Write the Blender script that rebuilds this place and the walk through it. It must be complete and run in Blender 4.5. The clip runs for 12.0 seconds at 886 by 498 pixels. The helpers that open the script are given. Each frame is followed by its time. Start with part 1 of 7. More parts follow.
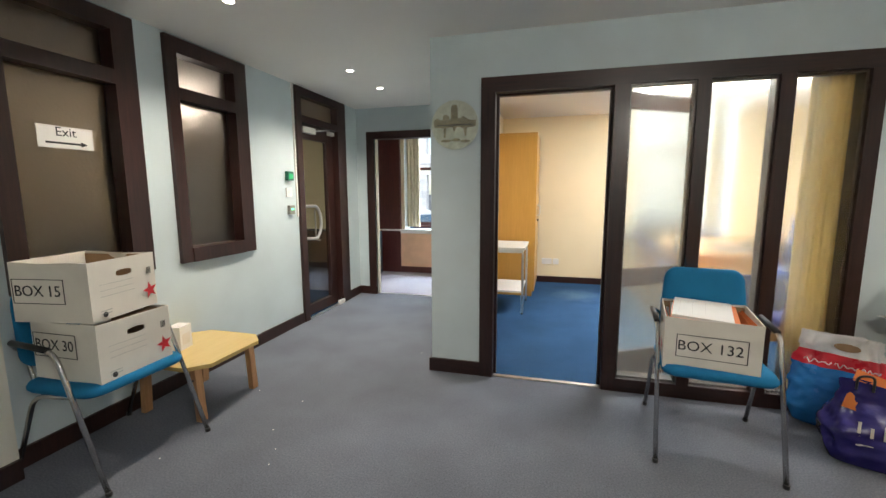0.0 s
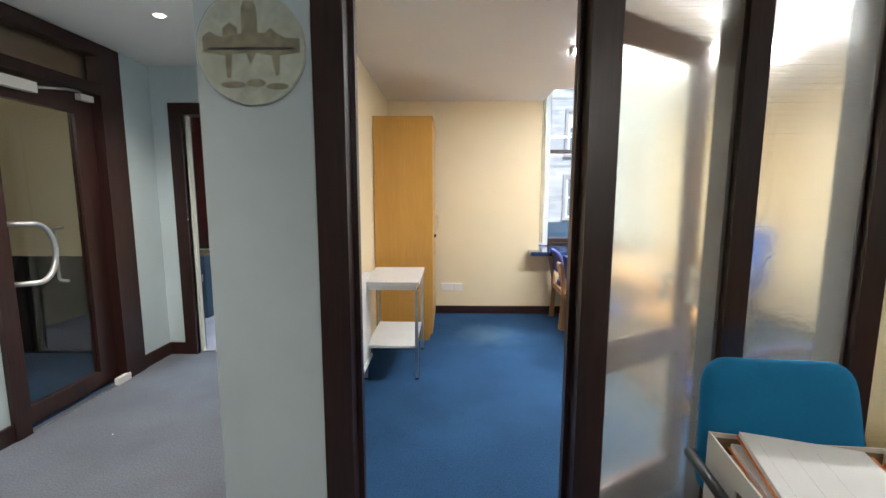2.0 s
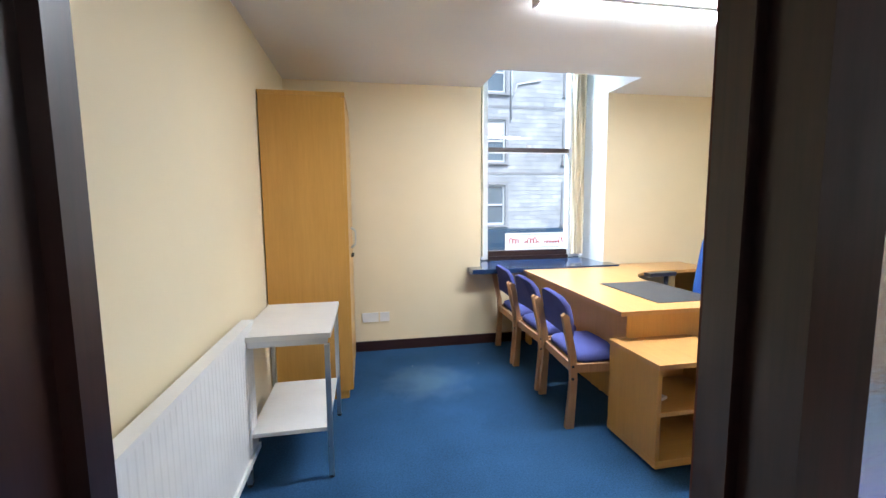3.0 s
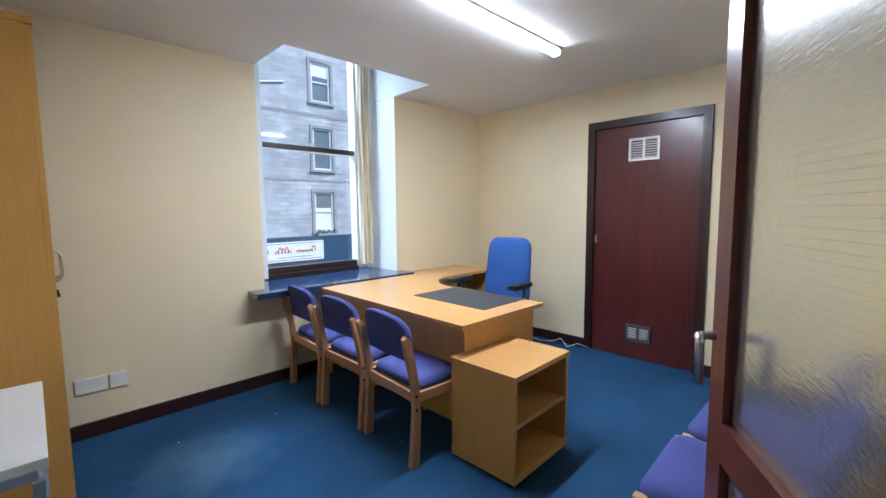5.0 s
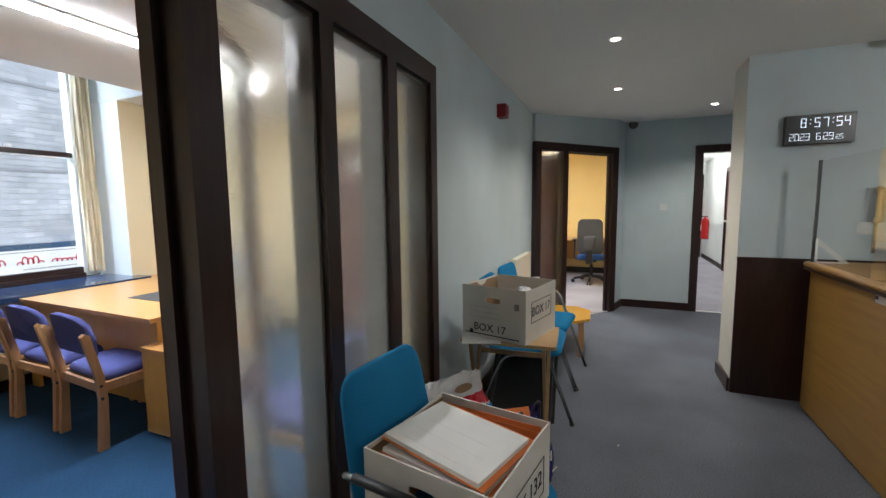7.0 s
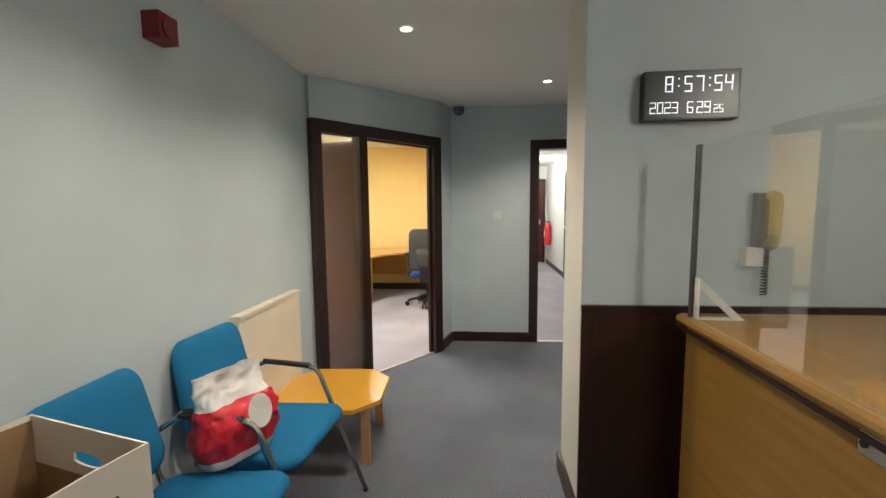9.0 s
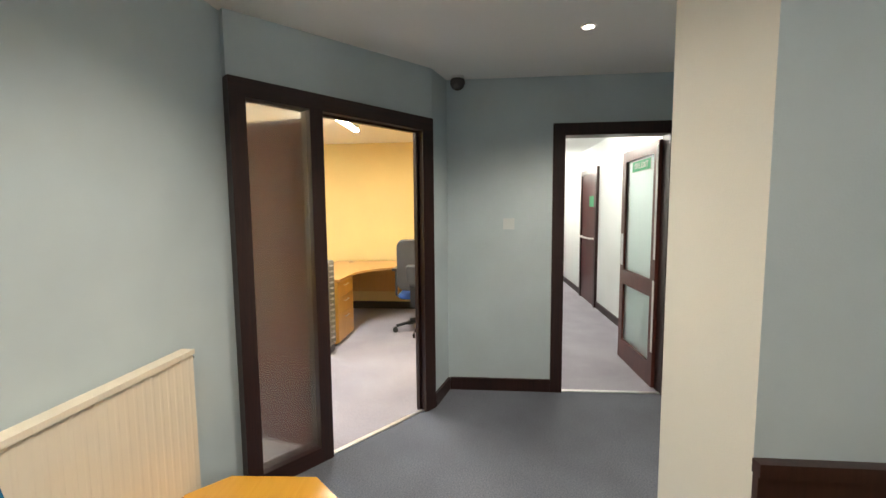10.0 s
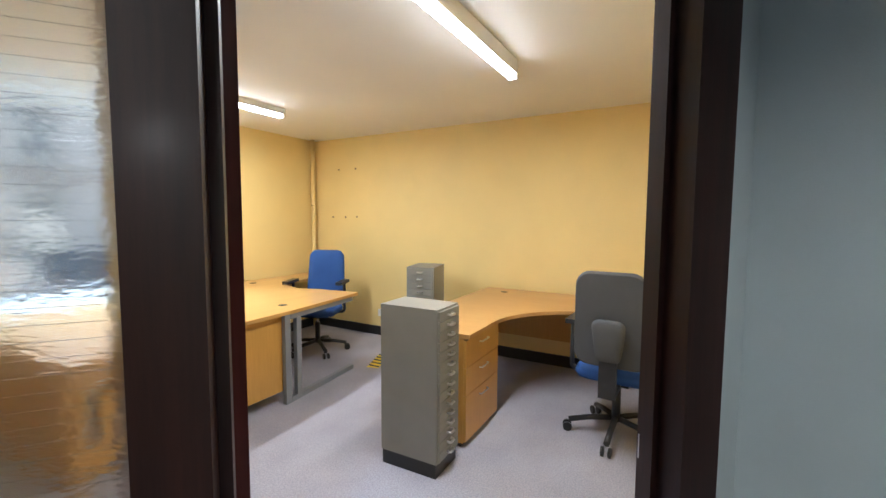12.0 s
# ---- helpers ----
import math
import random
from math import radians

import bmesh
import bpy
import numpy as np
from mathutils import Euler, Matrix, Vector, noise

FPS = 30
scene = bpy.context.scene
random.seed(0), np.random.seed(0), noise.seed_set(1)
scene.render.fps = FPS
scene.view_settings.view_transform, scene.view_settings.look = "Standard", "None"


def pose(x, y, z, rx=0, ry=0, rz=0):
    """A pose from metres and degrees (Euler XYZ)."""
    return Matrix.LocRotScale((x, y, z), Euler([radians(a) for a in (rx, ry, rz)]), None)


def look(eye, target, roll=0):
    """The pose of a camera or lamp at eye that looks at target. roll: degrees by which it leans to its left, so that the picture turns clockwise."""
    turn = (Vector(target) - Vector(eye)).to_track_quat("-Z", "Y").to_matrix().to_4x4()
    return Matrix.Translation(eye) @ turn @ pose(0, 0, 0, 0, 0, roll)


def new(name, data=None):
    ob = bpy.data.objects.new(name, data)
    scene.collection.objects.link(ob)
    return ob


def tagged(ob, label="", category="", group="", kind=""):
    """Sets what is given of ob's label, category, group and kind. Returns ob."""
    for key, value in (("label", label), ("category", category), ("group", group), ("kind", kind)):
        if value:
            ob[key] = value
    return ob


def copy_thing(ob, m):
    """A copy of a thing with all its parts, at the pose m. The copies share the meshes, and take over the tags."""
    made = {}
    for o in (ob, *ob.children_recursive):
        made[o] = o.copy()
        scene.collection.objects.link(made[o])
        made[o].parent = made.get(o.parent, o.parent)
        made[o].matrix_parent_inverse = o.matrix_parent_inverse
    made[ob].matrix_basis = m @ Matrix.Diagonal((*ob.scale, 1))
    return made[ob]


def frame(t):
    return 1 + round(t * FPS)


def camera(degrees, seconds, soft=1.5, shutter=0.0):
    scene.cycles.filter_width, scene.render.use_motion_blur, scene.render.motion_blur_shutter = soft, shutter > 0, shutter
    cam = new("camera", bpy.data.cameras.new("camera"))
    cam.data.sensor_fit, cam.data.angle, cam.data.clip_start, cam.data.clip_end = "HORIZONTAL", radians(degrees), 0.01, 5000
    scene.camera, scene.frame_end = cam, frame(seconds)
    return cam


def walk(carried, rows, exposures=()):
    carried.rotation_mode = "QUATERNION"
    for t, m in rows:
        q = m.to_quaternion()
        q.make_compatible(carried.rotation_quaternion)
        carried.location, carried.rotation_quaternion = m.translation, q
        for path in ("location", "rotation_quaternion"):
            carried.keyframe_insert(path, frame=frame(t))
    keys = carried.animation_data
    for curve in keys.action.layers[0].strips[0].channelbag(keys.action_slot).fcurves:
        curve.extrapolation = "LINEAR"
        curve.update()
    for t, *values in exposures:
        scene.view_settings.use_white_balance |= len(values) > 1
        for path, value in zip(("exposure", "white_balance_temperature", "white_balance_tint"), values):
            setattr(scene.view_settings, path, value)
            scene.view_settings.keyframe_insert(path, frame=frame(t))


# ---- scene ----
cam = camera(93.4, 12.0)
PATH = [
    (0, (0.163, 0.092, 1.343), (-0.353, 2.005, 1.072), -0.2),
    (0.5, (0.116, 0.367, 1.333), (-0.319, 2.302, 1.073), -0.2),
    (1, (0.123, 0.703, 1.347), (-0.187, 2.662, 1.09), -0.3),
    (1.5, (0.137, 1.162, 1.318), (-0.028, 3.14, 1.071), -0.2),
    (2, (0.07, 1.663, 1.357), (0.042, 3.648, 1.107), 0.1),
    (2.5, (0.039, 2.171, 1.349), (0.171, 4.154, 1.121), -0.3),
    (4.5, (-0.024, 3.3, 1.333), (1.166, 4.897, 1.152), -0.3),
    (5, (-0.135, 3.244, 1.335), (1.263, 4.662, 1.149), -0.5),
    (5.5, (-0.185, 3.094, 1.337), (1.362, 4.345, 1.14), -0.5),
    (6, (-0.179, 2.758, 1.353), (1.486, 3.846, 1.147), -0.4),
    (6.5, (-0.197, 2.392, 1.401), (1.555, 3.334, 1.188), -0.5),
    (7, (-0.159, 2.106, 1.4), (1.677, 2.871, 1.19), -0.6),
    (7.5, (0.142, 1.85, 1.427), (2.044, 2.431, 1.214), -0.8),
    (9.5, (2.114, 1.737, 1.44), (4.099, 1.877, 1.241), -0.5),
    (10, (2.658, 1.777, 1.444), (4.642, 1.955, 1.266), -0.5),
    (10.5, (3.179, 1.875, 1.448), (5.148, 2.186, 1.287), -0.3),
    (11, (3.74, 1.987, 1.425), (5.677, 2.462, 1.274), 0.3),
    (11.5, (4.241, 2.055, 1.444), (6.092, 2.8, 1.292), 0.0),
    (12, (4.678, 2.191, 1.445), (6.418, 3.166, 1.299), 0.3),
]
EXPO = [(0.0, 0.89, 6450, 10), (1.0, 0.78, 6450, 10), (1.5, 0.69, 6350, 10), (2.0, 0.65, 6100, 10), (2.7, 0.63, 5800, 10), (4.3, -0.08, 5350, 10), (5.0, -0.04, 5300, 10),
        (5.5, 0.03, 5350, 10), (6.5, 0.0, 5600, 10), (7.0, 0.08, 5950, 10), (7.5, 0.29, 6750, 10), (9.5, 0.36, 6550, 10), (10.5, 0.49, 6450, 10), (11.0, 0.39, 6400, 10),
        (11.5, -0.03, 6000, 10), (12.0, -0.17, 5600, 10)]
walk(cam, [(t, look(eye, target, roll)) for t, eye, target, roll in PATH], EXPO)

# ---- world and sun ----
world = bpy.data.worlds.new("street_sky")
scene.world = world
world.use_nodes = True
sky = world.node_tree.nodes.new("ShaderNodeTexSky")
sky.sky_type = "NISHITA"
sky.sun_disc = False
sky.sun_elevation, sky.sun_rotation = radians(48), radians(150)
bg = world.node_tree.nodes["Background"]
bg.inputs["Strength"].default_value = 0.15
world.node_tree.links.new(sky.outputs[0], bg.inputs["Color"])
sun = new("sun", bpy.data.lights.new("sun", "SUN"))
sun.data.energy, sun.data.angle, sun.data.color = 5.0, radians(10), (1.0, 0.97, 0.93)
sun.matrix_world = look((0, 0, 30), (-8, 14, 10))


def window_light(name, x, y, z, w, h, watts, aim=(0, -1, -0.8), color=(0.80, 0.90, 1.0)):
    """Sky light that enters through a window opening from above the street."""
    ob = new(name, bpy.data.lights.new(name, "AREA"))
    ob.data.shape, ob.data.size, ob.data.size_y = "RECTANGLE", w, h
    ob.data.energy, ob.data.color = watts, color
    ob.matrix_world = look((x, y, z), (x + aim[0], y + aim[1], z + aim[2]))
    return ob


window_light("office_sky", 1.74, 7.80, 4.05, 2.2, 1.7, 420)
window_light("yellow_room_sky", 6.30, 7.85, 3.55, 2.2, 1.5, 620, color=(0.52, 0.74, 1.0))
window_light("store_room_sky", -1.70, 7.85, 3.5, 2.2, 1.5, 330, color=(0.72, 0.86, 1.0))


# ---- materials ----
def material(name, color, rough=0.6, metal=0.0, vary=0.12, scale=4.0, fine=0.0, fine_scale=120.0, bump=0.0,
             bump_scale=160.0, stretch=(1, 1, 1), coat=0.0, emit=None, spec=0.5):
    """Base colour mottled at two scales, with fine relief."""
    m = bpy.data.materials.new(name)
    m.use_nodes = True
    n, l = m.node_tree.nodes, m.node_tree.links
    b = n["Principled BSDF"]
    b.inputs["Roughness"].default_value = rough
    b.inputs["Metallic"].default_value = metal
    b.inputs["Coat Weight"].default_value = coat
    b.inputs["Specular IOR Level"].default_value = spec
    co = n.new("ShaderNodeTexCoord")
    mp = n.new("ShaderNodeMapping")
    mp.inputs["Scale"].default_value = stretch
    l.new(co.outputs["Object"], mp.inputs["Vector"])
    big = n.new("ShaderNodeTexNoise")
    big.inputs["Scale"].default_value, big.inputs["Detail"].default_value = scale, 5
    l.new(mp.outputs[0], big.inputs["Vector"])
    ramp = n.new("ShaderNodeMapRange")
    ramp.inputs["From Min"].default_value, ramp.inputs["From Max"].default_value = 0.3, 0.7
    ramp.inputs["To Min"].default_value, ramp.inputs["To Max"].default_value = 1 - vary, 1 + vary
    l.new(big.outputs["Fac"], ramp.inputs["Value"])
    value = ramp.outputs[0]
    if fine:
        small = n.new("ShaderNodeTexNoise")
        small.inputs["Scale"].default_value, small.inputs["Detail"].default_value = fine_scale, 3
        l.new(mp.outputs[0], small.inputs["Vector"])
        r2 = n.new("ShaderNodeMapRange")
        r2.inputs["From Min"].default_value, r2.inputs["From Max"].default_value = 0.25, 0.75
        r2.inputs["To Min"].default_value, r2.inputs["To Max"].default_value = 1 - fine, 1 + fine
        l.new(small.outputs["Fac"], r2.inputs["Value"])
        mul = n.new("ShaderNodeMath")
        mul.operation = "MULTIPLY"
        l.new(value, mul.inputs[0])
        l.new(r2.outputs[0], mul.inputs[1])
        value = mul.outputs[0]
    tint = n.new("ShaderNodeVectorMath")
    tint.operation = "SCALE"
    tint.inputs[0].default_value = color
    l.new(value, tint.inputs["Scale"])
    l.new(tint.outputs[0], b.inputs["Base Color"])
    rr = n.new("ShaderNodeMapRange")
    rr.inputs["To Min"].default_value, rr.inputs["To Max"].default_value = max(0.02, rough - 0.08), min(1, rough + 0.08)
    l.new(big.outputs["Fac"], rr.inputs["Value"])
    l.new(rr.outputs[0], b.inputs["Roughness"])
    if bump:
        rel = n.new("ShaderNodeTexNoise")
        rel.inputs["Scale"].default_value, rel.inputs["Detail"].default_value = bump_scale, 3
        l.new(mp.outputs[0], rel.inputs["Vector"])
        bn = n.new("ShaderNodeBump")
        bn.inputs["Strength"].default_value, bn.inputs["Distance"].default_value = bump, 0.004
        l.new(rel.outputs["Fac"], bn.inputs["Height"])
        l.new(bn.outputs[0], b.inputs["Normal"])
    if emit:
        b.inputs["Emission Color"].default_value = (*emit[0], 1)
        b.inputs["Emission Strength"].default_value = emit[1]
    return m


def wood(name, dark, light, rough=0.4, axis=2, coat=0.0, scale=14.0):
    """Grain that runs along one axis, with broader bands."""
    m = bpy.data.materials.new(name)
    m.use_nodes = True
    n, l = m.node_tree.nodes, m.node_tree.links
    b = n["Principled BSDF"]
    b.inputs["Roughness"].default_value = rough
    b.inputs["Coat Weight"].default_value = coat
    b.inputs["Coat Roughness"].default_value = 0.15
    co = n.new("ShaderNodeTexCoord")
    mp = n.new("ShaderNodeMapping")
    st = [1.0, 1.0, 1.0]
    st[axis] = 0.06
    mp.inputs["Scale"].default_value = st
    l.new(co.outputs["Object"], mp.inputs["Vector"])
    g = n.new("ShaderNodeTexNoise")
    g.inputs["Scale"].default_value, g.inputs["Detail"].default_value, g.inputs["Roughness"].default_value = scale * 5, 6, 0.65
    l.new(mp.outputs[0], g.inputs["Vector"])
    w = n.new("ShaderNodeTexNoise")
    w.inputs["Scale"].default_value, w.inputs["Detail"].default_value = scale * 0.4, 4
    l.new(mp.outputs[0], w.inputs["Vector"])
    mix = n.new("ShaderNodeMath")
    mix.operation = "MULTIPLY_ADD"
    mix.inputs[1].default_value = 0.6
    l.new(g.outputs["Fac"], mix.inputs[0])
    half = n.new("ShaderNodeMath")
    half.operation = "MULTIPLY"
    half.inputs[1].default_value = 0.4
    l.new(w.outputs["Fac"], half.inputs[0])
    l.new(half.outputs[0], mix.inputs[2])
    r = n.new("ShaderNodeValToRGB")
    r.color_ramp.elements[0].position, r.color_ramp.elements[1].position = 0.34, 0.66
    r.color_ramp.elements[0].color, r.color_ramp.elements[1].color = (*dark, 1), (*light, 1)
    l.new(mix.outputs[0], r.inputs["Fac"])
    l.new(r.outputs["Color"], b.inputs["Base Color"])
    bn = n.new("ShaderNodeBump")
    bn.inputs["Strength"].default_value, bn.inputs["Distance"].default_value = 0.12, 0.001
    l.new(g.outputs["Fac"], bn.inputs["Height"])
    l.new(bn.outputs[0], b.inputs["Normal"])
    return m


def glass(name, rough=0.0, bump=0.0, bump_scale=60.0, color=(0.95, 0.98, 0.97), stretch=(1, 1, 1), ior=1.45, haze=0.0):
    m = bpy.data.materials.new(name)
    m.use_nodes = True
    n, l = m.node_tree.nodes, m.node_tree.links
    b = n["Principled BSDF"]
    b.inputs["Base Color"].default_value = (*color, 1)
    b.inputs["Roughness"].default_value = rough
    b.inputs["Transmission Weight"].default_value = 1.0
    b.inputs["IOR"].default_value = ior
    if bump:
        co = n.new("ShaderNodeTexCoord")
        mp = n.new("ShaderNodeMapping")
        mp.inputs["Scale"].default_value = stretch
        l.new(co.outputs["Object"], mp.inputs["Vector"])
        rel = n.new("ShaderNodeTexNoise")
        rel.inputs["Scale"].default_value, rel.inputs["Detail"].default_value = bump_scale, 2
        l.new(mp.outputs[0], rel.inputs["Vector"])
        bn = n.new("ShaderNodeBump")
        bn.inputs["Strength"].default_value, bn.inputs["Distance"].default_value = bump, 0.006
        l.new(rel.outputs["Fac"], bn.inputs["Height"])
        l.new(bn.outputs[0], b.inputs["Normal"])
    if haze:
        tr = n.new("ShaderNodeBsdfTranslucent")
        tr.inputs["Color"].default_value = (*color, 1)
        mx = n.new("ShaderNodeMixShader")
        mx.inputs["Fac"].default_value = haze
        l.new(b.outputs[0], mx.inputs[1])
        l.new(tr.outputs[0], mx.inputs[2])
        l.new(mx.outputs[0], n["Material Output"].inputs["Surface"])
    return m


HALL_PAINT = material("pale_blue_wall_paint", (0.525, 0.605, 0.635), 0.55, vary=0.06, scale=2.2, bump=0.12, bump_scale=220)
PIER_PAINT = material("cream_pier_paint", (0.66, 0.64, 0.57), 0.55, vary=0.04, scale=1.5, bump=0.12, bump_scale=220)
CREAM_PAINT = material("cream_wall_paint", (0.78, 0.67, 0.45), 0.6, vary=0.04, scale=1.2, bump=0.15, bump_scale=180)
YELLOW_PAINT = material("yellow_wall_paint", (0.80, 0.61, 0.25), 0.6, vary=0.05, scale=1.2, bump=0.15, bump_scale=180)
WHITE_PAINT = material("white_wall_paint", (0.78, 0.81, 0.80), 0.55, vary=0.03, scale=1.5, bump=0.1, bump_scale=200)
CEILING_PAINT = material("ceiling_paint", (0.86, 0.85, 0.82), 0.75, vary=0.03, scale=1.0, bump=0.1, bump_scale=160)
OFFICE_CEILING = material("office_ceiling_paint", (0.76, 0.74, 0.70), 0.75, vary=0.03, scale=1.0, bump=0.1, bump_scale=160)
HALL_CARPET = material("grey_cord_carpet", (0.134, 0.144, 0.170), 0.95, vary=0.16, scale=1.8, fine=0.30, fine_scale=120, bump=0.7, bump_scale=240, spec=0.1)
BLUE_CARPET = material("blue_cord_carpet", (0.025, 0.070, 0.150), 0.95, vary=0.18, scale=2.0, fine=0.30, fine_scale=120, bump=0.7, bump_scale=240, spec=0.1)


def pale_patch(m, x, y, r, pale):
    """A mottled pale patch on a carpet, round (x, y)."""
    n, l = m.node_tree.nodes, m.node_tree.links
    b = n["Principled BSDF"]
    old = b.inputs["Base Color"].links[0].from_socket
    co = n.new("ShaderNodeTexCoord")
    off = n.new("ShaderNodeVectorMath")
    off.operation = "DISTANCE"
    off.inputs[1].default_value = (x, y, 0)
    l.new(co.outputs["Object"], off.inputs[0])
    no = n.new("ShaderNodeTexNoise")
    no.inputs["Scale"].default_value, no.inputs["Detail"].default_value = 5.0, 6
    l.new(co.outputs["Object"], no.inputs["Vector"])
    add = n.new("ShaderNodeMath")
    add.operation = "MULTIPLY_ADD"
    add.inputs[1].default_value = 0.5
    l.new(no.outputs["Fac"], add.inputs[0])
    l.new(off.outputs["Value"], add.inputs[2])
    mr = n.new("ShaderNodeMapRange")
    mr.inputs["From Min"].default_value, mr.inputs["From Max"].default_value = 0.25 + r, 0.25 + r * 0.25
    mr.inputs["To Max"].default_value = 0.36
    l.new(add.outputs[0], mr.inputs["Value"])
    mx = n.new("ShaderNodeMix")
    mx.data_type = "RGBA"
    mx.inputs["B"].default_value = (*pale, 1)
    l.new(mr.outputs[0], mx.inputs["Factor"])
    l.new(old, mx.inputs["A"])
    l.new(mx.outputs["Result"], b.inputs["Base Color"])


pale_patch(BLUE_CARPET, 0.45, 5.66, 0.36, (0.13, 0.20, 0.24))
PALE_CARPET = material("lilac_grey_carpet", (0.36, 0.345, 0.39), 0.95, vary=0.12, scale=1.8, fine=0.24, fine_scale=120, bump=0.7, bump_scale=240, spec=0.1)
DARK_WOOD = wood("mahogany_stain", (0.011, 0.0042, 0.0038), (0.040, 0.0135, 0.0105), 0.38, 2, 0.08)
DARK_WOOD_X = wood("mahogany_stain_level", (0.011, 0.0042, 0.0038), (0.040, 0.0135, 0.0105), 0.38, 0, 0.08)
MAROON = wood("maroon_door_veneer", (0.055, 0.011, 0.010), (0.115, 0.024, 0.021), 0.32, 2, 0.2)
RED_WOOD = wood("sapele_veneer", (0.078, 0.019, 0.013), (0.145, 0.040, 0.026), 0.35, 2, 0.2)
BEECH = wood("beech_laminate", (0.475, 0.25, 0.074), (0.565, 0.305, 0.10), 0.33, 1, 0.25)
BEECH_X = wood("beech_laminate_across", (0.51, 0.285, 0.078), (0.61, 0.35, 0.105), 0.33, 0, 0.25)
BEECH_UP = wood("beech_laminate_upright", (0.49, 0.255, 0.050), (0.58, 0.31, 0.067), 0.36, 2, 0.15)
COUNTER_WOOD = wood("oak_counter_veneer", (0.25, 0.128, 0.026), (0.38, 0.21, 0.048), 0.38, 0, 0.15, 9)
CHAIR_WOOD = wood("beech_chair_wood", (0.40, 0.20, 0.085), (0.55, 0.31, 0.15), 0.4, 2, 0.15)
PALE_WOOD = wood("varnished_pine", (0.54, 0.38, 0.12), (0.62, 0.45, 0.165), 0.3, 1, 0.4)
ORANGE_WOOD = wood("varnished_beech_top", (0.68, 0.34, 0.035), (0.75, 0.395, 0.05), 0.25, 0, 0.5)
TRAY_WOOD = wood("rubberwood", (0.36, 0.22, 0.09), (0.50, 0.33, 0.16), 0.4, 1)
BLUE_FABRIC = material("turquoise_seat_fabric", (0.018, 0.175, 0.36), 0.9, vary=0.07, scale=7, fine=0.2, fine_scale=500, bump=0.5, bump_scale=700, spec=0.15)
PURPLE_FABRIC = material("violet_blue_seat_fabric", (0.074, 0.083, 0.245), 0.9, vary=0.08, scale=7, fine=0.2, fine_scale=500, bump=0.5, bump_scale=700, spec=0.15)
ROYAL_FABRIC = material("royal_blue_fabric", (0.038, 0.090, 0.275), 0.9, vary=0.08, scale=7, fine=0.2, fine_scale=500, bump=0.5, bump_scale=700, spec=0.15)
CHAIR_GREY = material("charcoal_back_fabric", (0.075, 0.075, 0.078), 0.85, vary=0.08, scale=7, fine=0.2, fine_scale=500, bump=0.4, bump_scale=600)
STEEL = material("satin_steel", (0.62, 0.62, 0.62), 0.3, 1.0, vary=0.06, scale=9)
CHROME = material("chrome_tube", (0.50, 0.50, 0.50), 0.22, 1.0, vary=0.08, scale=12)
BLACK_PLASTIC = material("black_plastic", (0.017, 0.017, 0.018), 0.42, vary=0.15, scale=20, bump=0.1)
BLACK_METAL = material("black_metal", (0.02, 0.02, 0.021), 0.35, vary=0.15, scale=20)
GREY_METAL = material("warm_grey_enamel", (0.235, 0.23, 0.205), 0.42, vary=0.05, scale=6, bump=0.05)
GREY_LEG = material("grey_leg_enamel", (0.21, 0.22, 0.23), 0.4, vary=0.05, scale=6)
WHITE_LAM = material("white_laminate", (0.70, 0.69, 0.66), 0.35, vary=0.06, scale=5)
WHITE_PLASTIC = material("white_plastic", (0.76, 0.75, 0.72), 0.4, vary=0.04, scale=8)
CREAM_METAL = material("cream_radiator_enamel", (0.80, 0.72, 0.58), 0.35, vary=0.04, scale=4)
CARD_WHITE = material("white_card", (0.74, 0.70, 0.63), 0.75, vary=0.06, scale=6, bump=0.08, bump_scale=60)
CARD_BROWN = material("brown_card", (0.30, 0.19, 0.10), 0.85, vary=0.10, scale=10)
PAPER = material("paper", (0.80, 0.79, 0.76), 0.8, vary=0.03, scale=8)
ORANGE_CARD = material("orange_folder_card", (0.72, 0.20, 0.045), 0.75, vary=0.07, scale=8)
SWITCH_GREY = material("aged_grey_plastic", (0.66, 0.69, 0.69), 0.45, vary=0.04)
INK = material("black_ink", (0.02, 0.02, 0.022), 0.7, vary=0.2, scale=40)
GREY_INK = material("faded_print", (0.40, 0.39, 0.37), 0.8, vary=0.15, scale=30)
RED_INK = material("red_print", (0.56, 0.020, 0.030), 0.6, vary=0.1, scale=20)
GREEN_INK = material("green_sign_print", (0.03, 0.42, 0.16), 0.5, vary=0.1, scale=20)
BAG_WHITE = material("white_polythene", (0.78, 0.77, 0.76), 0.28, vary=0.05, scale=9, bump=0.9, bump_scale=26)
BAG_RED = material("red_polythene", (0.62, 0.018, 0.035), 0.28, vary=0.1, scale=9, bump=0.9, bump_scale=26)
BAG_BLUE = material("light_blue_polythene", (0.03, 0.22, 0.58), 0.25, vary=0.15, scale=9, bump=0.9, bump_scale=26)
BAG_NAVY = material("violet_navy_polythene", (0.032, 0.026, 0.17), 0.17, vary=0.25, scale=8, bump=1.0, bump_scale=24)
RED_ENAMEL = material("red_enamel", (0.50, 0.012, 0.012), 0.3, vary=0.06, scale=8, coat=0.3)
ALARM_RED = material("dark_red_plastic", (0.21, 0.012, 0.018), 0.4, vary=0.1, scale=12)
LEATHER = material("black_desk_mat", (0.035, 0.035, 0.037), 0.55, vary=0.1, scale=12, bump=0.2, bump_scale=300)
SILL_BLUE = material("dark_blue_gloss_sill", (0.018, 0.040, 0.095), 0.12, vary=0.1, scale=6, coat=0.4)
CURTAIN = material("cream_blind_cloth", (0.76, 0.67, 0.48), 0.8, vary=0.08, scale=8, bump=0.2)
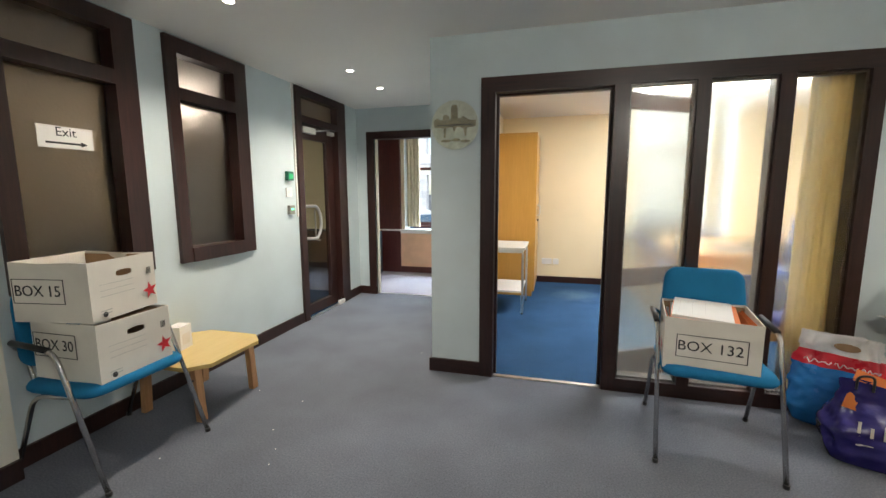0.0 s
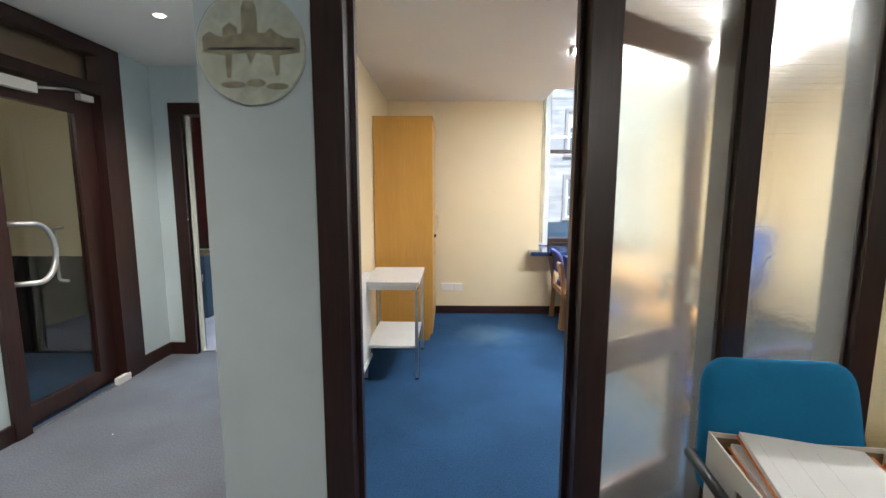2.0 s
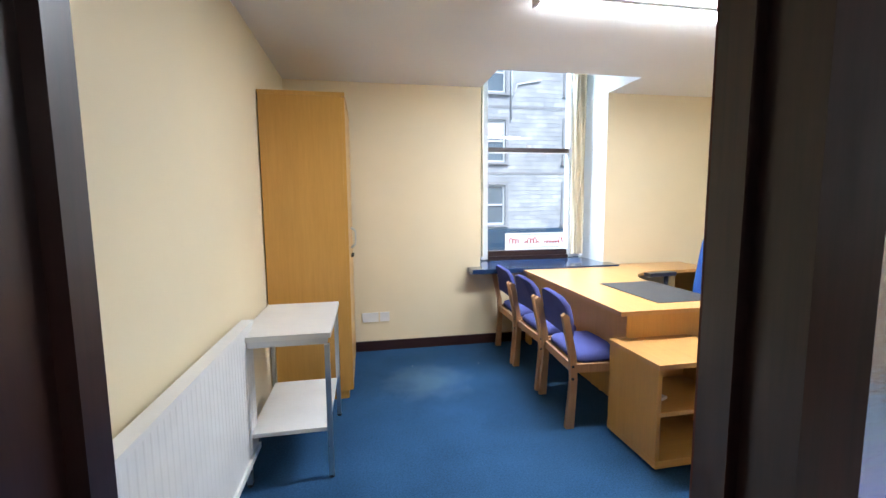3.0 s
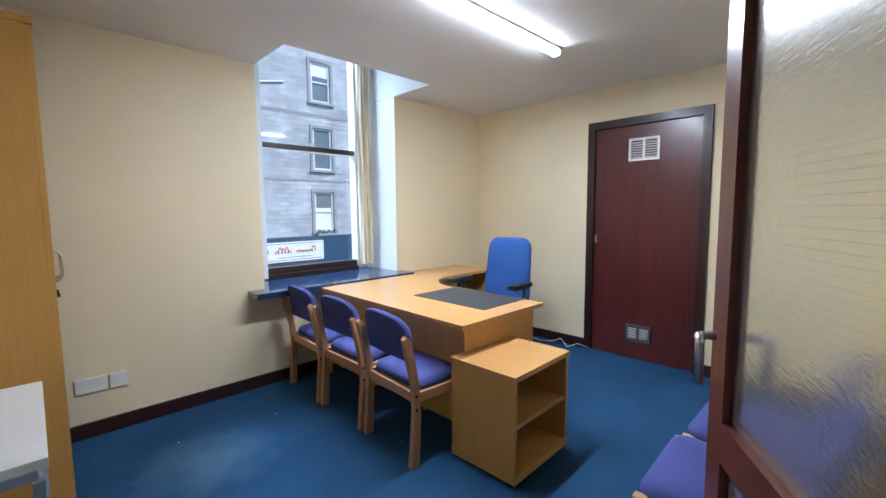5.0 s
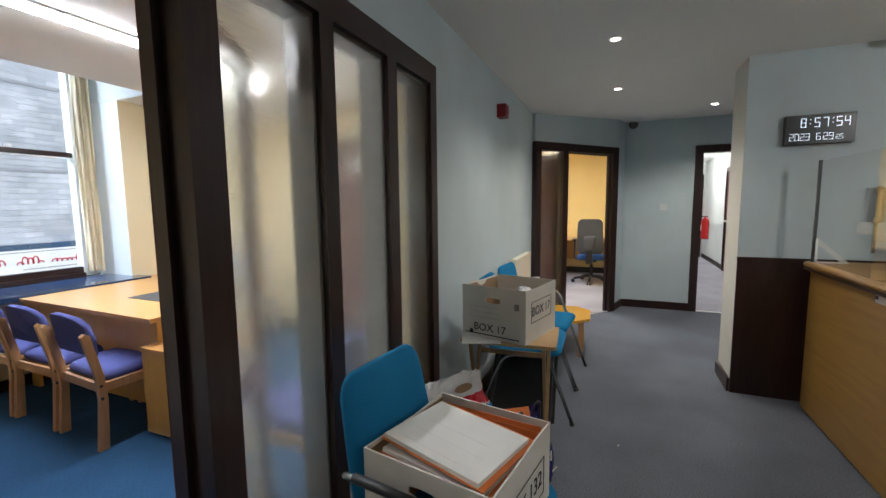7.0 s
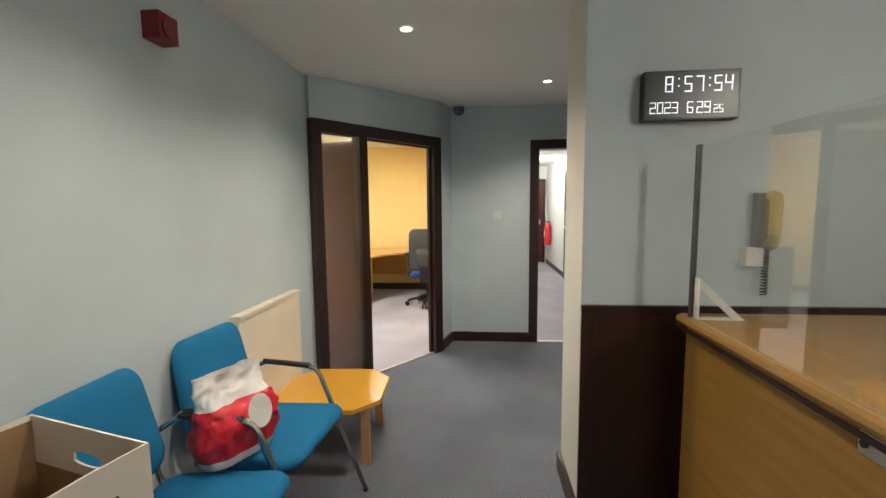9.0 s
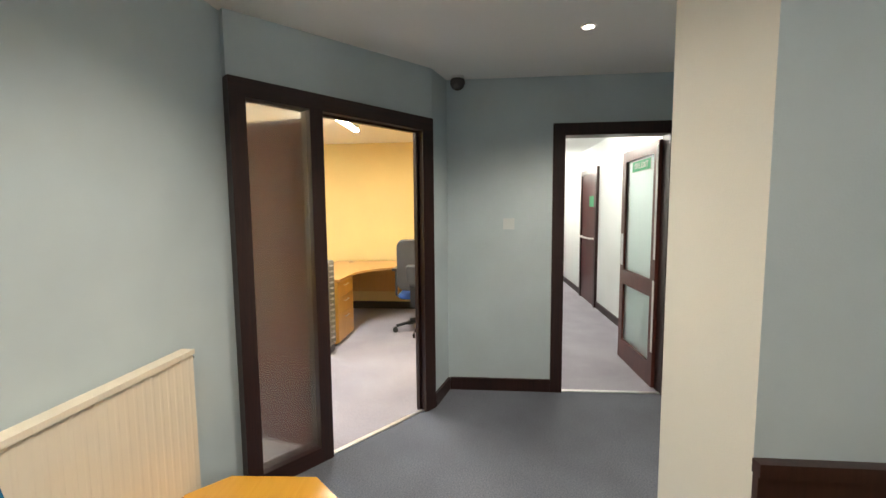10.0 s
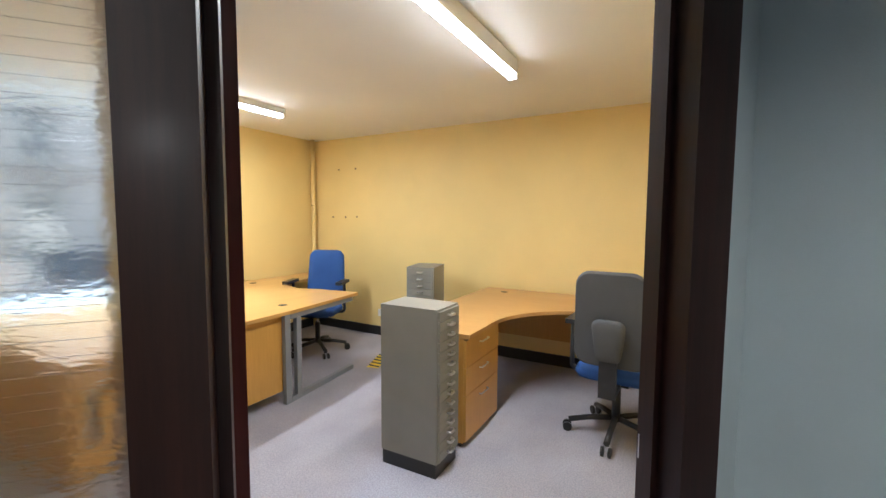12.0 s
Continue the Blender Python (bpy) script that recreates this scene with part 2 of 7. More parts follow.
GOLD_CLOTH = material("golden_blind_cloth", (0.80, 0.60, 0.24), 0.75, vary=0.10, scale=6, fine=0.1, fine_scale=300, bump=0.2, stretch=(3, 3, 0.5))
YELLOW_TAPE = material("yellow_tape", (0.75, 0.55, 0.02), 0.5, vary=0.1, scale=20)
ALUMINIUM = material("aluminium_strip", (0.70, 0.70, 0.69), 0.32, 1.0, vary=0.08, scale=15)
STONE = material("grey_street_sandstone", (0.20, 0.195, 0.195), 0.85, vary=0.25, scale=1.6, fine=0.2, fine_scale=14, bump=0.4, bump_scale=20, stretch=(0.5, 1, 1.6))
STONE_TRIM = material("dressed_window_stone", (0.33, 0.335, 0.35), 0.85, vary=0.15, scale=2, bump=0.3, bump_scale=24)
SASH_WHITE = material("white_sash_paint", (0.75, 0.76, 0.77), 0.45, vary=0.04, scale=6)
DARK_PANE = material("dark_window_glass", (0.14, 0.18, 0.22), 0.08, vary=0.2, scale=2)
SHOP_BLUE = material("blue_shopfront_paint", (0.035, 0.075, 0.13), 0.45, vary=0.1, scale=3)
ASPHALT = material("street_asphalt", (0.05, 0.05, 0.052), 0.9, vary=0.15, scale=2, bump=0.4)
PLANT = material("window_box_leaves", (0.05, 0.11, 0.04), 0.7, vary=0.3, scale=20)
OLD_PAPER = material("printed_tan_disc", (0.50, 0.53, 0.45), 0.4, vary=0.16, scale=13, fine=0.15, fine_scale=60)
SEPIA = material("sepia_print", (0.27, 0.235, 0.15), 0.6, vary=0.45, scale=40)
LED_WHITE = material("led_diffuser", (0.9, 0.9, 0.9), 0.5, emit=((1.0, 0.985, 0.96), 40.0))
LED_WARM = material("warm_led_diffuser", (0.9, 0.9, 0.9), 0.5, emit=((1.0, 0.97, 0.89), 26.0))
LAMP_FACE = material("spot_bulb_face", (0.9, 0.9, 0.9), 0.4, emit=((1.0, 0.90, 0.74), 30.0))
DIGIT = material("lit_digit", (0.9, 0.95, 1.0), 0.4, emit=((0.86, 0.95, 1.0), 0.9))
GREEN_LED = material("green_led", (0.1, 0.8, 0.4), 0.4, emit=((0.15, 1.0, 0.45), 1.5))
CLEAR = glass("clear_pane")
PERSPEX = glass("clear_acrylic", 0.0, color=(0.97, 0.985, 0.98), ior=1.62)
HAMMERED = glass("hammered_wired_glass", 0.17, 0.20, 66, (0.98, 0.98, 0.90), (0.55, 0.55, 1.3), 1.28, 0.055)
BROWN_GLASS = glass("textured_lobby_glass", 0.30, 0.35, 60, (0.50, 0.43, 0.38))
FROSTED = glass("pale_frosted_glass", 0.45, 0.15, 90, (0.80, 0.94, 0.92))
DOOR_GLASS = glass("tinted_door_glass", 0.0, 0.0, 60, (0.70, 0.72, 0.68))


# ---- mesh helpers ----
def box(bm, x0, x1, y0, y1, z0, z1, m=None, mi=0):
    vs = [bm.verts.new(Vector(c) if m is None else m @ Vector(c)) for c in
          ((x0, y0, z0), (x1, y0, z0), (x1, y1, z0), (x0, y1, z0), (x0, y0, z1), (x1, y0, z1), (x1, y1, z1), (x0, y1, z1))]
    for f in ((3, 2, 1, 0), (4, 5, 6, 7), (0, 1, 5, 4), (1, 2, 6, 5), (2, 3, 7, 6), (3, 0, 4, 7)):
        bm.faces.new([vs[i] for i in f]).material_index = mi
    return vs


def boxes(*rows):
    bm = bmesh.new()
    for r in rows:
        box(bm, *r)
    return bm


def soft(bm, w=0.004, seg=2):
    bmesh.ops.bevel(bm, geom=[e for e in bm.edges if e.is_manifold and e.calc_face_angle(0) > 0.5], offset=w, segments=seg,
                    affect="EDGES", profile=0.7, clamp_overlap=True)
    return bm


def tube(bm, pts, r, seg=10, closed=False):
    """A round bar along a bent line."""
    pts = [Vector(p) for p in pts]
    rings = []
    count = len(pts)
    up = None
    for i, p in enumerate(pts):
        a = pts[i - 1] if (i or closed) else p
        b = pts[(i + 1) % count] if (i < count - 1 or closed) else p
        d = (b - a).normalized()
        if up is None:
            up = d.orthogonal().normalized()
        up = (up - d * up.dot(d)).normalized()
        side = d.cross(up)
        rings.append([bm.verts.new(p + r * (math.cos(k * math.tau / seg) * up + math.sin(k * math.tau / seg) * side)) for k in range(seg)])
    for i in range(count if closed else count - 1):
        a, b = rings[i], rings[(i + 1) % count]
        for k in range(seg):
            bm.faces.new((a[k], a[(k + 1) % seg], b[(k + 1) % seg], b[k])).smooth = True
    if not closed:
        bm.faces.new(rings[0][::-1])
        bm.faces.new(rings[-1])
    return bm


def bend(pts, r=0.05, n=5):
    """Rounds the corners of a polyline."""
    pts = [Vector(p) for p in pts]
    out = [pts[0]]
    for a, b, c in zip(pts, pts[1:], pts[2:]):
        u, v = (a - b), (c - b)
        k = min(r, u.length * 0.45, v.length * 0.45)
        p, q = b + u.normalized() * k, b + v.normalized() * k
        for i in range(n + 1):
            s = i / n
            out.append(p * (1 - s) ** 2 + b * 2 * s * (1 - s) + q * s * s)
    out.append(pts[-1])
    return out


def slab(bm, outline, z0, z1):
    """A plate with the given outline (x, y)."""
    lo = [bm.verts.new((x, y, z0)) for x, y in outline]
    hi = [bm.verts.new((x, y, z1)) for x, y in outline]
    bm.faces.new(lo[::-1])
    bm.faces.new(hi)
    n = len(lo)
    for i in range(n):
        bm.faces.new((lo[i], lo[(i + 1) % n], hi[(i + 1) % n], hi[i]))
    return bm


def round_rect(x0, x1, y0, y1, r, n=5):
    out = []
    for cx, cy, a0 in ((x1 - r, y1 - r, 0), (x0 + r, y1 - r, 90), (x0 + r, y0 + r, 180), (x1 - r, y0 + r, 270)):
        for i in range(n + 1):
            a = radians(a0 + 90 * i / n)
            out.append((cx + r * math.cos(a), cy + r * math.sin(a)))
    return out


def disc(bm, c, r, depth, axis="z", seg=24):
    """A short cylinder from c along the axis."""
    m = {"z": Matrix(), "x": Matrix.Rotation(radians(90), 4, "Y"), "y": Matrix.Rotation(radians(-90), 4, "X")}[axis]
    m = Matrix.Translation(c) @ m
    lo = [bm.verts.new(m @ Vector((r * math.cos(k * math.tau / seg), r * math.sin(k * math.tau / seg), 0))) for k in range(seg)]
    hi = [bm.verts.new(m @ Vector((r * math.cos(k * math.tau / seg), r * math.sin(k * math.tau / seg), depth))) for k in range(seg)]
    bm.faces.new(lo[::-1])
    bm.faces.new(hi)
    for k in range(seg):
        bm.faces.new((lo[k], lo[(k + 1) % seg], hi[(k + 1) % seg], hi[k])).smooth = True
    return bm


def cushion(bm, outline, t, puff, m=None, rows=4):
    """A padded plate: the outline in x, y, thickness t, domed above and below by puff."""
    c = sum((Vector((x, y, 0)) for x, y in outline), Vector()) / len(outline)
    n = len(outline)

    def ring(s, z):
        vs = []
        for x, y in outline:
            p = c + (Vector((x, y, 0)) - c) * s
            p.z = z
            vs.append(bm.verts.new(m @ p if m else p))
        return vs
    levels = [(0.30, t + puff), (0.62, t + puff * 0.9), (0.86, t + puff * 0.55), (0.96, t), (1.0, t * 0.6), (1.0, t * 0.3), (0.96, 0.0)]
    rings = [ring(s, z) for s, z in levels]
    for a, b in zip(rings, rings[1:]):
        for k in range(n):
            bm.faces.new((a[k], b[k], b[(k + 1) % n], a[(k + 1) % n])).smooth = True
    bm.faces.new(rings[0]).smooth = True
    bm.faces.new(rings[-1][::-1])
    return bm


def mesh_ob(name, bm, mat, parent=None, label=""):
    bmesh.ops.recalc_face_normals(bm, faces=bm.faces)
    me = bpy.data.meshes.new(name)
    bm.to_mesh(me)
    bm.free()
    for k in (mat if isinstance(mat, (list, tuple)) else [mat]):
        me.materials.append(k)
    ob = new(name, me)
    if parent:
        ob.parent = parent
    if label:
        tagged(ob, label)
    return ob


def part(name, bm, mat, parent, label=""):
    return mesh_ob(name, bm, mat, parent, label)


def thing(name, label, category, group="", at=None):
    ob = new(name)
    ob.empty_display_size = 0.1
    if at is not None:
        ob.matrix_basis = at
    return tagged(ob, label, category, group)


def structure(name, bm, mat, label, category):
    return tagged(mesh_ob(name, bm, mat), label, category, "", "structure")


def lettering(name, words, size, mat, m, parent, depth=0.0006, label=""):
    """Words in the built-in font as a mesh part. m: pose in the parent's space, text in the xy plane."""
    cu = bpy.data.curves.new(name, "FONT")
    cu.body, cu.size, cu.extrude, cu.align_x, cu.align_y = words, size, depth, "CENTER", "CENTER"
    cu.resolution_u = 3
    tmp = new(name, cu)
    dg = bpy.context.evaluated_depsgraph_get()
    me = bpy.data.meshes.new_from_object(tmp.evaluated_get(dg))
    bpy.data.objects.remove(tmp)
    bpy.data.curves.remove(cu)
    me.materials.clear()
    me.materials.append(mat)
    me.transform(m)
    ob = new(name, me)
    ob.parent = parent
    if label:
        tagged(ob, label)
    return ob


def wall(name, p0, p1, t, z1, front, back, openings=(), z0=0.0, label="", ends=None):
    """A wall from p0 to p1. Its front face lies on that line, its body behind it, to the left of p0 to p1. openings: (s0, s1, za, zb)."""
    a, b = Vector((*p0, 0)), Vector((*p1, 0))
    d = (b - a).normalized()
    n = Vector((-d.y, d.x, 0))
    m = Matrix(((d.x, n.x, 0, a.x), (d.y, n.y, 0, a.y), (0, 0, 1, 0), (0, 0, 0, 1)))
    length = (b - a).length
    bm = bmesh.new()
    s = 0.0
    for s0, s1, za, zb in sorted(openings):
        if s0 > s:
            box(bm, s, s0, 0, t, z0, z1, m)
        if za > z0:
            box(bm, s0, s1, 0, t, z0, za, m)
        if zb < z1:
            box(bm, s0, s1, 0, t, zb, z1, m)
        s = s1
    if s < length:
        box(bm, s, length, 0, t, z0, z1, m)
    bmesh.ops.recalc_face_normals(bm, faces=bm.faces)
    for f in bm.faces:
        k = f.normal.dot(n) * (1 if t > 0 else -1)
        f.material_index = 1 if k > 0.5 else (0 if k < -0.5 or ends is None else 2)
    return structure(name, bm, [front, back] + ([ends] if ends else []), label, "wall")


# ---- the large structure ----
CEIL = 2.39
# floors
structure("floor_hall", boxes((-2.345, 3.40, -1.6, 3.03, -0.12, 0), (3.40, 5.98, 0.10, 1.35, -0.12, 0), (3.40, 4.35, 1.35, 3.0, -0.12, 0)), HALL_CARPET,
          "grey cord carpet of the hall, with specks of lint", "floor")
bm = slab(bmesh.new(), [(4.35, 1.35), (5.98, 1.35), (5.98, 2.06), (5.67, 2.14), (4.56, 3.0), (4.35, 3.0)], -0.12, 0)
structure("floor_hall_corner", bm, HALL_CARPET, "grey cord carpet before the angled doorway", "floor")
structure("floor_passage", boxes((-2.345, -0.66, 3.03, 5.17, -0.12, 0)), HALL_CARPET, "grey cord carpet of the passage", "floor")
structure("floor_office", boxes((-0.66, 3.70, 3.03, 6.95, -0.12, 0.001)), BLUE_CARPET, "dark blue cord carpet of the office", "floor")
bm = slab(bmesh.new(), [(3.70, 3.0), (4.56, 3.0), (5.67, 2.14), (5.98, 2.06), (5.98, 1.86), (8.85, 1.86), (8.85, 6.95), (3.70, 6.95)], -0.12, 0.001)
structure("floor_yellow_room", bm, PALE_CARPET, "pale lilac-grey carpet of the yellow room", "floor")
structure("floor_corridor", boxes((5.98, 12.4, -0.06, 1.86, -0.12, 0.001)), PALE_CARPET, "pale grey carpet of the white corridor", "floor")
structure("floor_store_room", boxes((-4.4, -0.66, 5.17, 6.95, -0.12, 0.001)), PALE_CARPET, "pale carpet of the store room", "floor")
structure("floor_lobby", boxes((-4.4, -2.345, 0.4, 5.17, -0.12, -0.002)), BLUE_CARPET, "dark carpet of the stair lobby", "floor")

# ceilings
structure("ceiling_hall", boxes((-4.4, 3.85, -1.6, 3.0, CEIL, CEIL + 0.1), (-4.4, -0.62, 3.0, 5.2, CEIL, CEIL + 0.1), (3.85, 4.55, 0.05, 3.0, CEIL, CEIL + 0.1)), CEILING_PAINT,
          "off-white painted ceiling of the hall", "ceiling")
# the ceiling lifts a little towards the corridor door
bm = bmesh.new()
for v in box(bm, 4.55, 6.0, 0.05, 3.0, CEIL, CEIL + 0.1):
    v.co.z += 0.062 if v.co.x > 5 else 0.0
structure("ceiling_hall_end", bm, CEILING_PAINT, "off-white painted ceiling before the corridor door", "ceiling")
C2 = 2.40
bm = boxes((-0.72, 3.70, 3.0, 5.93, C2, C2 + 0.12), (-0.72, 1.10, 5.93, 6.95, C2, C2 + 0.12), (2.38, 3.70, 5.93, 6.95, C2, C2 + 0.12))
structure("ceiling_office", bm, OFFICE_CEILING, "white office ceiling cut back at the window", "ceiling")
# sloping soffit from the ceiling's cut up to the window head
bm = bmesh.new()
vs = [bm.verts.new(c) for c in ((1.10, 5.93, C2), (2.38, 5.93, C2), (2.38, 6.95, 2.92), (1.10, 6.95, 2.92), (1.10, 5.93, C2 + 0.2), (2.38, 5.93, C2 + 0.2), (2.38, 6.95, 3.1), (1.10, 6.95, 3.1))]
for f in ((0, 1, 2, 3), (7, 6, 5, 4), (0, 4, 5, 1), (1, 5, 6, 2), (2, 6, 7, 3), (3, 7, 4, 0)):
    bm.faces.new([vs[i] for i in f])
structure("trim_window_soffit", bm, WHITE_PAINT, "sloping white soffit over the window", "soffit")
structure("trim_window_cheek", boxes((1.02, 1.104, 5.90, 6.95, C2 + 0.002, 3.1), (2.376, 2.46, 5.90, 6.95, C2 + 0.002, 3.1)), WHITE_PAINT, "white cheeks beside the soffit", "soffit")
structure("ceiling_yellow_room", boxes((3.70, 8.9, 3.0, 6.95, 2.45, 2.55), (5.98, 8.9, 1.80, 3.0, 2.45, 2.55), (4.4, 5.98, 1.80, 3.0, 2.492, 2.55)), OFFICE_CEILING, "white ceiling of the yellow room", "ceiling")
structure("ceiling_corridor", boxes((5.98, 12.4, -0.10, 1.80, 2.42, 2.55)), WHITE_PAINT, "white ceiling of the corridor", "ceiling")
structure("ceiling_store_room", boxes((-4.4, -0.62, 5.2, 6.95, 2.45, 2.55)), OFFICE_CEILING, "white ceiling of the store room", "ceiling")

# walls; the front is the hall's side
wall("wall_west", (-2.345, 5.20), (-2.345, -1.6), -0.12, CEIL, HALL_PAINT, CREAM_PAINT,
     [(5.20 - 4.78, 5.20 - 3.80, 0, 2.38), (5.20 - 3.115, 5.20 - 2.38, 0.855, 2.37), (5.20 - 2.17, 5.20 - 1.43, 0.855, 2.37)], label="pale blue painted wall with two borrowed lights")
structure("wall_west_pier", boxes((-2.345, -2.25, -1.6, 1.33, 0, CEIL)), PIER_PAINT, "cream painted pier", "wall")
wall("wall_passage_end", (-2.345, 5.125), (-0.709, 5.125), 0.10, CEIL, HALL_PAINT, CREAM_PAINT, [(0.245, 1.065, 0, 2.015)], label="pale blue end wall of the passage with a doorway")
structure("wall_above_passage_end", boxes((-2.345, -0.62, 5.13, 5.2, CEIL, 2.5)), CREAM_PAINT, "cream wall over the doorway", "wall")
wall("wall_office_west", (-0.709, 5.125), (-0.709, 3.10), 0.09, CEIL, HALL_PAINT, CREAM_PAINT, label="wall between passage and office")
wall("wall_office_west_far", (-0.709, 6.95), (-0.709, 5.125), 0.09, 2.45, CREAM_PAINT, CREAM_PAINT, label="cream office wall beyond the passage")
wall("wall_screen", (-0.709, 3.0), (4.635, 3.0), 0.10, CEIL, HALL_PAINT, CREAM_PAINT, [(0.363, 2.576, 0, 2.098)], label="pale blue wall with the glazed screen")
D = Vector((1.053, -0.843, 0)).normalized()
A0 = Vector((4.579, 2.965, 0))
P0, P1 = A0, A0 + D * 1.36
wall("wall_angled", P0[:2], P1[:2], 0.10, 2.46, HALL_PAINT, YELLOW_PAINT, [(0.0, 1.35, 0, 2.09)], label="pale blue wall set at an angle, with a glazed doorway")
RET = (5.96, 2.035)
wall("wall_return", P1[:2], RET, 0.10, 2.46, HALL_PAINT, YELLOW_PAINT, label="short pale blue return beside the angled doorway")
wall("wall_corridor_door", (5.96, 2.12), (5.96, 0.10), 0.10, 2.47, HALL_PAINT, WHITE_PAINT, [(0.895, 1.92, 0, 2.10)], label="pale blue wall with the corridor door")
wall("wall_hall_south", (5.96, 0.20), (3.77, 0.20), 0.10, 2.46, HALL_PAINT, WHITE_PAINT, [(0.06, 1.30, 0, 2.09)], label="pale blue wall with a dark glazed door")
structure("wall_behind_glazed_door", boxes((3.77, 6.0, -1.30, -1.20, 0, 2.45), (5.9, 6.0, -1.20, 0.10, 0, 2.45), (3.77, 6.0, -1.3, 0.15, 2.40, 2.5), (3.77, 6.0, -1.3, 0.15, -0.1, 0.0)), YELLOW_PAINT, "yellow wall of the room behind the glazed door", "wall")
wall("wall_reception", (3.40, 1.30), (3.40, -1.6), 0.37, CEIL, HALL_PAINT, HALL_PAINT, label="pale blue wall behind the reception counter", ends=PIER_PAINT)
structure("wall_south", boxes((-2.345, 3.77, -1.72, -1.6, 0, CEIL)), HALL_PAINT, "pale blue wall behind the reception", "wall")
# office
wall("wall_office_north", (-0.62, 6.435), (3.70, 6.435), 0.50, 3.1, CREAM_PAINT, STONE, [(1.72, 3.00, 0.73, 2.95)], label="cream office wall with the sash window", ends=WHITE_PAINT)
wall("wall_office_east", (3.60, 6.435), (3.60, 3.10), 0.10, C2, CREAM_PAINT, YELLOW_PAINT, [(6.435 - 5.09, 6.435 - 4.10, 0, 2.11)], label="cream office wall with a cupboard door")
structure("wall_cupboard_back", boxes((3.70, 3.74, 4.0, 5.2, 0, 2.2)), YELLOW_PAINT, "yellow back of the cupboard", "wall")
# yellow room
wall("wall_yellow_north", (3.70, 6.435), (8.75, 6.435), 0.50, 2.6, YELLOW_PAINT, STONE, [(1.95, 3.25, 0.75, 2.44)], label="yellow wall with a sash window", ends=WHITE_PAINT)
wall("wall_yellow_east", (8.75, 6.435), (8.75, 1.80), 0.12, 2.5, YELLOW_PAINT, WHITE_PAINT, label="yellow painted wall with old screw holes")
wall("wall_yellow_south", (8.75, 1.98), (6.06, 1.98), 0.10, 2.45, YELLOW_PAINT, WHITE_PAINT, label="yellow painted wall")
# corridor
wall("wall_corridor_south", (12.3, 0.06), (6.06, 0.06), 0.10, 2.45, WHITE_PAINT, WHITE_PAINT, label="white corridor wall")
wall("wall_corridor_north", (6.06, 1.36), (12.3, 1.36), 0.10, 2.45, WHITE_PAINT, WHITE_PAINT, label="white corridor wall")
structure("wall_corridor_end", boxes((12.3, 12.4, -0.1, 1.46, 0, 2.45)), WHITE_PAINT, "white end wall of the corridor", "wall")
# lobby and store room
structure("wall_lobby", boxes((-4.5, -4.4, 0.3, 6.95, 0, 2.5), (-4.4, -2.465, 0.3, 0.4, 0, 2.5), (-4.4, -2.465, 5.12, 5.2, 0, 2.5)), CREAM_PAINT, "cream walls of the stair lobby", "wall")
wall("wall_store_north", (-4.4, 6.70), (-0.709, 6.70), 0.25, 2.5, CREAM_PAINT, STONE, [(2.12, 3.30, 0.72, 2.44)], label="cream wall with a window", ends=WHITE_PAINT)


# ---- door frames, glazing and doors ----
def bars(rows):
    """Frame members, each with eased edges, in one mesh."""
    bm = bmesh.new()
    for r in rows:
        b2 = bmesh.new()
        box(b2, *r)
        soft(b2, 0.006, 2)
        me = bpy.data.meshes.new("tmp")
        b2.to_mesh(me)
        b2.free()
        bm.from_mesh(me)
        bpy.data.meshes.remove(me)
    return bm


def wires(x0, x1, y, z0, z1, step=0.0185):
    """The wire in wired glass."""
    bm = bmesh.new()
    z = z0 + step
    while z < z1:
        box(bm, x0, x1, y - 0.0002, y + 0.0002, z, z + 0.0004)
        z += step
    return bm


def pane(name, x0, x1, y, z0, z1, mat, parent, wired=False, label=""):
    p = part(name, boxes((x0, x1, y - 0.003, y + 0.003, z0, z1)), mat, parent, label)
    p.visible_shadow = False
    if wired:
        w = part("wire", wires(x0 + 0.004, x1 - 0.004, y + 0.0045, z0, z1), GREY_LEG, p)
        w.visible_shadow = False
    return p


# the glazed screen with the office doorway
scr = thing("door_1", "dark mahogany office door frame with three wired-glass lights", "door frame")
scr["kind"] = "structure"
Y0, Y1 = 2.978, 3.122
part("jamb", bars([(-0.346, -0.25, Y0, Y1, 0, 2.0)]), DARK_WOOD, scr)
part("head", bars([(-0.346, 1.867, Y0, Y1, 2.0, 2.098)]), DARK_WOOD_X, scr)
part("jamb", bars([(0.495, 0.585, Y0, Y1, 0, 2.0)]), DARK_WOOD, scr)
part("jamb", bars([(1.795, 1.867, Y0, Y1, 0, 2.0)]), DARK_WOOD, scr)
part("mullion", bars([(0.955, 1.025, Y0, Y1, 0.09, 2.0)]), DARK_WOOD, scr)
part("mullion", bars([(1.375, 1.45, Y0, Y1, 0.09, 2.0)]), DARK_WOOD, scr)
part("bottom_rail", bars([(0.585, 1.795, Y0, Y1, 0, 0.09)]), DARK_WOOD_X, scr)
part("door_stop", bars([(-0.25, -0.232, 3.05, 3.085, 0, 2.0), (0.477, 0.495, 3.05, 3.085, 0, 2.0), (-0.232, 0.477, 3.05, 3.085, 1.985, 2.0)]), DARK_WOOD, scr)
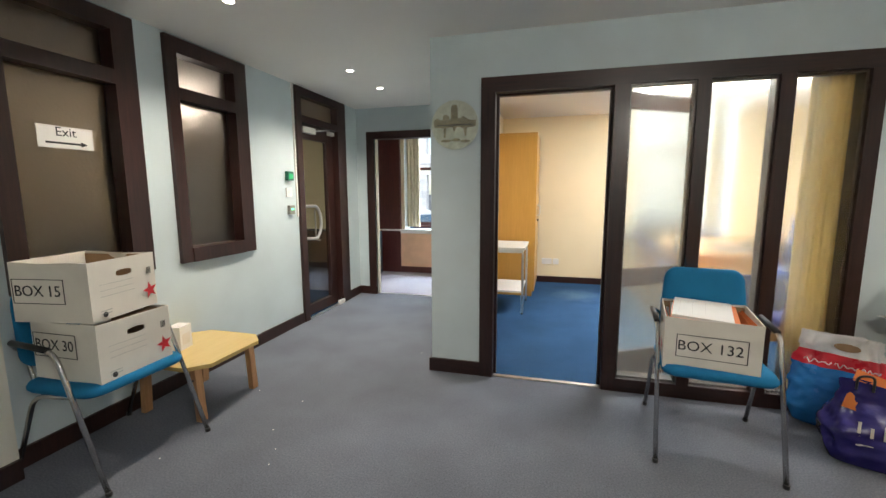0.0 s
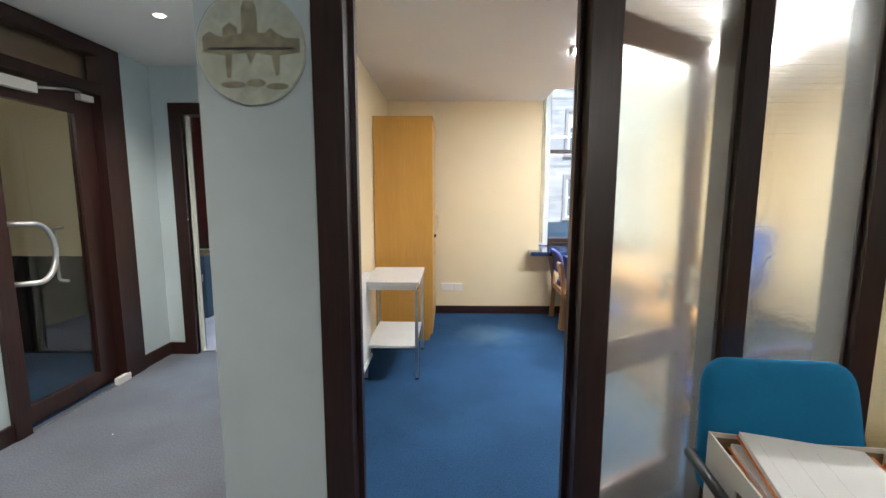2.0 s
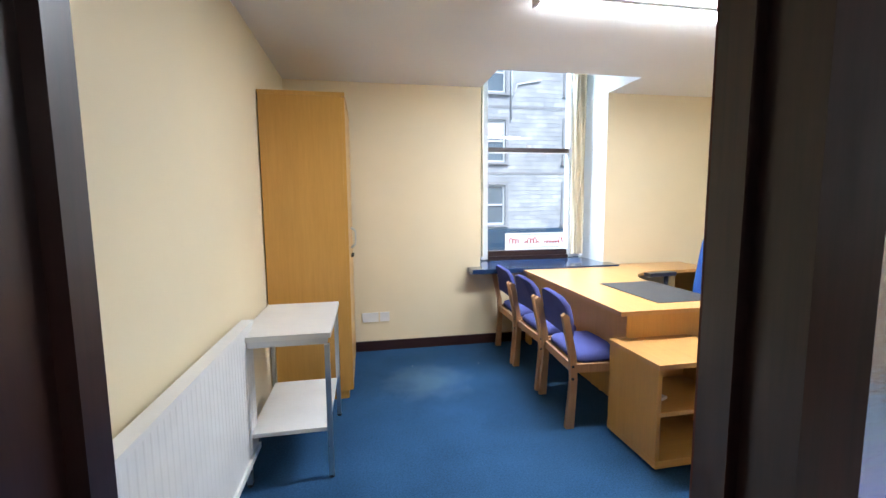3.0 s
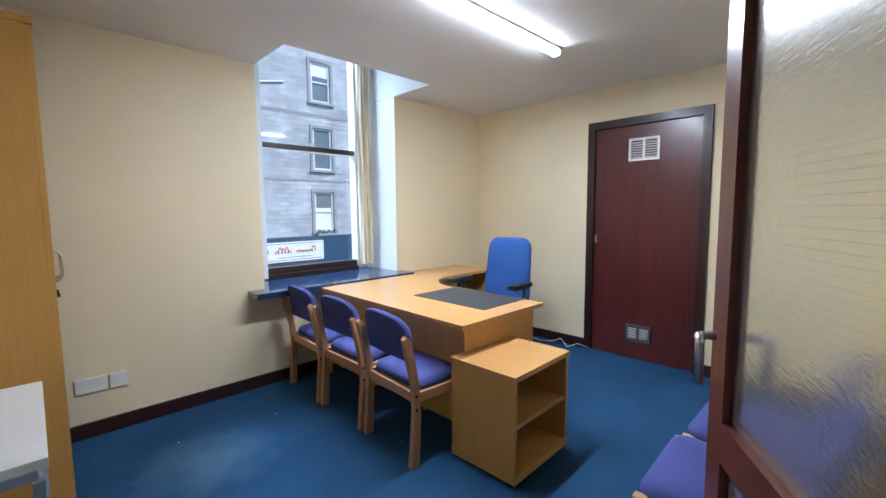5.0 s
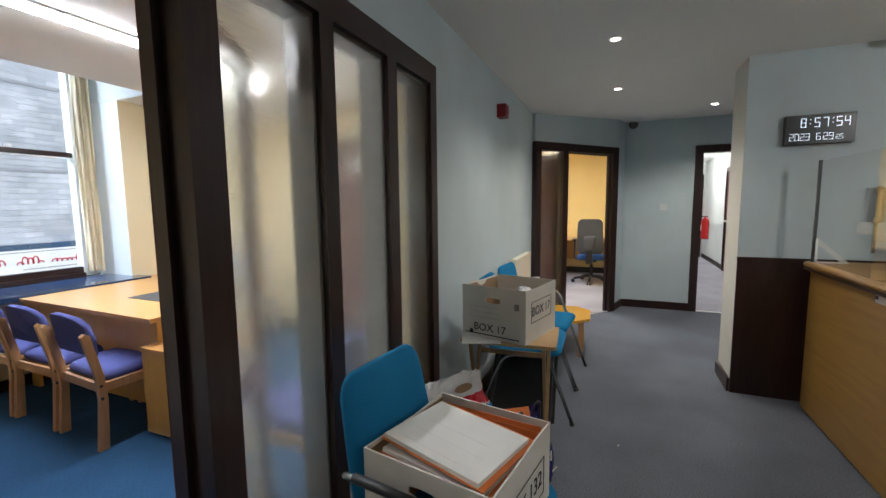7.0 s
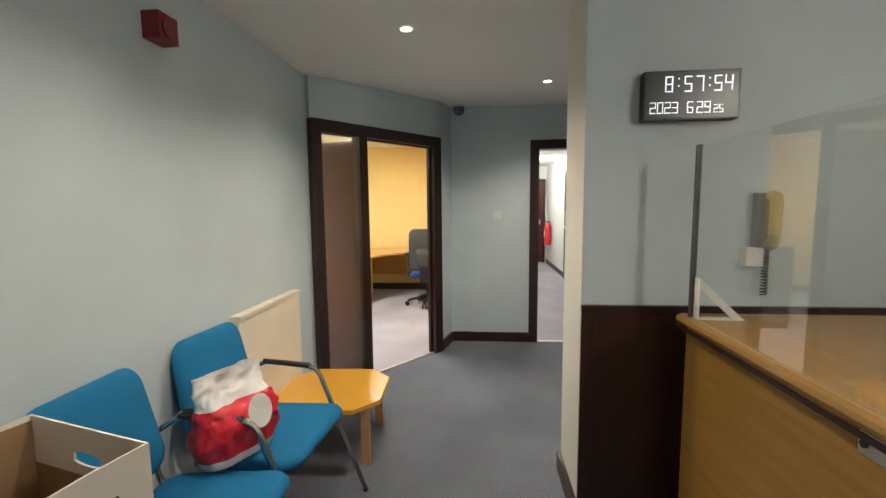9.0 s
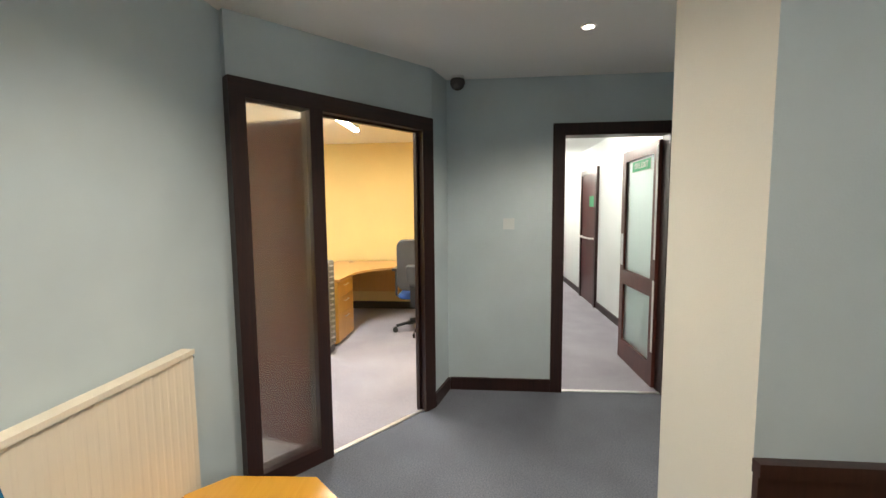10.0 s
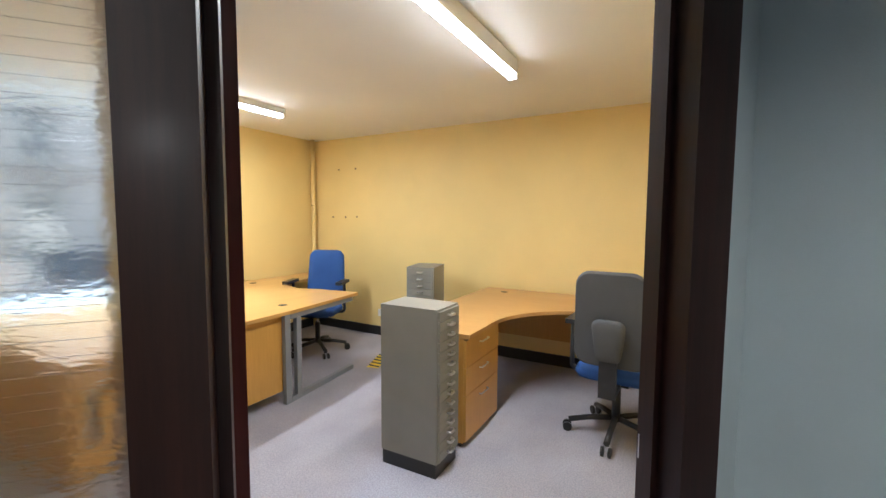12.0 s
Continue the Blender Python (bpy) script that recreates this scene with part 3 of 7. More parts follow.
for a, b in ((0.585, 0.955), (1.025, 1.375), (1.45, 1.795)):
    pane("pane", a, b, 3.0, 0.09, 2.0, HAMMERED, scr, True, "hammered wired glass pane")
    part("bead", bars([(a, a + 0.014, 3.008, 3.03, 0.09, 2.0), (b - 0.014, b, 3.008, 3.03, 0.09, 2.0), (a + 0.014, b - 0.014, 3.008, 3.03, 1.985, 2.0), (a + 0.014, b - 0.014, 3.008, 3.03, 0.09, 0.105)]), DARK_WOOD, scr)
structure("trim_threshold_office", boxes((-0.25, 0.495, 3.0, 3.035, 0, 0.007)), ALUMINIUM, "worn aluminium threshold strip", "threshold")


def lever_handle(parent, x, y, z, way=-1):
    """A plate with a lever on the -y face and one on the +y face."""
    h = part("handle", soft(boxes((x - 0.021, x + 0.021, y - 0.031, y - 0.022, z - 0.08, z + 0.08)), 0.004), STEEL, parent, "satin steel lever handle")
    tube_bm = tube(bmesh.new(), bend([(x, y - 0.03, z + 0.03), (x, y - 0.075, z + 0.03), (x + way * 0.03, y - 0.08, z + 0.03), (x + way * 0.035, y - 0.08, z - 0.085)], 0.02), 0.011)
    part("lever", tube_bm, STEEL, h)
    part("lever", tube(bmesh.new(), bend([(x, y + 0.03, z + 0.03), (x, y + 0.07, z + 0.03), (x + way * 0.03, y + 0.075, z + 0.03), (x + way * 0.035, y + 0.075, z - 0.085)], 0.02), 0.011), STEEL, h)
    return h


def glazed_leaf(name, label, m, w, h, stile, mids, panes, wood_mat, glass_mat, handle_x=None, handle_z=1.0, wired=False):
    """A door leaf, hinge at x 0, from y -0.022 to 0.022. mids: rails (z0, z1) besides; panes: (z0, z1)."""
    leaf = thing(name, label, "door", at=m)
    t = 0.022
    part("stile", bars([(0, stile, -t, t, 0.008, h)]), wood_mat, leaf)
    part("stile", bars([(w - stile, w, -t, t, 0.008, h)]), wood_mat, leaf)
    for z0, z1 in mids:
        part("rail", bars([(stile, w - stile, -t, t, z0, z1)]), wood_mat, leaf)
    for z0, z1 in panes:
        pane("pane", stile, w - stile, 0, z0, z1, glass_mat, leaf, wired)
        part("bead", bars([(stile, stile + 0.013, -t + 0.004, -0.005, z0, z1), (w - stile - 0.013, w - stile, -t + 0.004, -0.005, z0, z1),
                           (stile + 0.013, w - stile - 0.013, -t + 0.004, -0.005, z0, z0 + 0.013), (stile + 0.013, w - stile - 0.013, -t + 0.004, -0.005, z1 - 0.013, z1)]), wood_mat, leaf)
    if handle_x is not None:
        lever_handle(leaf, handle_x, 0, handle_z)
    return leaf


leaf_a = glazed_leaf("office_door", "open sapele office door with a large hammered wired-glass light", pose(0.505, 3.105, 0, 0, 0, 31.6), 0.74, 1.985, 0.085,
                     [(0.008, 0.20), (0.70, 0.80), (1.89, 1.985)], [(0.20, 0.70), (0.80, 1.89)], RED_WOOD, HAMMERED, 0.70, 0.98, True)
for z in (0.25, 1.0, 1.75):
    part("hinge", disc(bmesh.new(), (-0.004, -0.026, z - 0.05), 0.008, 0.1), STEEL, leaf_a)

# doorway at the passage's end
dB = thing("door_2", "dark mahogany frame of the passage-end doorway", "door frame")
dB["kind"] = "structure"
part("jamb", bars([(-2.20, -2.10, 5.105, 5.245, 0, 2.01)]), DARK_WOOD, dB)
part("jamb", bars([(-1.28, -1.18, 5.105, 5.245, 0, 2.01)]), DARK_WOOD, dB)
part("head", bars([(-2.20, -1.18, 5.105, 5.245, 2.01, 2.10)]), DARK_WOOD_X, dB)
part("lining", bars([(-2.10, -2.08, 5.16, 5.20, 0, 2.01), (-1.30, -1.28, 5.16, 5.20, 0, 2.01)]), PIER_PAINT, dB)
structure("trim_threshold_passage", boxes((-2.10, -1.28, 5.15, 5.185, 0, 0.007)), ALUMINIUM, "aluminium threshold strip", "threshold")

# angled doorway with its side light, in the wall's own axes
MA = Matrix(((D.x, -D.y, 0, A0.x), (D.y, D.x, 0, A0.y), (0, 0, 1, 0), (0, 0, 0, 1)))
dC = thing("door_3", "dark mahogany frame of the angled doorway with a wired-glass side light", "door frame", at=MA)
dC["kind"] = "structure"
part("jamb", bars([(0, 0.078, -0.022, 0.080, 0, 2.0)]), DARK_WOOD, dC)
part("mullion", bars([(0.412, 0.49, -0.022, 0.080, 0, 2.0)]), DARK_WOOD, dC)
part("jamb", bars([(1.25, 1.35, -0.022, 0.080, 0, 2.0)]), DARK_WOOD, dC)
part("head", bars([(0, 1.35, -0.022, 0.080, 2.0, 2.09)]), DARK_WOOD_X, dC)
part("bottom_rail", bars([(0.078, 0.412, -0.022, 0.080, 0, 0.09)]), DARK_WOOD_X, dC)
part("door_stop", bars([(0.49, 0.506, 0.03, 0.06, 0, 2.0), (1.234, 1.25, 0.03, 0.06, 0, 2.0), (0.506, 1.234, 0.03, 0.06, 1.985, 2.0)]), DARK_WOOD, dC)
pane("pane", 0.078, 0.412, 0.02, 0.09, 2.0, HAMMERED, dC, True, "hammered wired glass pane")
part("strike_plate", boxes((1.246, 1.25, 0.052, 0.074, 0.955, 1.005)), STEEL, dC)
part("threshold", boxes((0.49, 1.25, 0.0, 0.03, 0.001, 0.008)), ALUMINIUM, dC)
hc = MA @ Vector((0.50, 0.104, 0))
leaf_c = thing("yellow_room_door", "open maroon veneered flush door behind the side light", "door", at=pose(hc.x, hc.y, 0, 0, 0, 77))
part("panel", soft(boxes((0, 0.71, -0.022, 0.022, 0.008, 1.985)), 0.003), MAROON, leaf_c)
lever_handle(leaf_c, 0.66, 0, 1.0)

# corridor doorway
dD = thing("door_4", "dark mahogany frame of the corridor doorway", "door frame")
dD["kind"] = "structure"
part("jamb", bars([(5.938, 6.082, 1.135, 1.225, 0, 2.01)]), DARK_WOOD, dD)
part("jamb", bars([(5.938, 6.082, 0.20, 0.375, 0, 2.01)]), DARK_WOOD, dD)
part("head", bars([(5.938, 6.082, 0.20, 1.225, 2.01, 2.10)]), DARK_WOOD, dD)
structure("trim_threshold_corridor", boxes((5.96, 5.995, 0.375, 1.135, 0, 0.007)), ALUMINIUM, "aluminium threshold strip", "threshold")
leaf_d = glazed_leaf("corridor_door", "open sapele corridor door with two frosted panes", pose(6.07, 0.38, 0, 0, 0, 1.0), 0.78, 1.985, 0.085,
                     [(0.008, 0.20), (0.74, 0.88), (1.89, 1.985)], [(0.20, 0.74), (0.88, 1.89)], RED_WOOD, FROSTED)
part("push_plate", boxes((0.71, 0.765, 0.022, 0.025, 0.92, 1.22)), STEEL, leaf_d)
part("edge_strip", boxes((0.0, 0.03, 0.022, 0.026, 0.3, 0.88), (0.0, 0.03, 0.022, 0.026, 1.05, 1.95)), WHITE_PLASTIC, leaf_d, "white intumescent strips")
sg = part("sign_plate", boxes((0.13, 0.53, 0.0225, 0.0245, 1.77, 1.875)), WHITE_PLASTIC, leaf_d, "green and white fire exit sign")
part("sign_field", boxes((0.138, 0.522, 0.0246, 0.0252, 1.778, 1.867)), GREEN_INK, sg)
lettering("sign_text", "FIRE EXIT", 0.070, WHITE_PLASTIC, pose(0.33, 0.0256, 1.822, 90, 0, 180), sg)

# dark glazed door in the hall's south wall
dE = thing("door_5", "dark mahogany glazed door and frame beside the corridor", "door")
dE["kind"] = "structure"
part("jamb", bars([(5.80, 5.90, 0.095, 0.222, 0, 2.0)]), DARK_WOOD, dE)
part("jamb", bars([(4.66, 4.76, 0.095, 0.222, 0, 2.0)]), DARK_WOOD, dE)
part("head", bars([(4.66, 5.90, 0.095, 0.222, 2.0, 2.09)]), DARK_WOOD_X, dE)
part("stile", bars([(5.70, 5.80, 0.12, 0.17, 0.0, 2.0)]), DARK_WOOD, dE)
part("stile", bars([(5.26, 5.36, 0.12, 0.17, 0.0, 2.0)]), RED_WOOD, dE)
part("bottom_rail", bars([(5.36, 5.70, 0.12, 0.17, 0, 0.18)]), DARK_WOOD_X, dE)
part("top_rail", bars([(5.36, 5.70, 0.12, 0.17, 1.92, 2.0)]), DARK_WOOD_X, dE)
pane("pane", 5.36, 5.70, 0.145, 0.18, 1.92, FROSTED, dE, False, "textured glass pane")
part("panel", boxes((4.76, 5.26, 0.12, 0.16, 0.0, 2.0)), DARK_WOOD, dE)
gc = thing("storage_cupboard", "tall grey steel cupboard behind the textured glass door", "cupboard", at=pose(5.50, -0.50, 0))
part("body", soft(boxes((-0.45, 0.38, -0.22, 0.22, 0.0, 1.52)), 0.004), GREY_LEG, gc)
part("top", soft(boxes((-0.46, 0.39, -0.225, 0.225, 1.52, 1.545)), 0.004), GREY_METAL, gc)
for x0, x1 in ((-0.44, -0.037), (-0.033, 0.37)):
    part("door", soft(boxes((x0, x1, 0.22, 0.236, 0.04, 1.50)), 0.003), GREY_LEG, gc)
structure("trim_conduit_corner", boxes((5.925, 5.945, 0.222, 0.235, 0.1, 2.0)), SWITCH_GREY, "pale vertical trunking in the corner", "trunking")


# borrowed lights in the west wall
def borrowed_light(name, y0, y1):
    w = thing(name, "dark mahogany framed internal window with brown textured glass", "window")
    w["kind"] = "structure"
    xa, xb = -2.47, -2.315
    fw, fb = 0.085, 0.10
    part("window_frame", bars([(xa, xb, y0, y0 + fw, 0.855, 2.37), (xa, xb, y1 - fw * 1.6, y1, 0.855, 2.37)]), DARK_WOOD, w)
    part("sill", bars([(xa, xb + 0.012, y0 + fw, y1 - fw * 1.6, 0.855, 0.855 + fb)]), DARK_WOOD, w)
    part("head", bars([(xa, xb, y0 + fw, y1 - fw * 1.6, 2.37 - fb, 2.37)]), DARK_WOOD, w)
    part("transom", bars([(xa, xb, y0 + fw, y1 - fw * 1.6, 1.97, 2.05)]), DARK_WOOD, w)
    for za, zb in ((0.955, 1.97), (2.05, 2.27)):
        p = part("pane", boxes((-2.415, -2.409, y0 + fw, y1 - fw * 1.6, za, zb)), BROWN_GLASS, w)
        p.visible_shadow = False
    return w


borrowed_light("window_1", 2.38, 3.115)
w2 = borrowed_light("window_2", 1.43, 2.17)
# a paper exit sign stuck on the glass
sign = thing("exit_sign", "white paper sign with an exit arrow taped to the glass", "sign", at=pose(-2.405, 1.80, 1.64, 90, 0, 90))
part("sheet", boxes((-0.135, 0.135, -0.058, 0.058, 0, 0.0012)), PAPER, sign)
lettering("exit_word", "Exit", 0.066, INK, pose(0.0, 0.026, 0.0014), sign)
part("arrow", boxes((-0.10, 0.075, -0.036, -0.026, 0.0012, 0.002)), INK, sign)
bm = slab(bmesh.new(), [(0.07, -0.045), (0.105, -0.031), (0.07, -0.017)], 0.0012, 0.002)
part("arrow_head", bm, INK, sign)

# entrance door in the west wall
ent = thing("door_6", "dark mahogany entrance door with a tall glass light and steel pull", "door")
ent["kind"] = "structure"
xa, xb = -2.47, -2.315
part("jamb", bars([(xa, xb, 3.795, 3.88, 0, 2.38)]), DARK_WOOD, ent)
part("jamb", bars([(xa, xb, 4.595, 4.785, 0, 2.38)]), DARK_WOOD, ent)
part("head", bars([(xa, xb, 3.88, 4.595, 2.30, 2.38)]), DARK_WOOD, ent)
part("transom", bars([(xa, xb, 3.88, 4.595, 2.04, 2.11)]), DARK_WOOD, ent)
part("transom_panel", boxes((-2.43, -2.40, 3.88, 4.595, 2.11, 2.30)), BROWN_GLASS, ent)
part("stile", bars([(-2.44, -2.39, 3.88, 3.955, 0.01, 2.03)]), DARK_WOOD, ent)
part("stile", bars([(-2.44, -2.39, 4.455, 4.595, 0.01, 2.03)]), DARK_WOOD, ent)
part("top_rail", bars([(-2.44, -2.39, 3.955, 4.455, 1.90, 2.03)]), DARK_WOOD, ent)
part("bottom_rail", bars([(-2.44, -2.39, 3.955, 4.455, 0.01, 0.12)]), DARK_WOOD, ent)
p = part("pane", boxes((-2.418, -2.412, 3.955, 4.455, 0.12, 1.90)), DOOR_GLASS, ent)
p.visible_shadow = False
part("door_closer", soft(boxes((-2.39, -2.345, 3.945, 4.175, 1.955, 2.015)), 0.006), WHITE_PLASTIC, ent, "white door closer")
part("closer_arm", tube(bmesh.new(), [(-2.36, 4.155, 1.985), (-2.33, 4.345, 2.02), (-2.37, 4.495, 2.04)], 0.008), STEEL, ent)
part("closer_bracket", soft(boxes((-2.39, -2.35, 4.475, 4.575, 1.985, 2.025)), 0.005), WHITE_PLASTIC, ent)
bow = [(-2.385, 3.925, 1.20), (-2.35, 3.935, 1.20)] + [(-2.285, 3.995 + 0.115 * math.cos(radians(q)), 1.03 + 0.17 * math.sin(radians(q))) for q in range(90, -91, -15)] + [(-2.35, 3.935, 0.86), (-2.385, 3.925, 0.86)]
part("pull_handle", tube(bmesh.new(), bend(bow, 0.03, 3), 0.0155), STEEL, ent, "bent steel pull handle")
part("pull_handle", tube(bmesh.new(), bend([(-2.44, 4.335, 1.15), (-2.50, 4.335, 1.15), (-2.50, 4.335, 0.80), (-2.44, 4.335, 0.80)], 0.04), 0.010), STEEL, ent)
part("kick_block", boxes((-2.335, -2.305, 4.495, 4.615, 0.0, 0.05)), WHITE_PLASTIC, ent)
part("threshold", boxes((-2.36, -2.325, 3.88, 4.595, 0.0, 0.008)), ALUMINIUM, ent)


# wall fittings
def wall_box(name, label, cat, m, w, h, d, mat, extra=None):
    """A small fitting on a wall: x across, y up, z out of the wall."""
    o = thing(name, label, cat, at=m)
    part("body", soft(boxes((-w / 2, w / 2, -h / 2, h / 2, 0, d)), min(0.004, d * 0.3)), mat, o)
    if extra:
        extra(o, w, h, d)
    return o




def wx(y, z):
    return pose(-2.345, y, z, 90, 0, 90)


bar = lambda o, w, h, d: part("indicator", boxes((-w * 0.25, w * 0.25, -h * 0.02, h * 0.2, d, d + 0.002)), GREEN_LED, o)
wall_box("door_release", "green emergency door release on the blue wall", "door release", wx(3.65, 1.500), 0.085, 0.085, 0.035, material("dark_green_plastic", (0.02, 0.12, 0.08), 0.4), lambda o, w, h, d: part("cover", boxes((-w * 0.36, w * 0.36, -h * 0.3, h * 0.25, d, d + 0.002)), GREEN_INK, o))
wall_box("light_switch", "white square light switch", "switch", wx(3.645, 1.345), 0.085, 0.085, 0.012, WHITE_PLASTIC, lambda o, w, h, d: part("rocker", boxes((-0.01, 0.01, -0.016, 0.016, d, d + 0.004)), WHITE_PLASTIC, o))
wall_box("exit_button", "grey exit button with a green light", "button", wx(3.655, 1.175), 0.075, 0.085, 0.03, GREY_METAL, bar)
structure("trim_conduit_door", boxes((-2.345, -2.33, 3.762, 3.782, 1.10, CEIL)), WHITE_PLASTIC, "white cable trunking beside the entrance door", "trunking")
wall_box("light_switch", "white square light switch", "switch", pose(5.96, 1.555, 1.345, 90, 0, -90), 0.086, 0.086, 0.010, SWITCH_GREY, lambda o, w, h, d: part("rocker", boxes((-0.01, 0.01, -0.016, 0.016, d, d + 0.004)), SWITCH_GREY, o))
wall_box("fire_alarm_sounder", "dark red fire alarm sounder high on the wall", "alarm", pose(3.16, 3.0, 2.13, 90, 0, 0), 0.10, 0.10, 0.07, ALARM_RED, lambda o, w, h, d: part("grille", disc(bmesh.new(), (0, 0, d), 0.034, 0.006), ALARM_RED, o))

# skirtings
SK = [(-0.709, -0.346, 2.982, 3.0), (1.867, 4.53, 2.982, 3.0), (-0.727, -0.709, 2.982, 5.105), (-2.345, -2.327, 1.33, 3.795), (-2.345, -2.327, 4.785, 5.125),
      (-2.327, -2.20, 5.107, 5.125), (-1.18, -0.727, 5.107, 5.125), (-2.25, -2.232, -1.6, 1.33), (5.942, 5.96, 1.225, 2.02),
      (3.40, 3.788, 1.30, 1.318), (3.77, 3.788, 0.218, 1.30), (3.77, 4.66, 0.20, 0.218)]
for r in SK:
    structure("baseboard", soft(boxes((*r, 0.0, 0.10)), 0.005, 2), DARK_WOOD_X if r[1] - r[0] > r[3] - r[2] else DARK_WOOD, "dark mahogany skirting board", "baseboard")
rd = (Vector((*RET, 0)) - P1).normalized()
for length in ((Vector((*RET, 0)) - P1).length - 0.012,):
    bm = bmesh.new()
    box(bm, -0.01, length, -0.018, 0, 0, 0.10, Matrix(((rd.x, -rd.y, 0, P1.x), (rd.y, rd.x, 0, P1.y), (0, 0, 1, 0), (0, 0, 0, 1))))
    structure("baseboard", bm, DARK_WOOD_X, "dark mahogany skirting board", "baseboard")
for r in [(-0.62, 3.60, 6.417, 6.435), (3.582, 3.60, 5.09, 6.417), (3.582, 3.60, 3.118, 4.10), (1.867, 3.60, 3.10, 3.118), (-0.62, -0.602, 3.10, 6.417)]:
    structure("baseboard", soft(boxes((*r, 0.0, 0.09)), 0.005, 2), DARK_WOOD_X if r[1] - r[0] > r[3] - r[2] else DARK_WOOD, "dark skirting board of the office", "baseboard")
for r in [(8.732, 8.75, 1.98, 6.435), (3.70, 8.732, 6.417, 6.435), (6.06, 8.732, 1.98, 1.998)]:
    structure("baseboard", soft(boxes((*r, 0.0, 0.11)), 0.005, 2), BLACK_PLASTIC, "black skirting board of the yellow room", "baseboard")
for r in [(6.06, 8.94, 0.06, 0.074), (9.90, 12.26, 0.06, 0.074), (6.06, 12.3, 1.346, 1.36), (12.286, 12.3, 1.0, 1.346)]:
    structure("baseboard", soft(boxes((*r, 0.0, 0.10)), 0.004, 2), DARK_WOOD_X, "dark skirting board of the corridor", "baseboard")


# ---- windows ----
def sash_window(name, x0, x1, y, z0, z1, zm, dark):
    w = thing(name, "tall sash window with a dark meeting rail and white frame", "window")
    w["kind"] = "structure"
    part("window_frame", bars([(x0, x0 + 0.07, y, y + 0.10, z0, z1), (x1 - 0.07, x1, y, y + 0.10, z0, z1)]), SASH_WHITE, w)
    part("head", bars([(x0 + 0.07, x1 - 0.07, y, y + 0.10, z1 - 0.07, z1)]), SASH_WHITE, w)
    part("bottom_rail", bars([(x0 + 0.07, x1 - 0.07, y + 0.01, y + 0.07, z0 + 0.03, z0 + 0.085)]), dark, w)
    part("window_sill", bars([(x0 + 0.07, x1 - 0.07, y - 0.02, y + 0.12, z0 - 0.01, z0 + 0.03)]), dark, w)
    part("meeting_rail", bars([(x0 + 0.07, x1 - 0.07, y + 0.01, y + 0.075, zm - 0.045, zm)]), dark, w)
    part("meeting_lip", boxes((x0 + 0.07, x1 - 0.07, y + 0.005, y + 0.02, zm - 0.06, zm - 0.047)), SASH_WHITE, w)
    part("sash_catch", soft(boxes(((x0 + x1) / 2 - 0.025, (x0 + x1) / 2 + 0.025, y + 0.01, y + 0.04, zm, zm + 0.03)), 0.005), STEEL, w)
    for a, b in ((z0 + 0.085, zm - 0.045), (zm, z1 - 0.07)):
        p = part("pane", boxes((x0 + 0.07, x1 - 0.07, y + 0.04, y + 0.044, a, b)), CLEAR, w)
        p.visible_shadow = False
    return w


sash_window("window_3", 1.22, 2.26, 6.83, 0.76, 2.93, 1.92, DARK_WOOD_X)
sash_window("window_4", 5.68, 6.92, 6.83, 0.78, 2.43, 1.80, DARK_WOOD_X)
sash_window("window_5", -2.26, -1.12, 6.88, 0.75, 2.43, 1.75, MAROON)
structure("trim_sill_board", soft(boxes((0.975, 2.44, 6.25, 6.435, 0.705, 0.748), (1.10, 2.38, 6.435, 6.84, 0.725, 0.748)), 0.006), SILL_BLUE, "deep glossy dark blue window board", "sill")
structure("trim_reveal_lining", boxes((1.10, 1.22, 6.86, 6.93, 0.76, 2.93), (2.26, 2.38, 6.86, 6.93, 0.76, 2.93)), SASH_WHITE, "white box lining of the sash window", "lining")


def curtain(name, label, x0, x1, y, z0, z1, waves, mat):
    """A hanging strip of folded cloth."""
    bm = bmesh.new()
    n, k = 40, 10
    rows = []
    for j in range(k + 1):
        z = z0 + (z1 - z0) * j / k
        r = []
        for i in range(n + 1):
            s = i / n
            x = x0 + (x1 - x0) * s + 0.006 * math.sin(j * 0.9 + i)
            r.append((x, y + 0.022 * math.sin(s * waves * math.tau + 0.2 * math.sin(j)), z))
        rows.append(r)
    front = [[bm.verts.new(c) for c in r] for r in rows]
    back = [[bm.verts.new((c[0], c[1] + 0.003, c[2])) for c in r] for r in rows]
    for j in range(k):
        for i in range(n):
            bm.faces.new((front[j][i], front[j][i + 1], front[j + 1][i + 1], front[j + 1][i])).smooth = True
            bm.faces.new((back[j][i + 1], back[j][i], back[j + 1][i], back[j + 1][i + 1])).smooth = True
    ob = tagged(mesh_ob(name, bm, mat), label, "curtain")
    return ob


curtain("vertical_blind", "gathered cream vertical blind at the window's side", 2.195, 2.33, 6.77, 0.80, 2.90, 4, CURTAIN)
curtain("vertical_blind", "gathered cream vertical blind at the window's edge", 1.14, 1.22, 6.77, 0.80, 2.90, 3, CURTAIN)
curtain("vertical_blind", "gathered golden vertical blind behind the glazed screen", 1.60, 2.02, 3.152, 0.06, 2.06, 9, GOLD_CLOTH)
curtain("curtain", "cream curtain drawn aside at the store room window", -2.30, -2.05, 6.82, 0.76, 2.40, 4, CURTAIN)
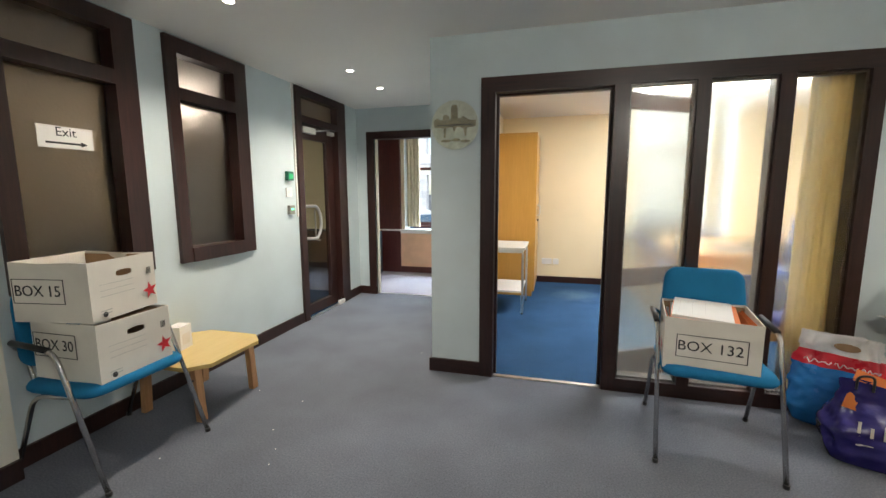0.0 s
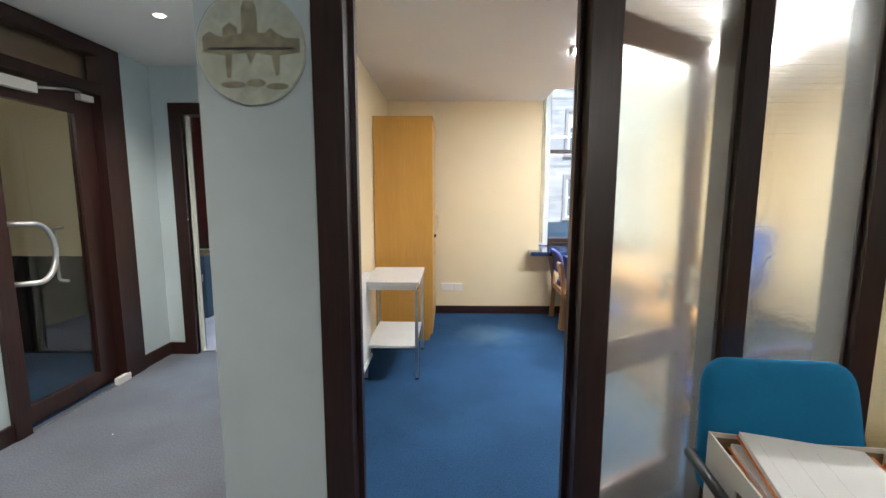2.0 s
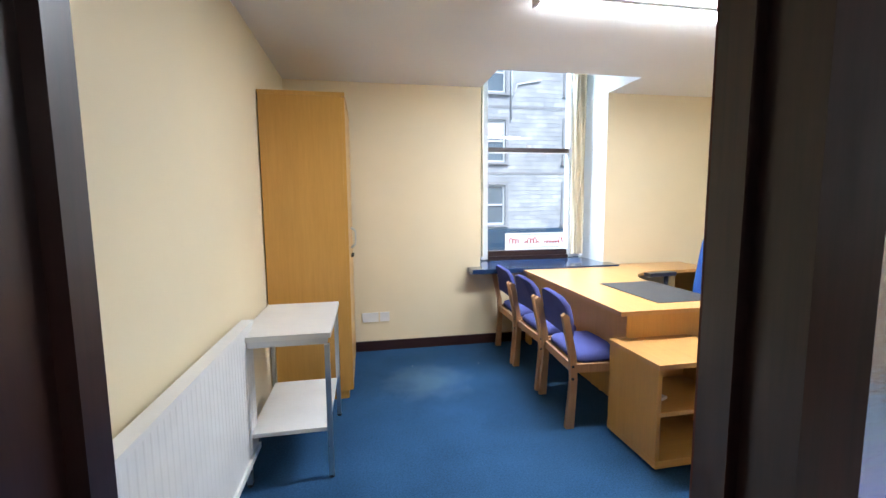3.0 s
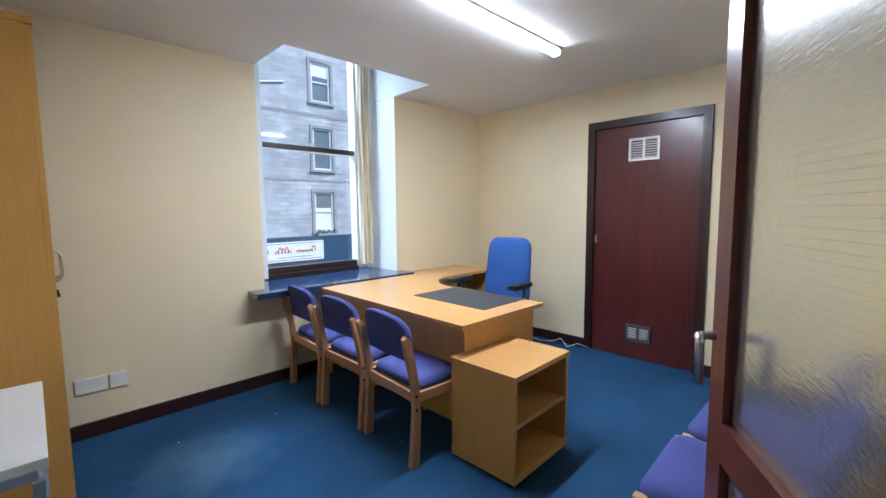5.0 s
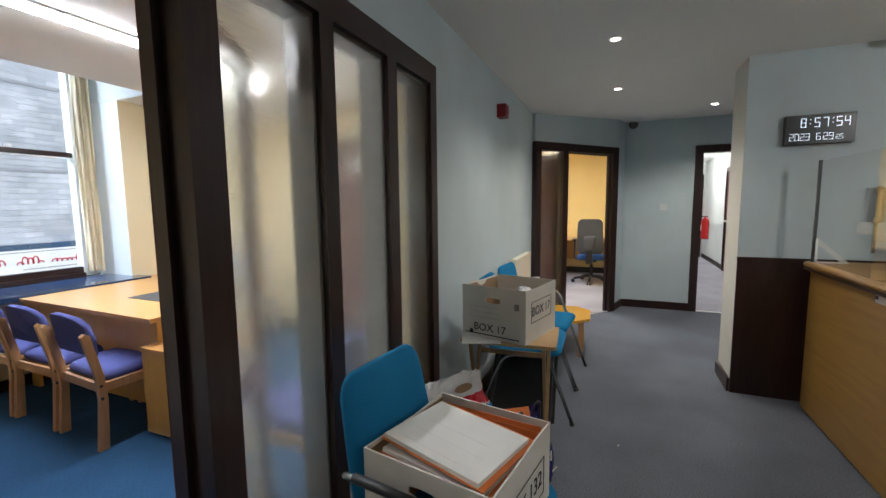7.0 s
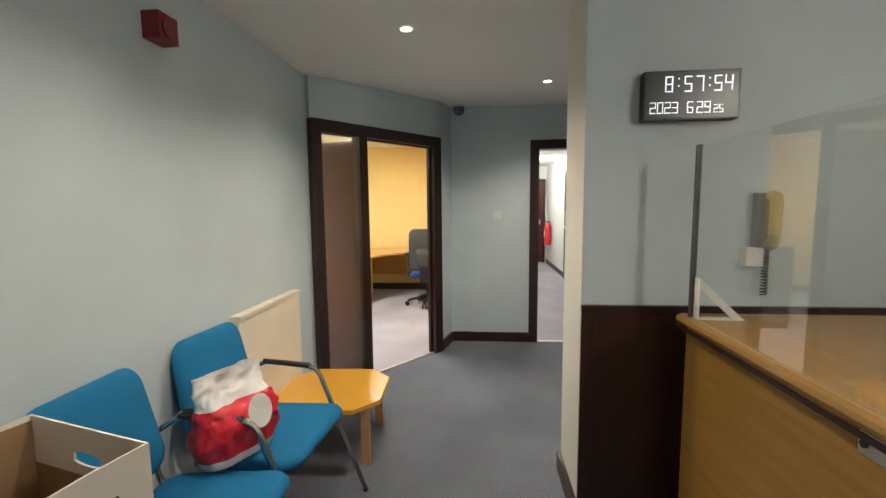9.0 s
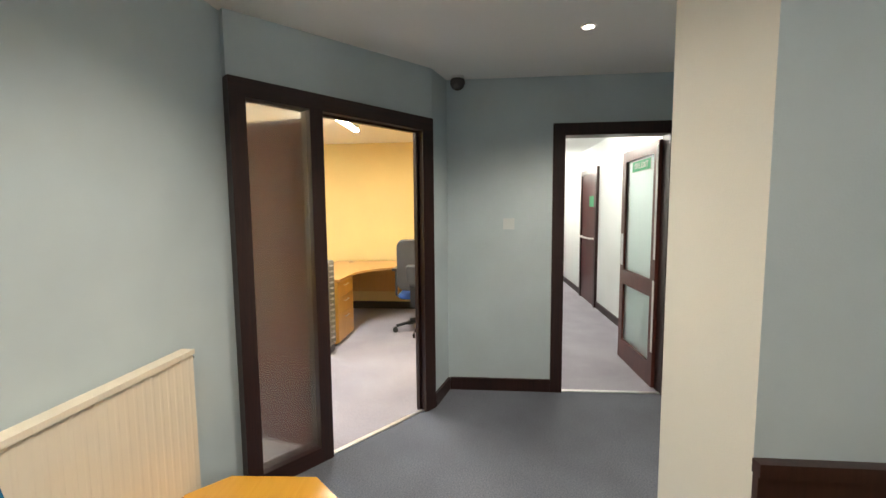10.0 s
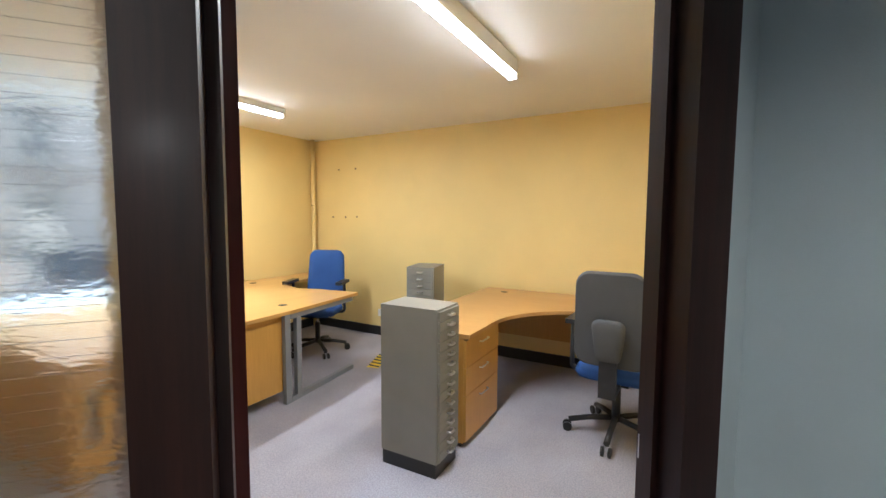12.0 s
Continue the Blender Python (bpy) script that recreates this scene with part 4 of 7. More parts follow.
# store room: panelling and a box of files
structure("trim_store_panelling", boxes((-4.4, -2.34, 6.64, 6.70, 0, 2.45)), MAROON, "maroon wooden panelling beside the window", "panelling")
structure("trim_store_rail", boxes((-4.4, -0.71, 6.615, 6.64, 0.70, 0.725), (-2.34, -0.71, 6.64, 6.70, 0.66, 0.725)), WHITE_PLASTIC, "pale dado rail and sill", "rail")
structure("trim_store_panel_low", boxes((-2.34, -0.71, 6.66, 6.70, 0.10, 0.66)), material("peach_panel", (0.72, 0.45, 0.30), 0.6), "peach panel under the sill", "panel")
structure("baseboard", boxes((-2.34, -0.71, 6.65, 6.70, 0.0, 0.10)), MAROON, "maroon skirting board", "baseboard")


# ---- lamps ----
def spotlight(x, y, watts=62, top=CEIL):
    o = thing("ceiling_spotlight", "small recessed white ceiling spotlight, lit", "spotlight", "ceiling spotlights", pose(x, y, top))
    bm = bmesh.new()
    tube(bm, [(0.034 * math.cos(k * math.tau / 20), 0.034 * math.sin(k * math.tau / 20), -0.003) for k in range(20)], 0.005, 8, True)
    part("ring", bm, WHITE_PLASTIC, o)
    part("bulb", disc(bmesh.new(), (0, 0, -0.004), 0.022, 0.003), LAMP_FACE, o, "glowing bulb face")
    li = new("spot_beam", bpy.data.lights.new("spot_beam", "SPOT"))
    li.data.energy, li.data.color, li.data.spot_size, li.data.spot_blend, li.data.shadow_soft_size = watts, (1.0, 0.89, 0.74), radians(138), 0.9, 0.04
    li.matrix_world = look((x, y, top - 0.03), (x, y, 0))
    return o


for x, y, watts, top in ((-1.61, 2.16, 54, CEIL), (-1.60, 3.55, 54, CEIL), (-1.60, 4.19, 54, CEIL), (2.69, 2.15, 47, CEIL), (3.89, 2.13, 50, CEIL), (5.0, 1.21, 64, 2.406)):
    spotlight(x, y, watts, top)


def batten(label, x0, x1, y, top, mat, group, drop=0.0, watts=40, color=(1.0, 0.985, 0.96)):
    """A long ceiling light: a metal spine and a glowing diffuser, along x."""
    z = top - drop
    o = thing("ceiling_light", label, "ceiling light", group, pose((x0 + x1) / 2, y, z))
    h = (x1 - x0) / 2
    part("spine", soft(boxes((-h, h, -0.032, 0.032, -0.016, drop)), 0.004), WHITE_PLASTIC, o)
    outline = [(-0.027, -0.016), (-0.029, -0.032), (-0.019, -0.047), (0.019, -0.047), (0.029, -0.032), (0.027, -0.016)]
    bm = bmesh.new()
    a = [bm.verts.new((-h + 0.02, p, q)) for p, q in outline]
    b = [bm.verts.new((h - 0.02, p, q)) for p, q in outline]
    bm.faces.new(a)
    bm.faces.new(b[::-1])
    for i in range(len(a)):
        bm.faces.new((a[i], b[i], b[(i + 1) % 6], a[(i + 1) % 6])).smooth = True
    part("diffuser", bm, mat, o, "glowing white diffuser")
    for s in (-1, 1):
        part("end_cap", soft(boxes((s * h - 0.02 * (s > 0), s * h + 0.02 * (s < 0), -0.031, 0.031, -0.049, -0.016)), 0.004), WHITE_PLASTIC, o)
    li = new("tube_light", bpy.data.lights.new("tube_light", "AREA"))
    li.data.shape, li.data.size, li.data.size_y = "RECTANGLE", 2 * h - 0.06, 0.05
    li.data.energy, li.data.color = watts, color
    li.matrix_world = pose((x0 + x1) / 2, y, z - 0.05)
    return o


batten("long white linear ceiling light, lit", 0.92, 2.46, 4.765, C2, LED_WHITE, "", 0.0, 46)
batten("long warm linear ceiling light in the yellow room", 5.86, 7.30, 3.15, 2.45, LED_WARM, "yellow room lights", 0.07, 44, (1.0, 0.97, 0.89))
batten("long warm linear ceiling light in the yellow room", 6.10, 7.40, 5.43, 2.45, LED_WARM, "yellow room lights", 0.04, 44, (1.0, 0.97, 0.89))


# Ceiling lights out of view, added to light the rooms; no such fitting shows.
def unseen_lamp(x, y, z, mat, watts):
    o = thing("ceiling_light", "round white ceiling light out of view, added to light its room", "ceiling light", "", pose(x, y, z))
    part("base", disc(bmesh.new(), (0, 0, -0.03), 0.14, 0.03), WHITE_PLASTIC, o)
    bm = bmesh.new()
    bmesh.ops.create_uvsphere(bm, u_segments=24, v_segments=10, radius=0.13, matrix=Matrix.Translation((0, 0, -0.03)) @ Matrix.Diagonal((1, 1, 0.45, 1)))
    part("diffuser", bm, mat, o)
    li = new("unseen_lamp_glow", bpy.data.lights.new("unseen_lamp_glow", "POINT"))
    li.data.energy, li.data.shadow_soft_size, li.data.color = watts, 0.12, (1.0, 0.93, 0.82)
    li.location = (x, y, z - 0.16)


ADDED_GLOBE = material("added_lamp_globe", (0.9, 0.9, 0.9), 0.5, emit=((1, 0.95, 0.85), 6.0))
unseen_lamp(7.6, 0.72, 2.42, ADDED_GLOBE, 29)
unseen_lamp(10.6, 0.72, 2.42, ADDED_GLOBE, 42)
# added for the lobby, whose walls look lit through the glass
unseen_lamp(-3.5, 3.6, CEIL, ADDED_GLOBE, 4)
# unseen fill lamp added over the reception
unseen_lamp(1.2, -0.4, CEIL, ADDED_GLOBE, 40)
unseen_lamp(4.9, -0.6, 2.40, ADDED_GLOBE, 3)


# ---- seating ----
def waiting_chair():
    """Faces -y, origin on the floor under the seat's middle."""
    c = thing("armchair", "turquoise fabric waiting chair with a chrome tube frame and black armrests", "chair", "waiting room chairs")
    part("seat", cushion(bmesh.new(), round_rect(-0.25, 0.25, -0.26, 0.22, 0.07), 0.046, 0.012, pose(0, 0, 0.412, -3)), BLUE_FABRIC, c, "padded turquoise seat")
    m = pose(0, 0.235, 0.497, 79, 0, 0)
    bm = cushion(bmesh.new(), [(x * (1 - 0.10 * max(0, y - 0.1) / 0.27), y) for x, y in round_rect(-0.225, 0.225, 0.0, 0.40, 0.07)], 0.032, 0.016, m)
    part("backrest", bm, BLUE_FABRIC, c, "padded turquoise backrest")
    for s in (-1, 1):
        x = s * 0.268
        pts = bend([(x, -0.335, 0.012), (x, -0.10, 0.640), (x, 0.20, 0.655), (s * 0.21, 0.275, 0.60)], 0.06)
        part("arm_frame", tube(bmesh.new(), pts, 0.0115), CHROME, c, "chrome tube leg and arm")
        part("leg", tube(bmesh.new(), bend([(s * 0.225, -0.10, 0.41), (x - s * 0.01, 0.10, 0.405), (x, 0.27, 0.012)], 0.07), 0.0115), CHROME, c, "chrome rear leg")
        part("back_post", tube(bmesh.new(), bend([(s * 0.19, 0.10, 0.405), (s * 0.19, 0.215, 0.42), (s * 0.19, 0.262, 0.62)], 0.05), 0.0095), CHROME, c)
        b = tube(bmesh.new(), [(x, -0.06, 0.646), (x, 0.07, 0.652), (x, 0.19, 0.656)], 0.014, 12)
        part("armrest", b, BLACK_PLASTIC, c, "black armrest pad")
        for y in (-0.337, 0.271):
            part("foot", disc(bmesh.new(), (x, y, 0), 0.014, 0.02, "z", 12), BLACK_PLASTIC, c)
    part("crossbar", tube(bmesh.new(), [(-0.225, -0.10, 0.405), (0.225, -0.10, 0.405)], 0.009), CHROME, c)
    part("crossbar", tube(bmesh.new(), [(-0.22, 0.10, 0.402), (0.22, 0.10, 0.402)], 0.009), CHROME, c)
    return c


wc = waiting_chair()
wc.matrix_basis = pose(0.985, 2.535, 0, 0, 0, -6)
tagged(wc, "turquoise fabric waiting chair holding an archive box, by the glazed screen")
c2 = copy_thing(wc, pose(-2.055, 1.625, 0, 0, 0, 88))
tagged(c2, "turquoise fabric waiting chair holding two stacked archive boxes")
c3 = copy_thing(wc, pose(2.73, 2.675, 0, 0, 0, 2))
tagged(c3, "turquoise fabric waiting chair beside the folding tray table")
c4 = copy_thing(wc, pose(3.285, 2.675, 0, 0, 0, -4))
tagged(c4, "turquoise fabric waiting chair with a carrier bag on its seat")


def visitor_chair():
    """Wooden-framed side chair, faces -y."""
    c = thing("side_chair", "beech side chair with violet-blue padded seat and back", "chair", "office side chairs")
    part("seat", cushion(bmesh.new(), round_rect(-0.225, 0.225, -0.245, 0.19, 0.06), 0.045, 0.02, pose(0, 0, 0.40, -2)), PURPLE_FABRIC, c, "padded violet seat")
    outline = [(-0.20, 0.0), (0.20, 0.0), (0.215, 0.10), (0.20, 0.19), (0.15, 0.235), (0.06, 0.255), (-0.06, 0.255), (-0.15, 0.235), (-0.20, 0.19), (-0.215, 0.10)]
    bm = cushion(bmesh.new(), outline, 0.035, 0.014, pose(0, 0.245, 0.545, 82))
    for v in bm.verts:
        v.co.y += 0.045 * (1 - (v.co.x / 0.215) ** 2) - 0.03
    part("backrest", bm, PURPLE_FABRIC, c, "curved violet backrest")
    for s in (-1, 1):
        x = s * 0.23
        bm = bmesh.new()
        pr = [(0.20, 0.0), (0.25, 0.0), (0.225, 0.30), (0.235, 0.45), (0.285, 0.69), (0.268, 0.705), (0.245, 0.69), (0.195, 0.45), (0.185, 0.30)]
        a = [bm.verts.new((x - 0.016, y, z)) for y, z in pr]
        b = [bm.verts.new((x + 0.016, y, z)) for y, z in pr]
        bm.faces.new(a)
        bm.faces.new(b[::-1])
        for i in range(len(pr)):
            bm.faces.new((a[i], b[i], b[(i + 1) % len(pr)], a[(i + 1) % len(pr)]))
        part("back_leg", soft(bm, 0.006), CHAIR_WOOD, c)
        part("front_leg", soft(boxes((x - 0.017, x + 0.017, -0.245, -0.203, 0, 0.425)), 0.007), CHAIR_WOOD, c)
        part("side_rail", soft(boxes((x - 0.011, x + 0.011, -0.203, 0.19, 0.345, 0.395)), 0.004), CHAIR_WOOD, c)
        for z in (0.31, 0.385):
            part("bolt", disc(bmesh.new(), (x + s * 0.016, 0.215, z), 0.009, s * 0.003, "x", 12), BLACK_METAL, c)
    part("rail", boxes((-0.22, 0.22, 0.195, 0.215, 0.34, 0.39)), CHAIR_WOOD, c)
    part("rail", boxes((-0.22, 0.22, -0.235, -0.215, 0.34, 0.39)), CHAIR_WOOD, c)
    return c


vc = visitor_chair()
vc.matrix_basis = pose(1.44, 5.04, 0, 0, 0, 86)
for m in (pose(1.455, 5.58, 0, 0, 0, 90), pose(1.46, 6.09, 0, 0, 0, 88), pose(1.42, 3.48, 0, 0, 0, 182), pose(1.91, 3.47, 0, 0, 0, 180)):
    copy_thing(vc, m)


def swivel_chair(name, label, m, seat_mat, back_mat, back_h, group=""):
    """Office swivel chair, faces -y, with a five-star base."""
    c = thing(name, label, "office chair", group, m)
    for k in range(5):
        a = radians(90 + 72 * k)
        d = Vector((math.cos(a), math.sin(a), 0))
        leg = part("base_arm", tube(bmesh.new(), [d * 0.03 + Vector((0, 0, 0.12)), d * 0.17 + Vector((0, 0, 0.105)), d * 0.30 + Vector((0, 0, 0.075))], 0.019, 8), BLACK_PLASTIC, c)
        side = Vector((-d.y, d.x, 0))
        bm = bmesh.new()
        for s in (-1, 1):
            cc = d * 0.31 + side * 0.014 * s + Vector((0, 0, 0.03))
            r = [bm.verts.new(cc + 0.03 * (math.cos(t * math.tau / 14) * d + math.sin(t * math.tau / 14) * Vector((0, 0, 1)))) for t in range(14)]
            q = [bm.verts.new(v.co + side * 0.016 * s) for v in r]
            bm.faces.new(r)
            bm.faces.new(q)
            for t in range(14):
                bm.faces.new((r[t], r[(t + 1) % 14], q[(t + 1) % 14], q[t])).smooth = True
        part("castor", bm, BLACK_PLASTIC, leg)
    part("gas_lift", disc(bmesh.new(), (0, 0, 0.10), 0.027, 0.22), BLACK_METAL, c)
    part("column", disc(bmesh.new(), (0, 0, 0.28), 0.018, 0.12), CHROME, c)
    part("mechanism", soft(boxes((-0.09, 0.09, -0.10, 0.14, 0.385, 0.425)), 0.01), BLACK_PLASTIC, c)
    part("seat", cushion(bmesh.new(), round_rect(-0.24, 0.24, -0.25, 0.22, 0.10), 0.06, 0.02, pose(0, 0, 0.425)), seat_mat, c, "padded seat")
    outl = [(x * (1 - 0.10 * (y / back_h)), y) for x, y in round_rect(-0.22, 0.22, 0.0, back_h, 0.09)]
    part("backrest", cushion(bmesh.new(), outl, 0.045, 0.025, pose(0, 0.28, 0.54, 82)), back_mat, c, "tall padded backrest")
    part("back_bar", soft(boxes((-0.045, 0.045, 0.06, 0.33, 0.375, 0.41), (-0.05, 0.05, 0.325, 0.352, 0.375, 0.66)), 0.012), BLACK_PLASTIC, c)
    cover = cushion(bmesh.new(), [(x * (1.0 if y > 0.08 else 0.8), y) for x, y in round_rect(-0.095, 0.095, 0.0, 0.26, 0.05)], 0.03, 0.012, pose(0, 0.335, 0.60, 84) @ pose(0, 0, 0.004, 0, 180, 0))
    part("back_cover", cover, CHAIR_GREY, c, "charcoal lumbar cover")
    for s in (-1, 1):
        arm = part("arm_post", tube(bmesh.new(), bend([(s * 0.20, 0.05, 0.425), (s * 0.285, 0.05, 0.43), (s * 0.285, 0.05, 0.745)], 0.05), 0.016, 8), BLACK_PLASTIC, c)
        part("arm_pad", soft(boxes((s * 0.285 - 0.035, s * 0.285 + 0.035, -0.14, 0.12, 0.745, 0.775)), 0.012), BLACK_PLASTIC, arm)
    return c


swivel_chair("swivel_chair", "royal blue high-backed office chair at the desk", pose(2.43, 5.33, 0, 0, 0, -84), ROYAL_FABRIC, ROYAL_FABRIC, 0.56)
swivel_chair("swivel_chair", "bright blue office chair at the far desk", pose(7.90, 5.55, 0, 0, 0, -65), ROYAL_FABRIC, ROYAL_FABRIC, 0.54)
swivel_chair("swivel_chair", "charcoal-backed office chair with a blue seat", pose(7.61, 2.50, 0, 0, 0, 87), ROYAL_FABRIC, CHAIR_GREY, 0.60)


# ---- tables and desks ----
def low_table(name, label, m, w, d, h, mat, chamfer):
    t = thing(name, label, "coffee table", "", m)
    a, b, c = w / 2, d / 2, chamfer
    out = [(-a + c, -b), (a - c, -b), (a, -b + c), (a, b - c), (a - c, b), (-a + c, b), (-a, b - c), (-a, -b + c)]
    part("tabletop", soft(slab(bmesh.new(), out, h - 0.024, h), 0.005), mat, t, "varnished eight-sided top")
    part("apron", soft(boxes((-a + 0.10, a - 0.10, -b + 0.09, -b + 0.11, h - 0.075, h - 0.024), (-a + 0.10, a - 0.10, b - 0.11, b - 0.09, h - 0.075, h - 0.024)), 0.003), mat, t)
    for sx in (-1, 1):
        for sy in (-1, 1):
            x, y = sx * (a - 0.10), sy * (b - 0.08)
            bm = bmesh.new()
            vs = box(bm, x - 0.018, x + 0.018, y - 0.024, y + 0.024, 0, h - 0.024)
            for v in vs[:4]:
                v.co.x += sx * 0.02
            leg = part("leg", soft(bm, 0.006), CHAIR_WOOD, t)
            part("bolt", disc(bmesh.new(), (x, y + sy * 0.024, h - 0.10), 0.008, sy * 0.002, "y", 12), BLACK_METAL, leg)
    return t


low_table("coffee_table", "low pine coffee table with clipped corners by the blue wall", pose(-2.04, 2.185, 0), 0.58, 0.60, 0.355, PALE_WOOD, 0.10)
low_table("coffee_table", "low orange varnished coffee table by the radiator", pose(3.95, 2.62, 0, 0, 0, 3), 0.58, 0.62, 0.35, ORANGE_WOOD, 0.13)

# packets on the pine table
for x, y, w, h, rz in ((-2.14, 2.14, 0.085, 0.15, 12), (-2.20, 2.03, 0.085, 0.13, -8)):
    o = thing("tissue_packet", "white paper packet on the pine table", "packet", "packets on the table", pose(x, y, 0.355, 0, 0, rz))
    part("packet", soft(boxes((-w / 2, w / 2, -0.055, 0.055, 0, h)), 0.008), PAPER, o)
    part("print", boxes((w / 2, w / 2 + 0.001, -0.035, 0.035, 0.03, 0.10)), CARD_WHITE, o)

# office desk with a return
desk = thing("office_desk", "beech laminate office desk with a curved return", "desk")
out = [(1.43, 4.69), (2.20, 4.69), (2.20, 5.45)]
for k in range(0, 9):
    a = radians(180 - 90 * k / 8)
    out.append((2.62 + 0.42 * math.cos(a), 5.50 + 0.42 * math.sin(a)))
out += [(3.22, 5.92), (3.22, 6.40), (1.47, 6.40)]
part("desktop", soft(slab(bmesh.new(), out, 0.705, 0.731), 0.003), BEECH, desk, "beech top with worn edges")
part("end_panel", soft(boxes((1.50, 2.16, 4.74, 4.765, 0, 0.705)), 0.002), BEECH_UP, desk)
part("modesty_panel", soft(boxes((1.52, 1.538, 4.765, 6.30, 0.12, 0.705)), 0.002), BEECH_UP, desk)
part("end_panel", soft(boxes((3.17, 3.195, 5.96, 6.38, 0, 0.705)), 0.002), BEECH_UP, desk)
part("end_panel", soft(boxes((1.54, 1.565, 6.28, 6.38, 0, 0.705)), 0.002), BEECH_UP, desk)
part("joint_strip", boxes((2.60, 2.604, 5.925, 6.40, 0.7312, 0.7318)), BEECH_X, desk)
mat_pad = thing("desk_mat", "black leather-look desk mat on the beech desk", "desk mat", at=pose(2.0, 5.15, 0.7315, 0, 0, 0))
part("mat", slab(bmesh.new(), round_rect(-0.23, 0.21, -0.32, 0.33, 0.012), 0, 0.003), LEATHER, mat_pad)

ped = thing("pedestal_unit", "beech mobile open shelf unit on castors", "shelf unit", at=pose(1.66, 4.55, 0, 0, 0, 1))
part("top", soft(boxes((-0.26, 0.26, -0.21, 0.21, 0.535, 0.56)), 0.003), BEECH, ped)
part("side_panel", soft(boxes((-0.255, -0.233, -0.20, 0.20, 0.045, 0.535)), 0.002), BEECH_UP, ped)
part("side_panel", soft(boxes((0.233, 0.255, -0.20, 0.20, 0.045, 0.535)), 0.002), BEECH_UP, ped)
part("back_panel", boxes((-0.233, 0.233, 0.185, 0.20, 0.065, 0.535)), BEECH_UP, ped)
part("shelf", soft(boxes((-0.233, 0.233, -0.19, 0.185, 0.285, 0.307)), 0.002), BEECH_X, ped)
part("bottom", soft(boxes((-0.255, 0.255, -0.205, 0.205, 0.025, 0.065)), 0.003), BEECH_X, ped)
for sx in (-1, 1):
    for sy in (-1, 1):
        part("castor", disc(bmesh.new(), (sx * 0.21 - 0.01, sy * 0.16, 0.0155), 0.0155, 0.02, "x", 14), BLACK_PLASTIC, ped)
pad = thing("notepad", "small white notepad lying on the shelf", "notepad", at=pose(1.53, 4.50, 0.307, 0, 0, 20))
part("paper_block", boxes((-0.04, 0.04, -0.03, 0.03, 0, 0.012)), PAPER, pad)
part("cover", boxes((-0.04, 0.04, -0.03, 0.03, 0.012, 0.014)), PAPER, pad)

# side table with a lower shelf
st = thing("side_table", "grey laminate side table with steel legs and a lower shelf", "side table", at=pose(-0.355, 4.95, 0))
part("tabletop", soft(boxes((-0.21, 0.21, -0.33, 0.33, 0.715, 0.74)), 0.003), WHITE_LAM, st)
part("frame", boxes((-0.19, 0.19, -0.31, -0.285, 0.68, 0.715), (-0.19, 0.19, 0.285, 0.31, 0.68, 0.715), (-0.19, -0.165, -0.285, 0.285, 0.68, 0.715), (0.165, 0.19, -0.285, 0.285, 0.68, 0.715)), STEEL, st)
part("shelf", soft(boxes((-0.185, 0.185, -0.30, 0.30, 0.235, 0.255)), 0.003), WHITE_LAM, st)
for sx in (-1, 1):
    for sy in (-1, 1):
        leg = part("leg", boxes((sx * 0.19 - 0.012, sx * 0.19 + 0.012, sy * 0.31 - 0.012, sy * 0.31 + 0.012, 0.012, 0.68)), STEEL, st)
        part("foot", disc(bmesh.new(), (sx * 0.19, sy * 0.31, 0), 0.014, 0.014, "z", 12), BLACK_PLASTIC, leg)

# tall cupboard
cup = thing("cupboard", "tall orange-beech laminate cupboard, closed", "cupboard", at=pose(-0.345, 5.90, 0))
part("body", soft(boxes((-0.265, 0.245, -0.42, 0.42, 0.06, 2.04)), 0.002), BEECH_UP, cup)
part("top", soft(boxes((-0.268, 0.268, -0.425, 0.425, 2.04, 2.065)), 0.002), BEECH_UP, cup)
part("plinth", boxes((-0.26, 0.235, -0.41, 0.41, 0, 0.06)), BEECH_UP, cup)
for a, b, hy in ((-0.42, -0.002, -0.06), (0.002, 0.42, 0.06)):
    dr = part("door", soft(boxes((0.2455, 0.265, a, b, 0.065, 2.035)), 0.002), BEECH_UP, cup)
    part("handle", tube(bmesh.new(), bend([(0.265, hy, 1.02), (0.30, hy, 1.04), (0.30, hy, 1.15), (0.265, hy, 1.17)], 0.03), 0.005), STEEL, dr, "steel bow handle")
    part("lock", disc(bmesh.new(), (0.265, hy, 0.96), 0.01, 0.02, "x", 12), BLACK_METAL, dr)


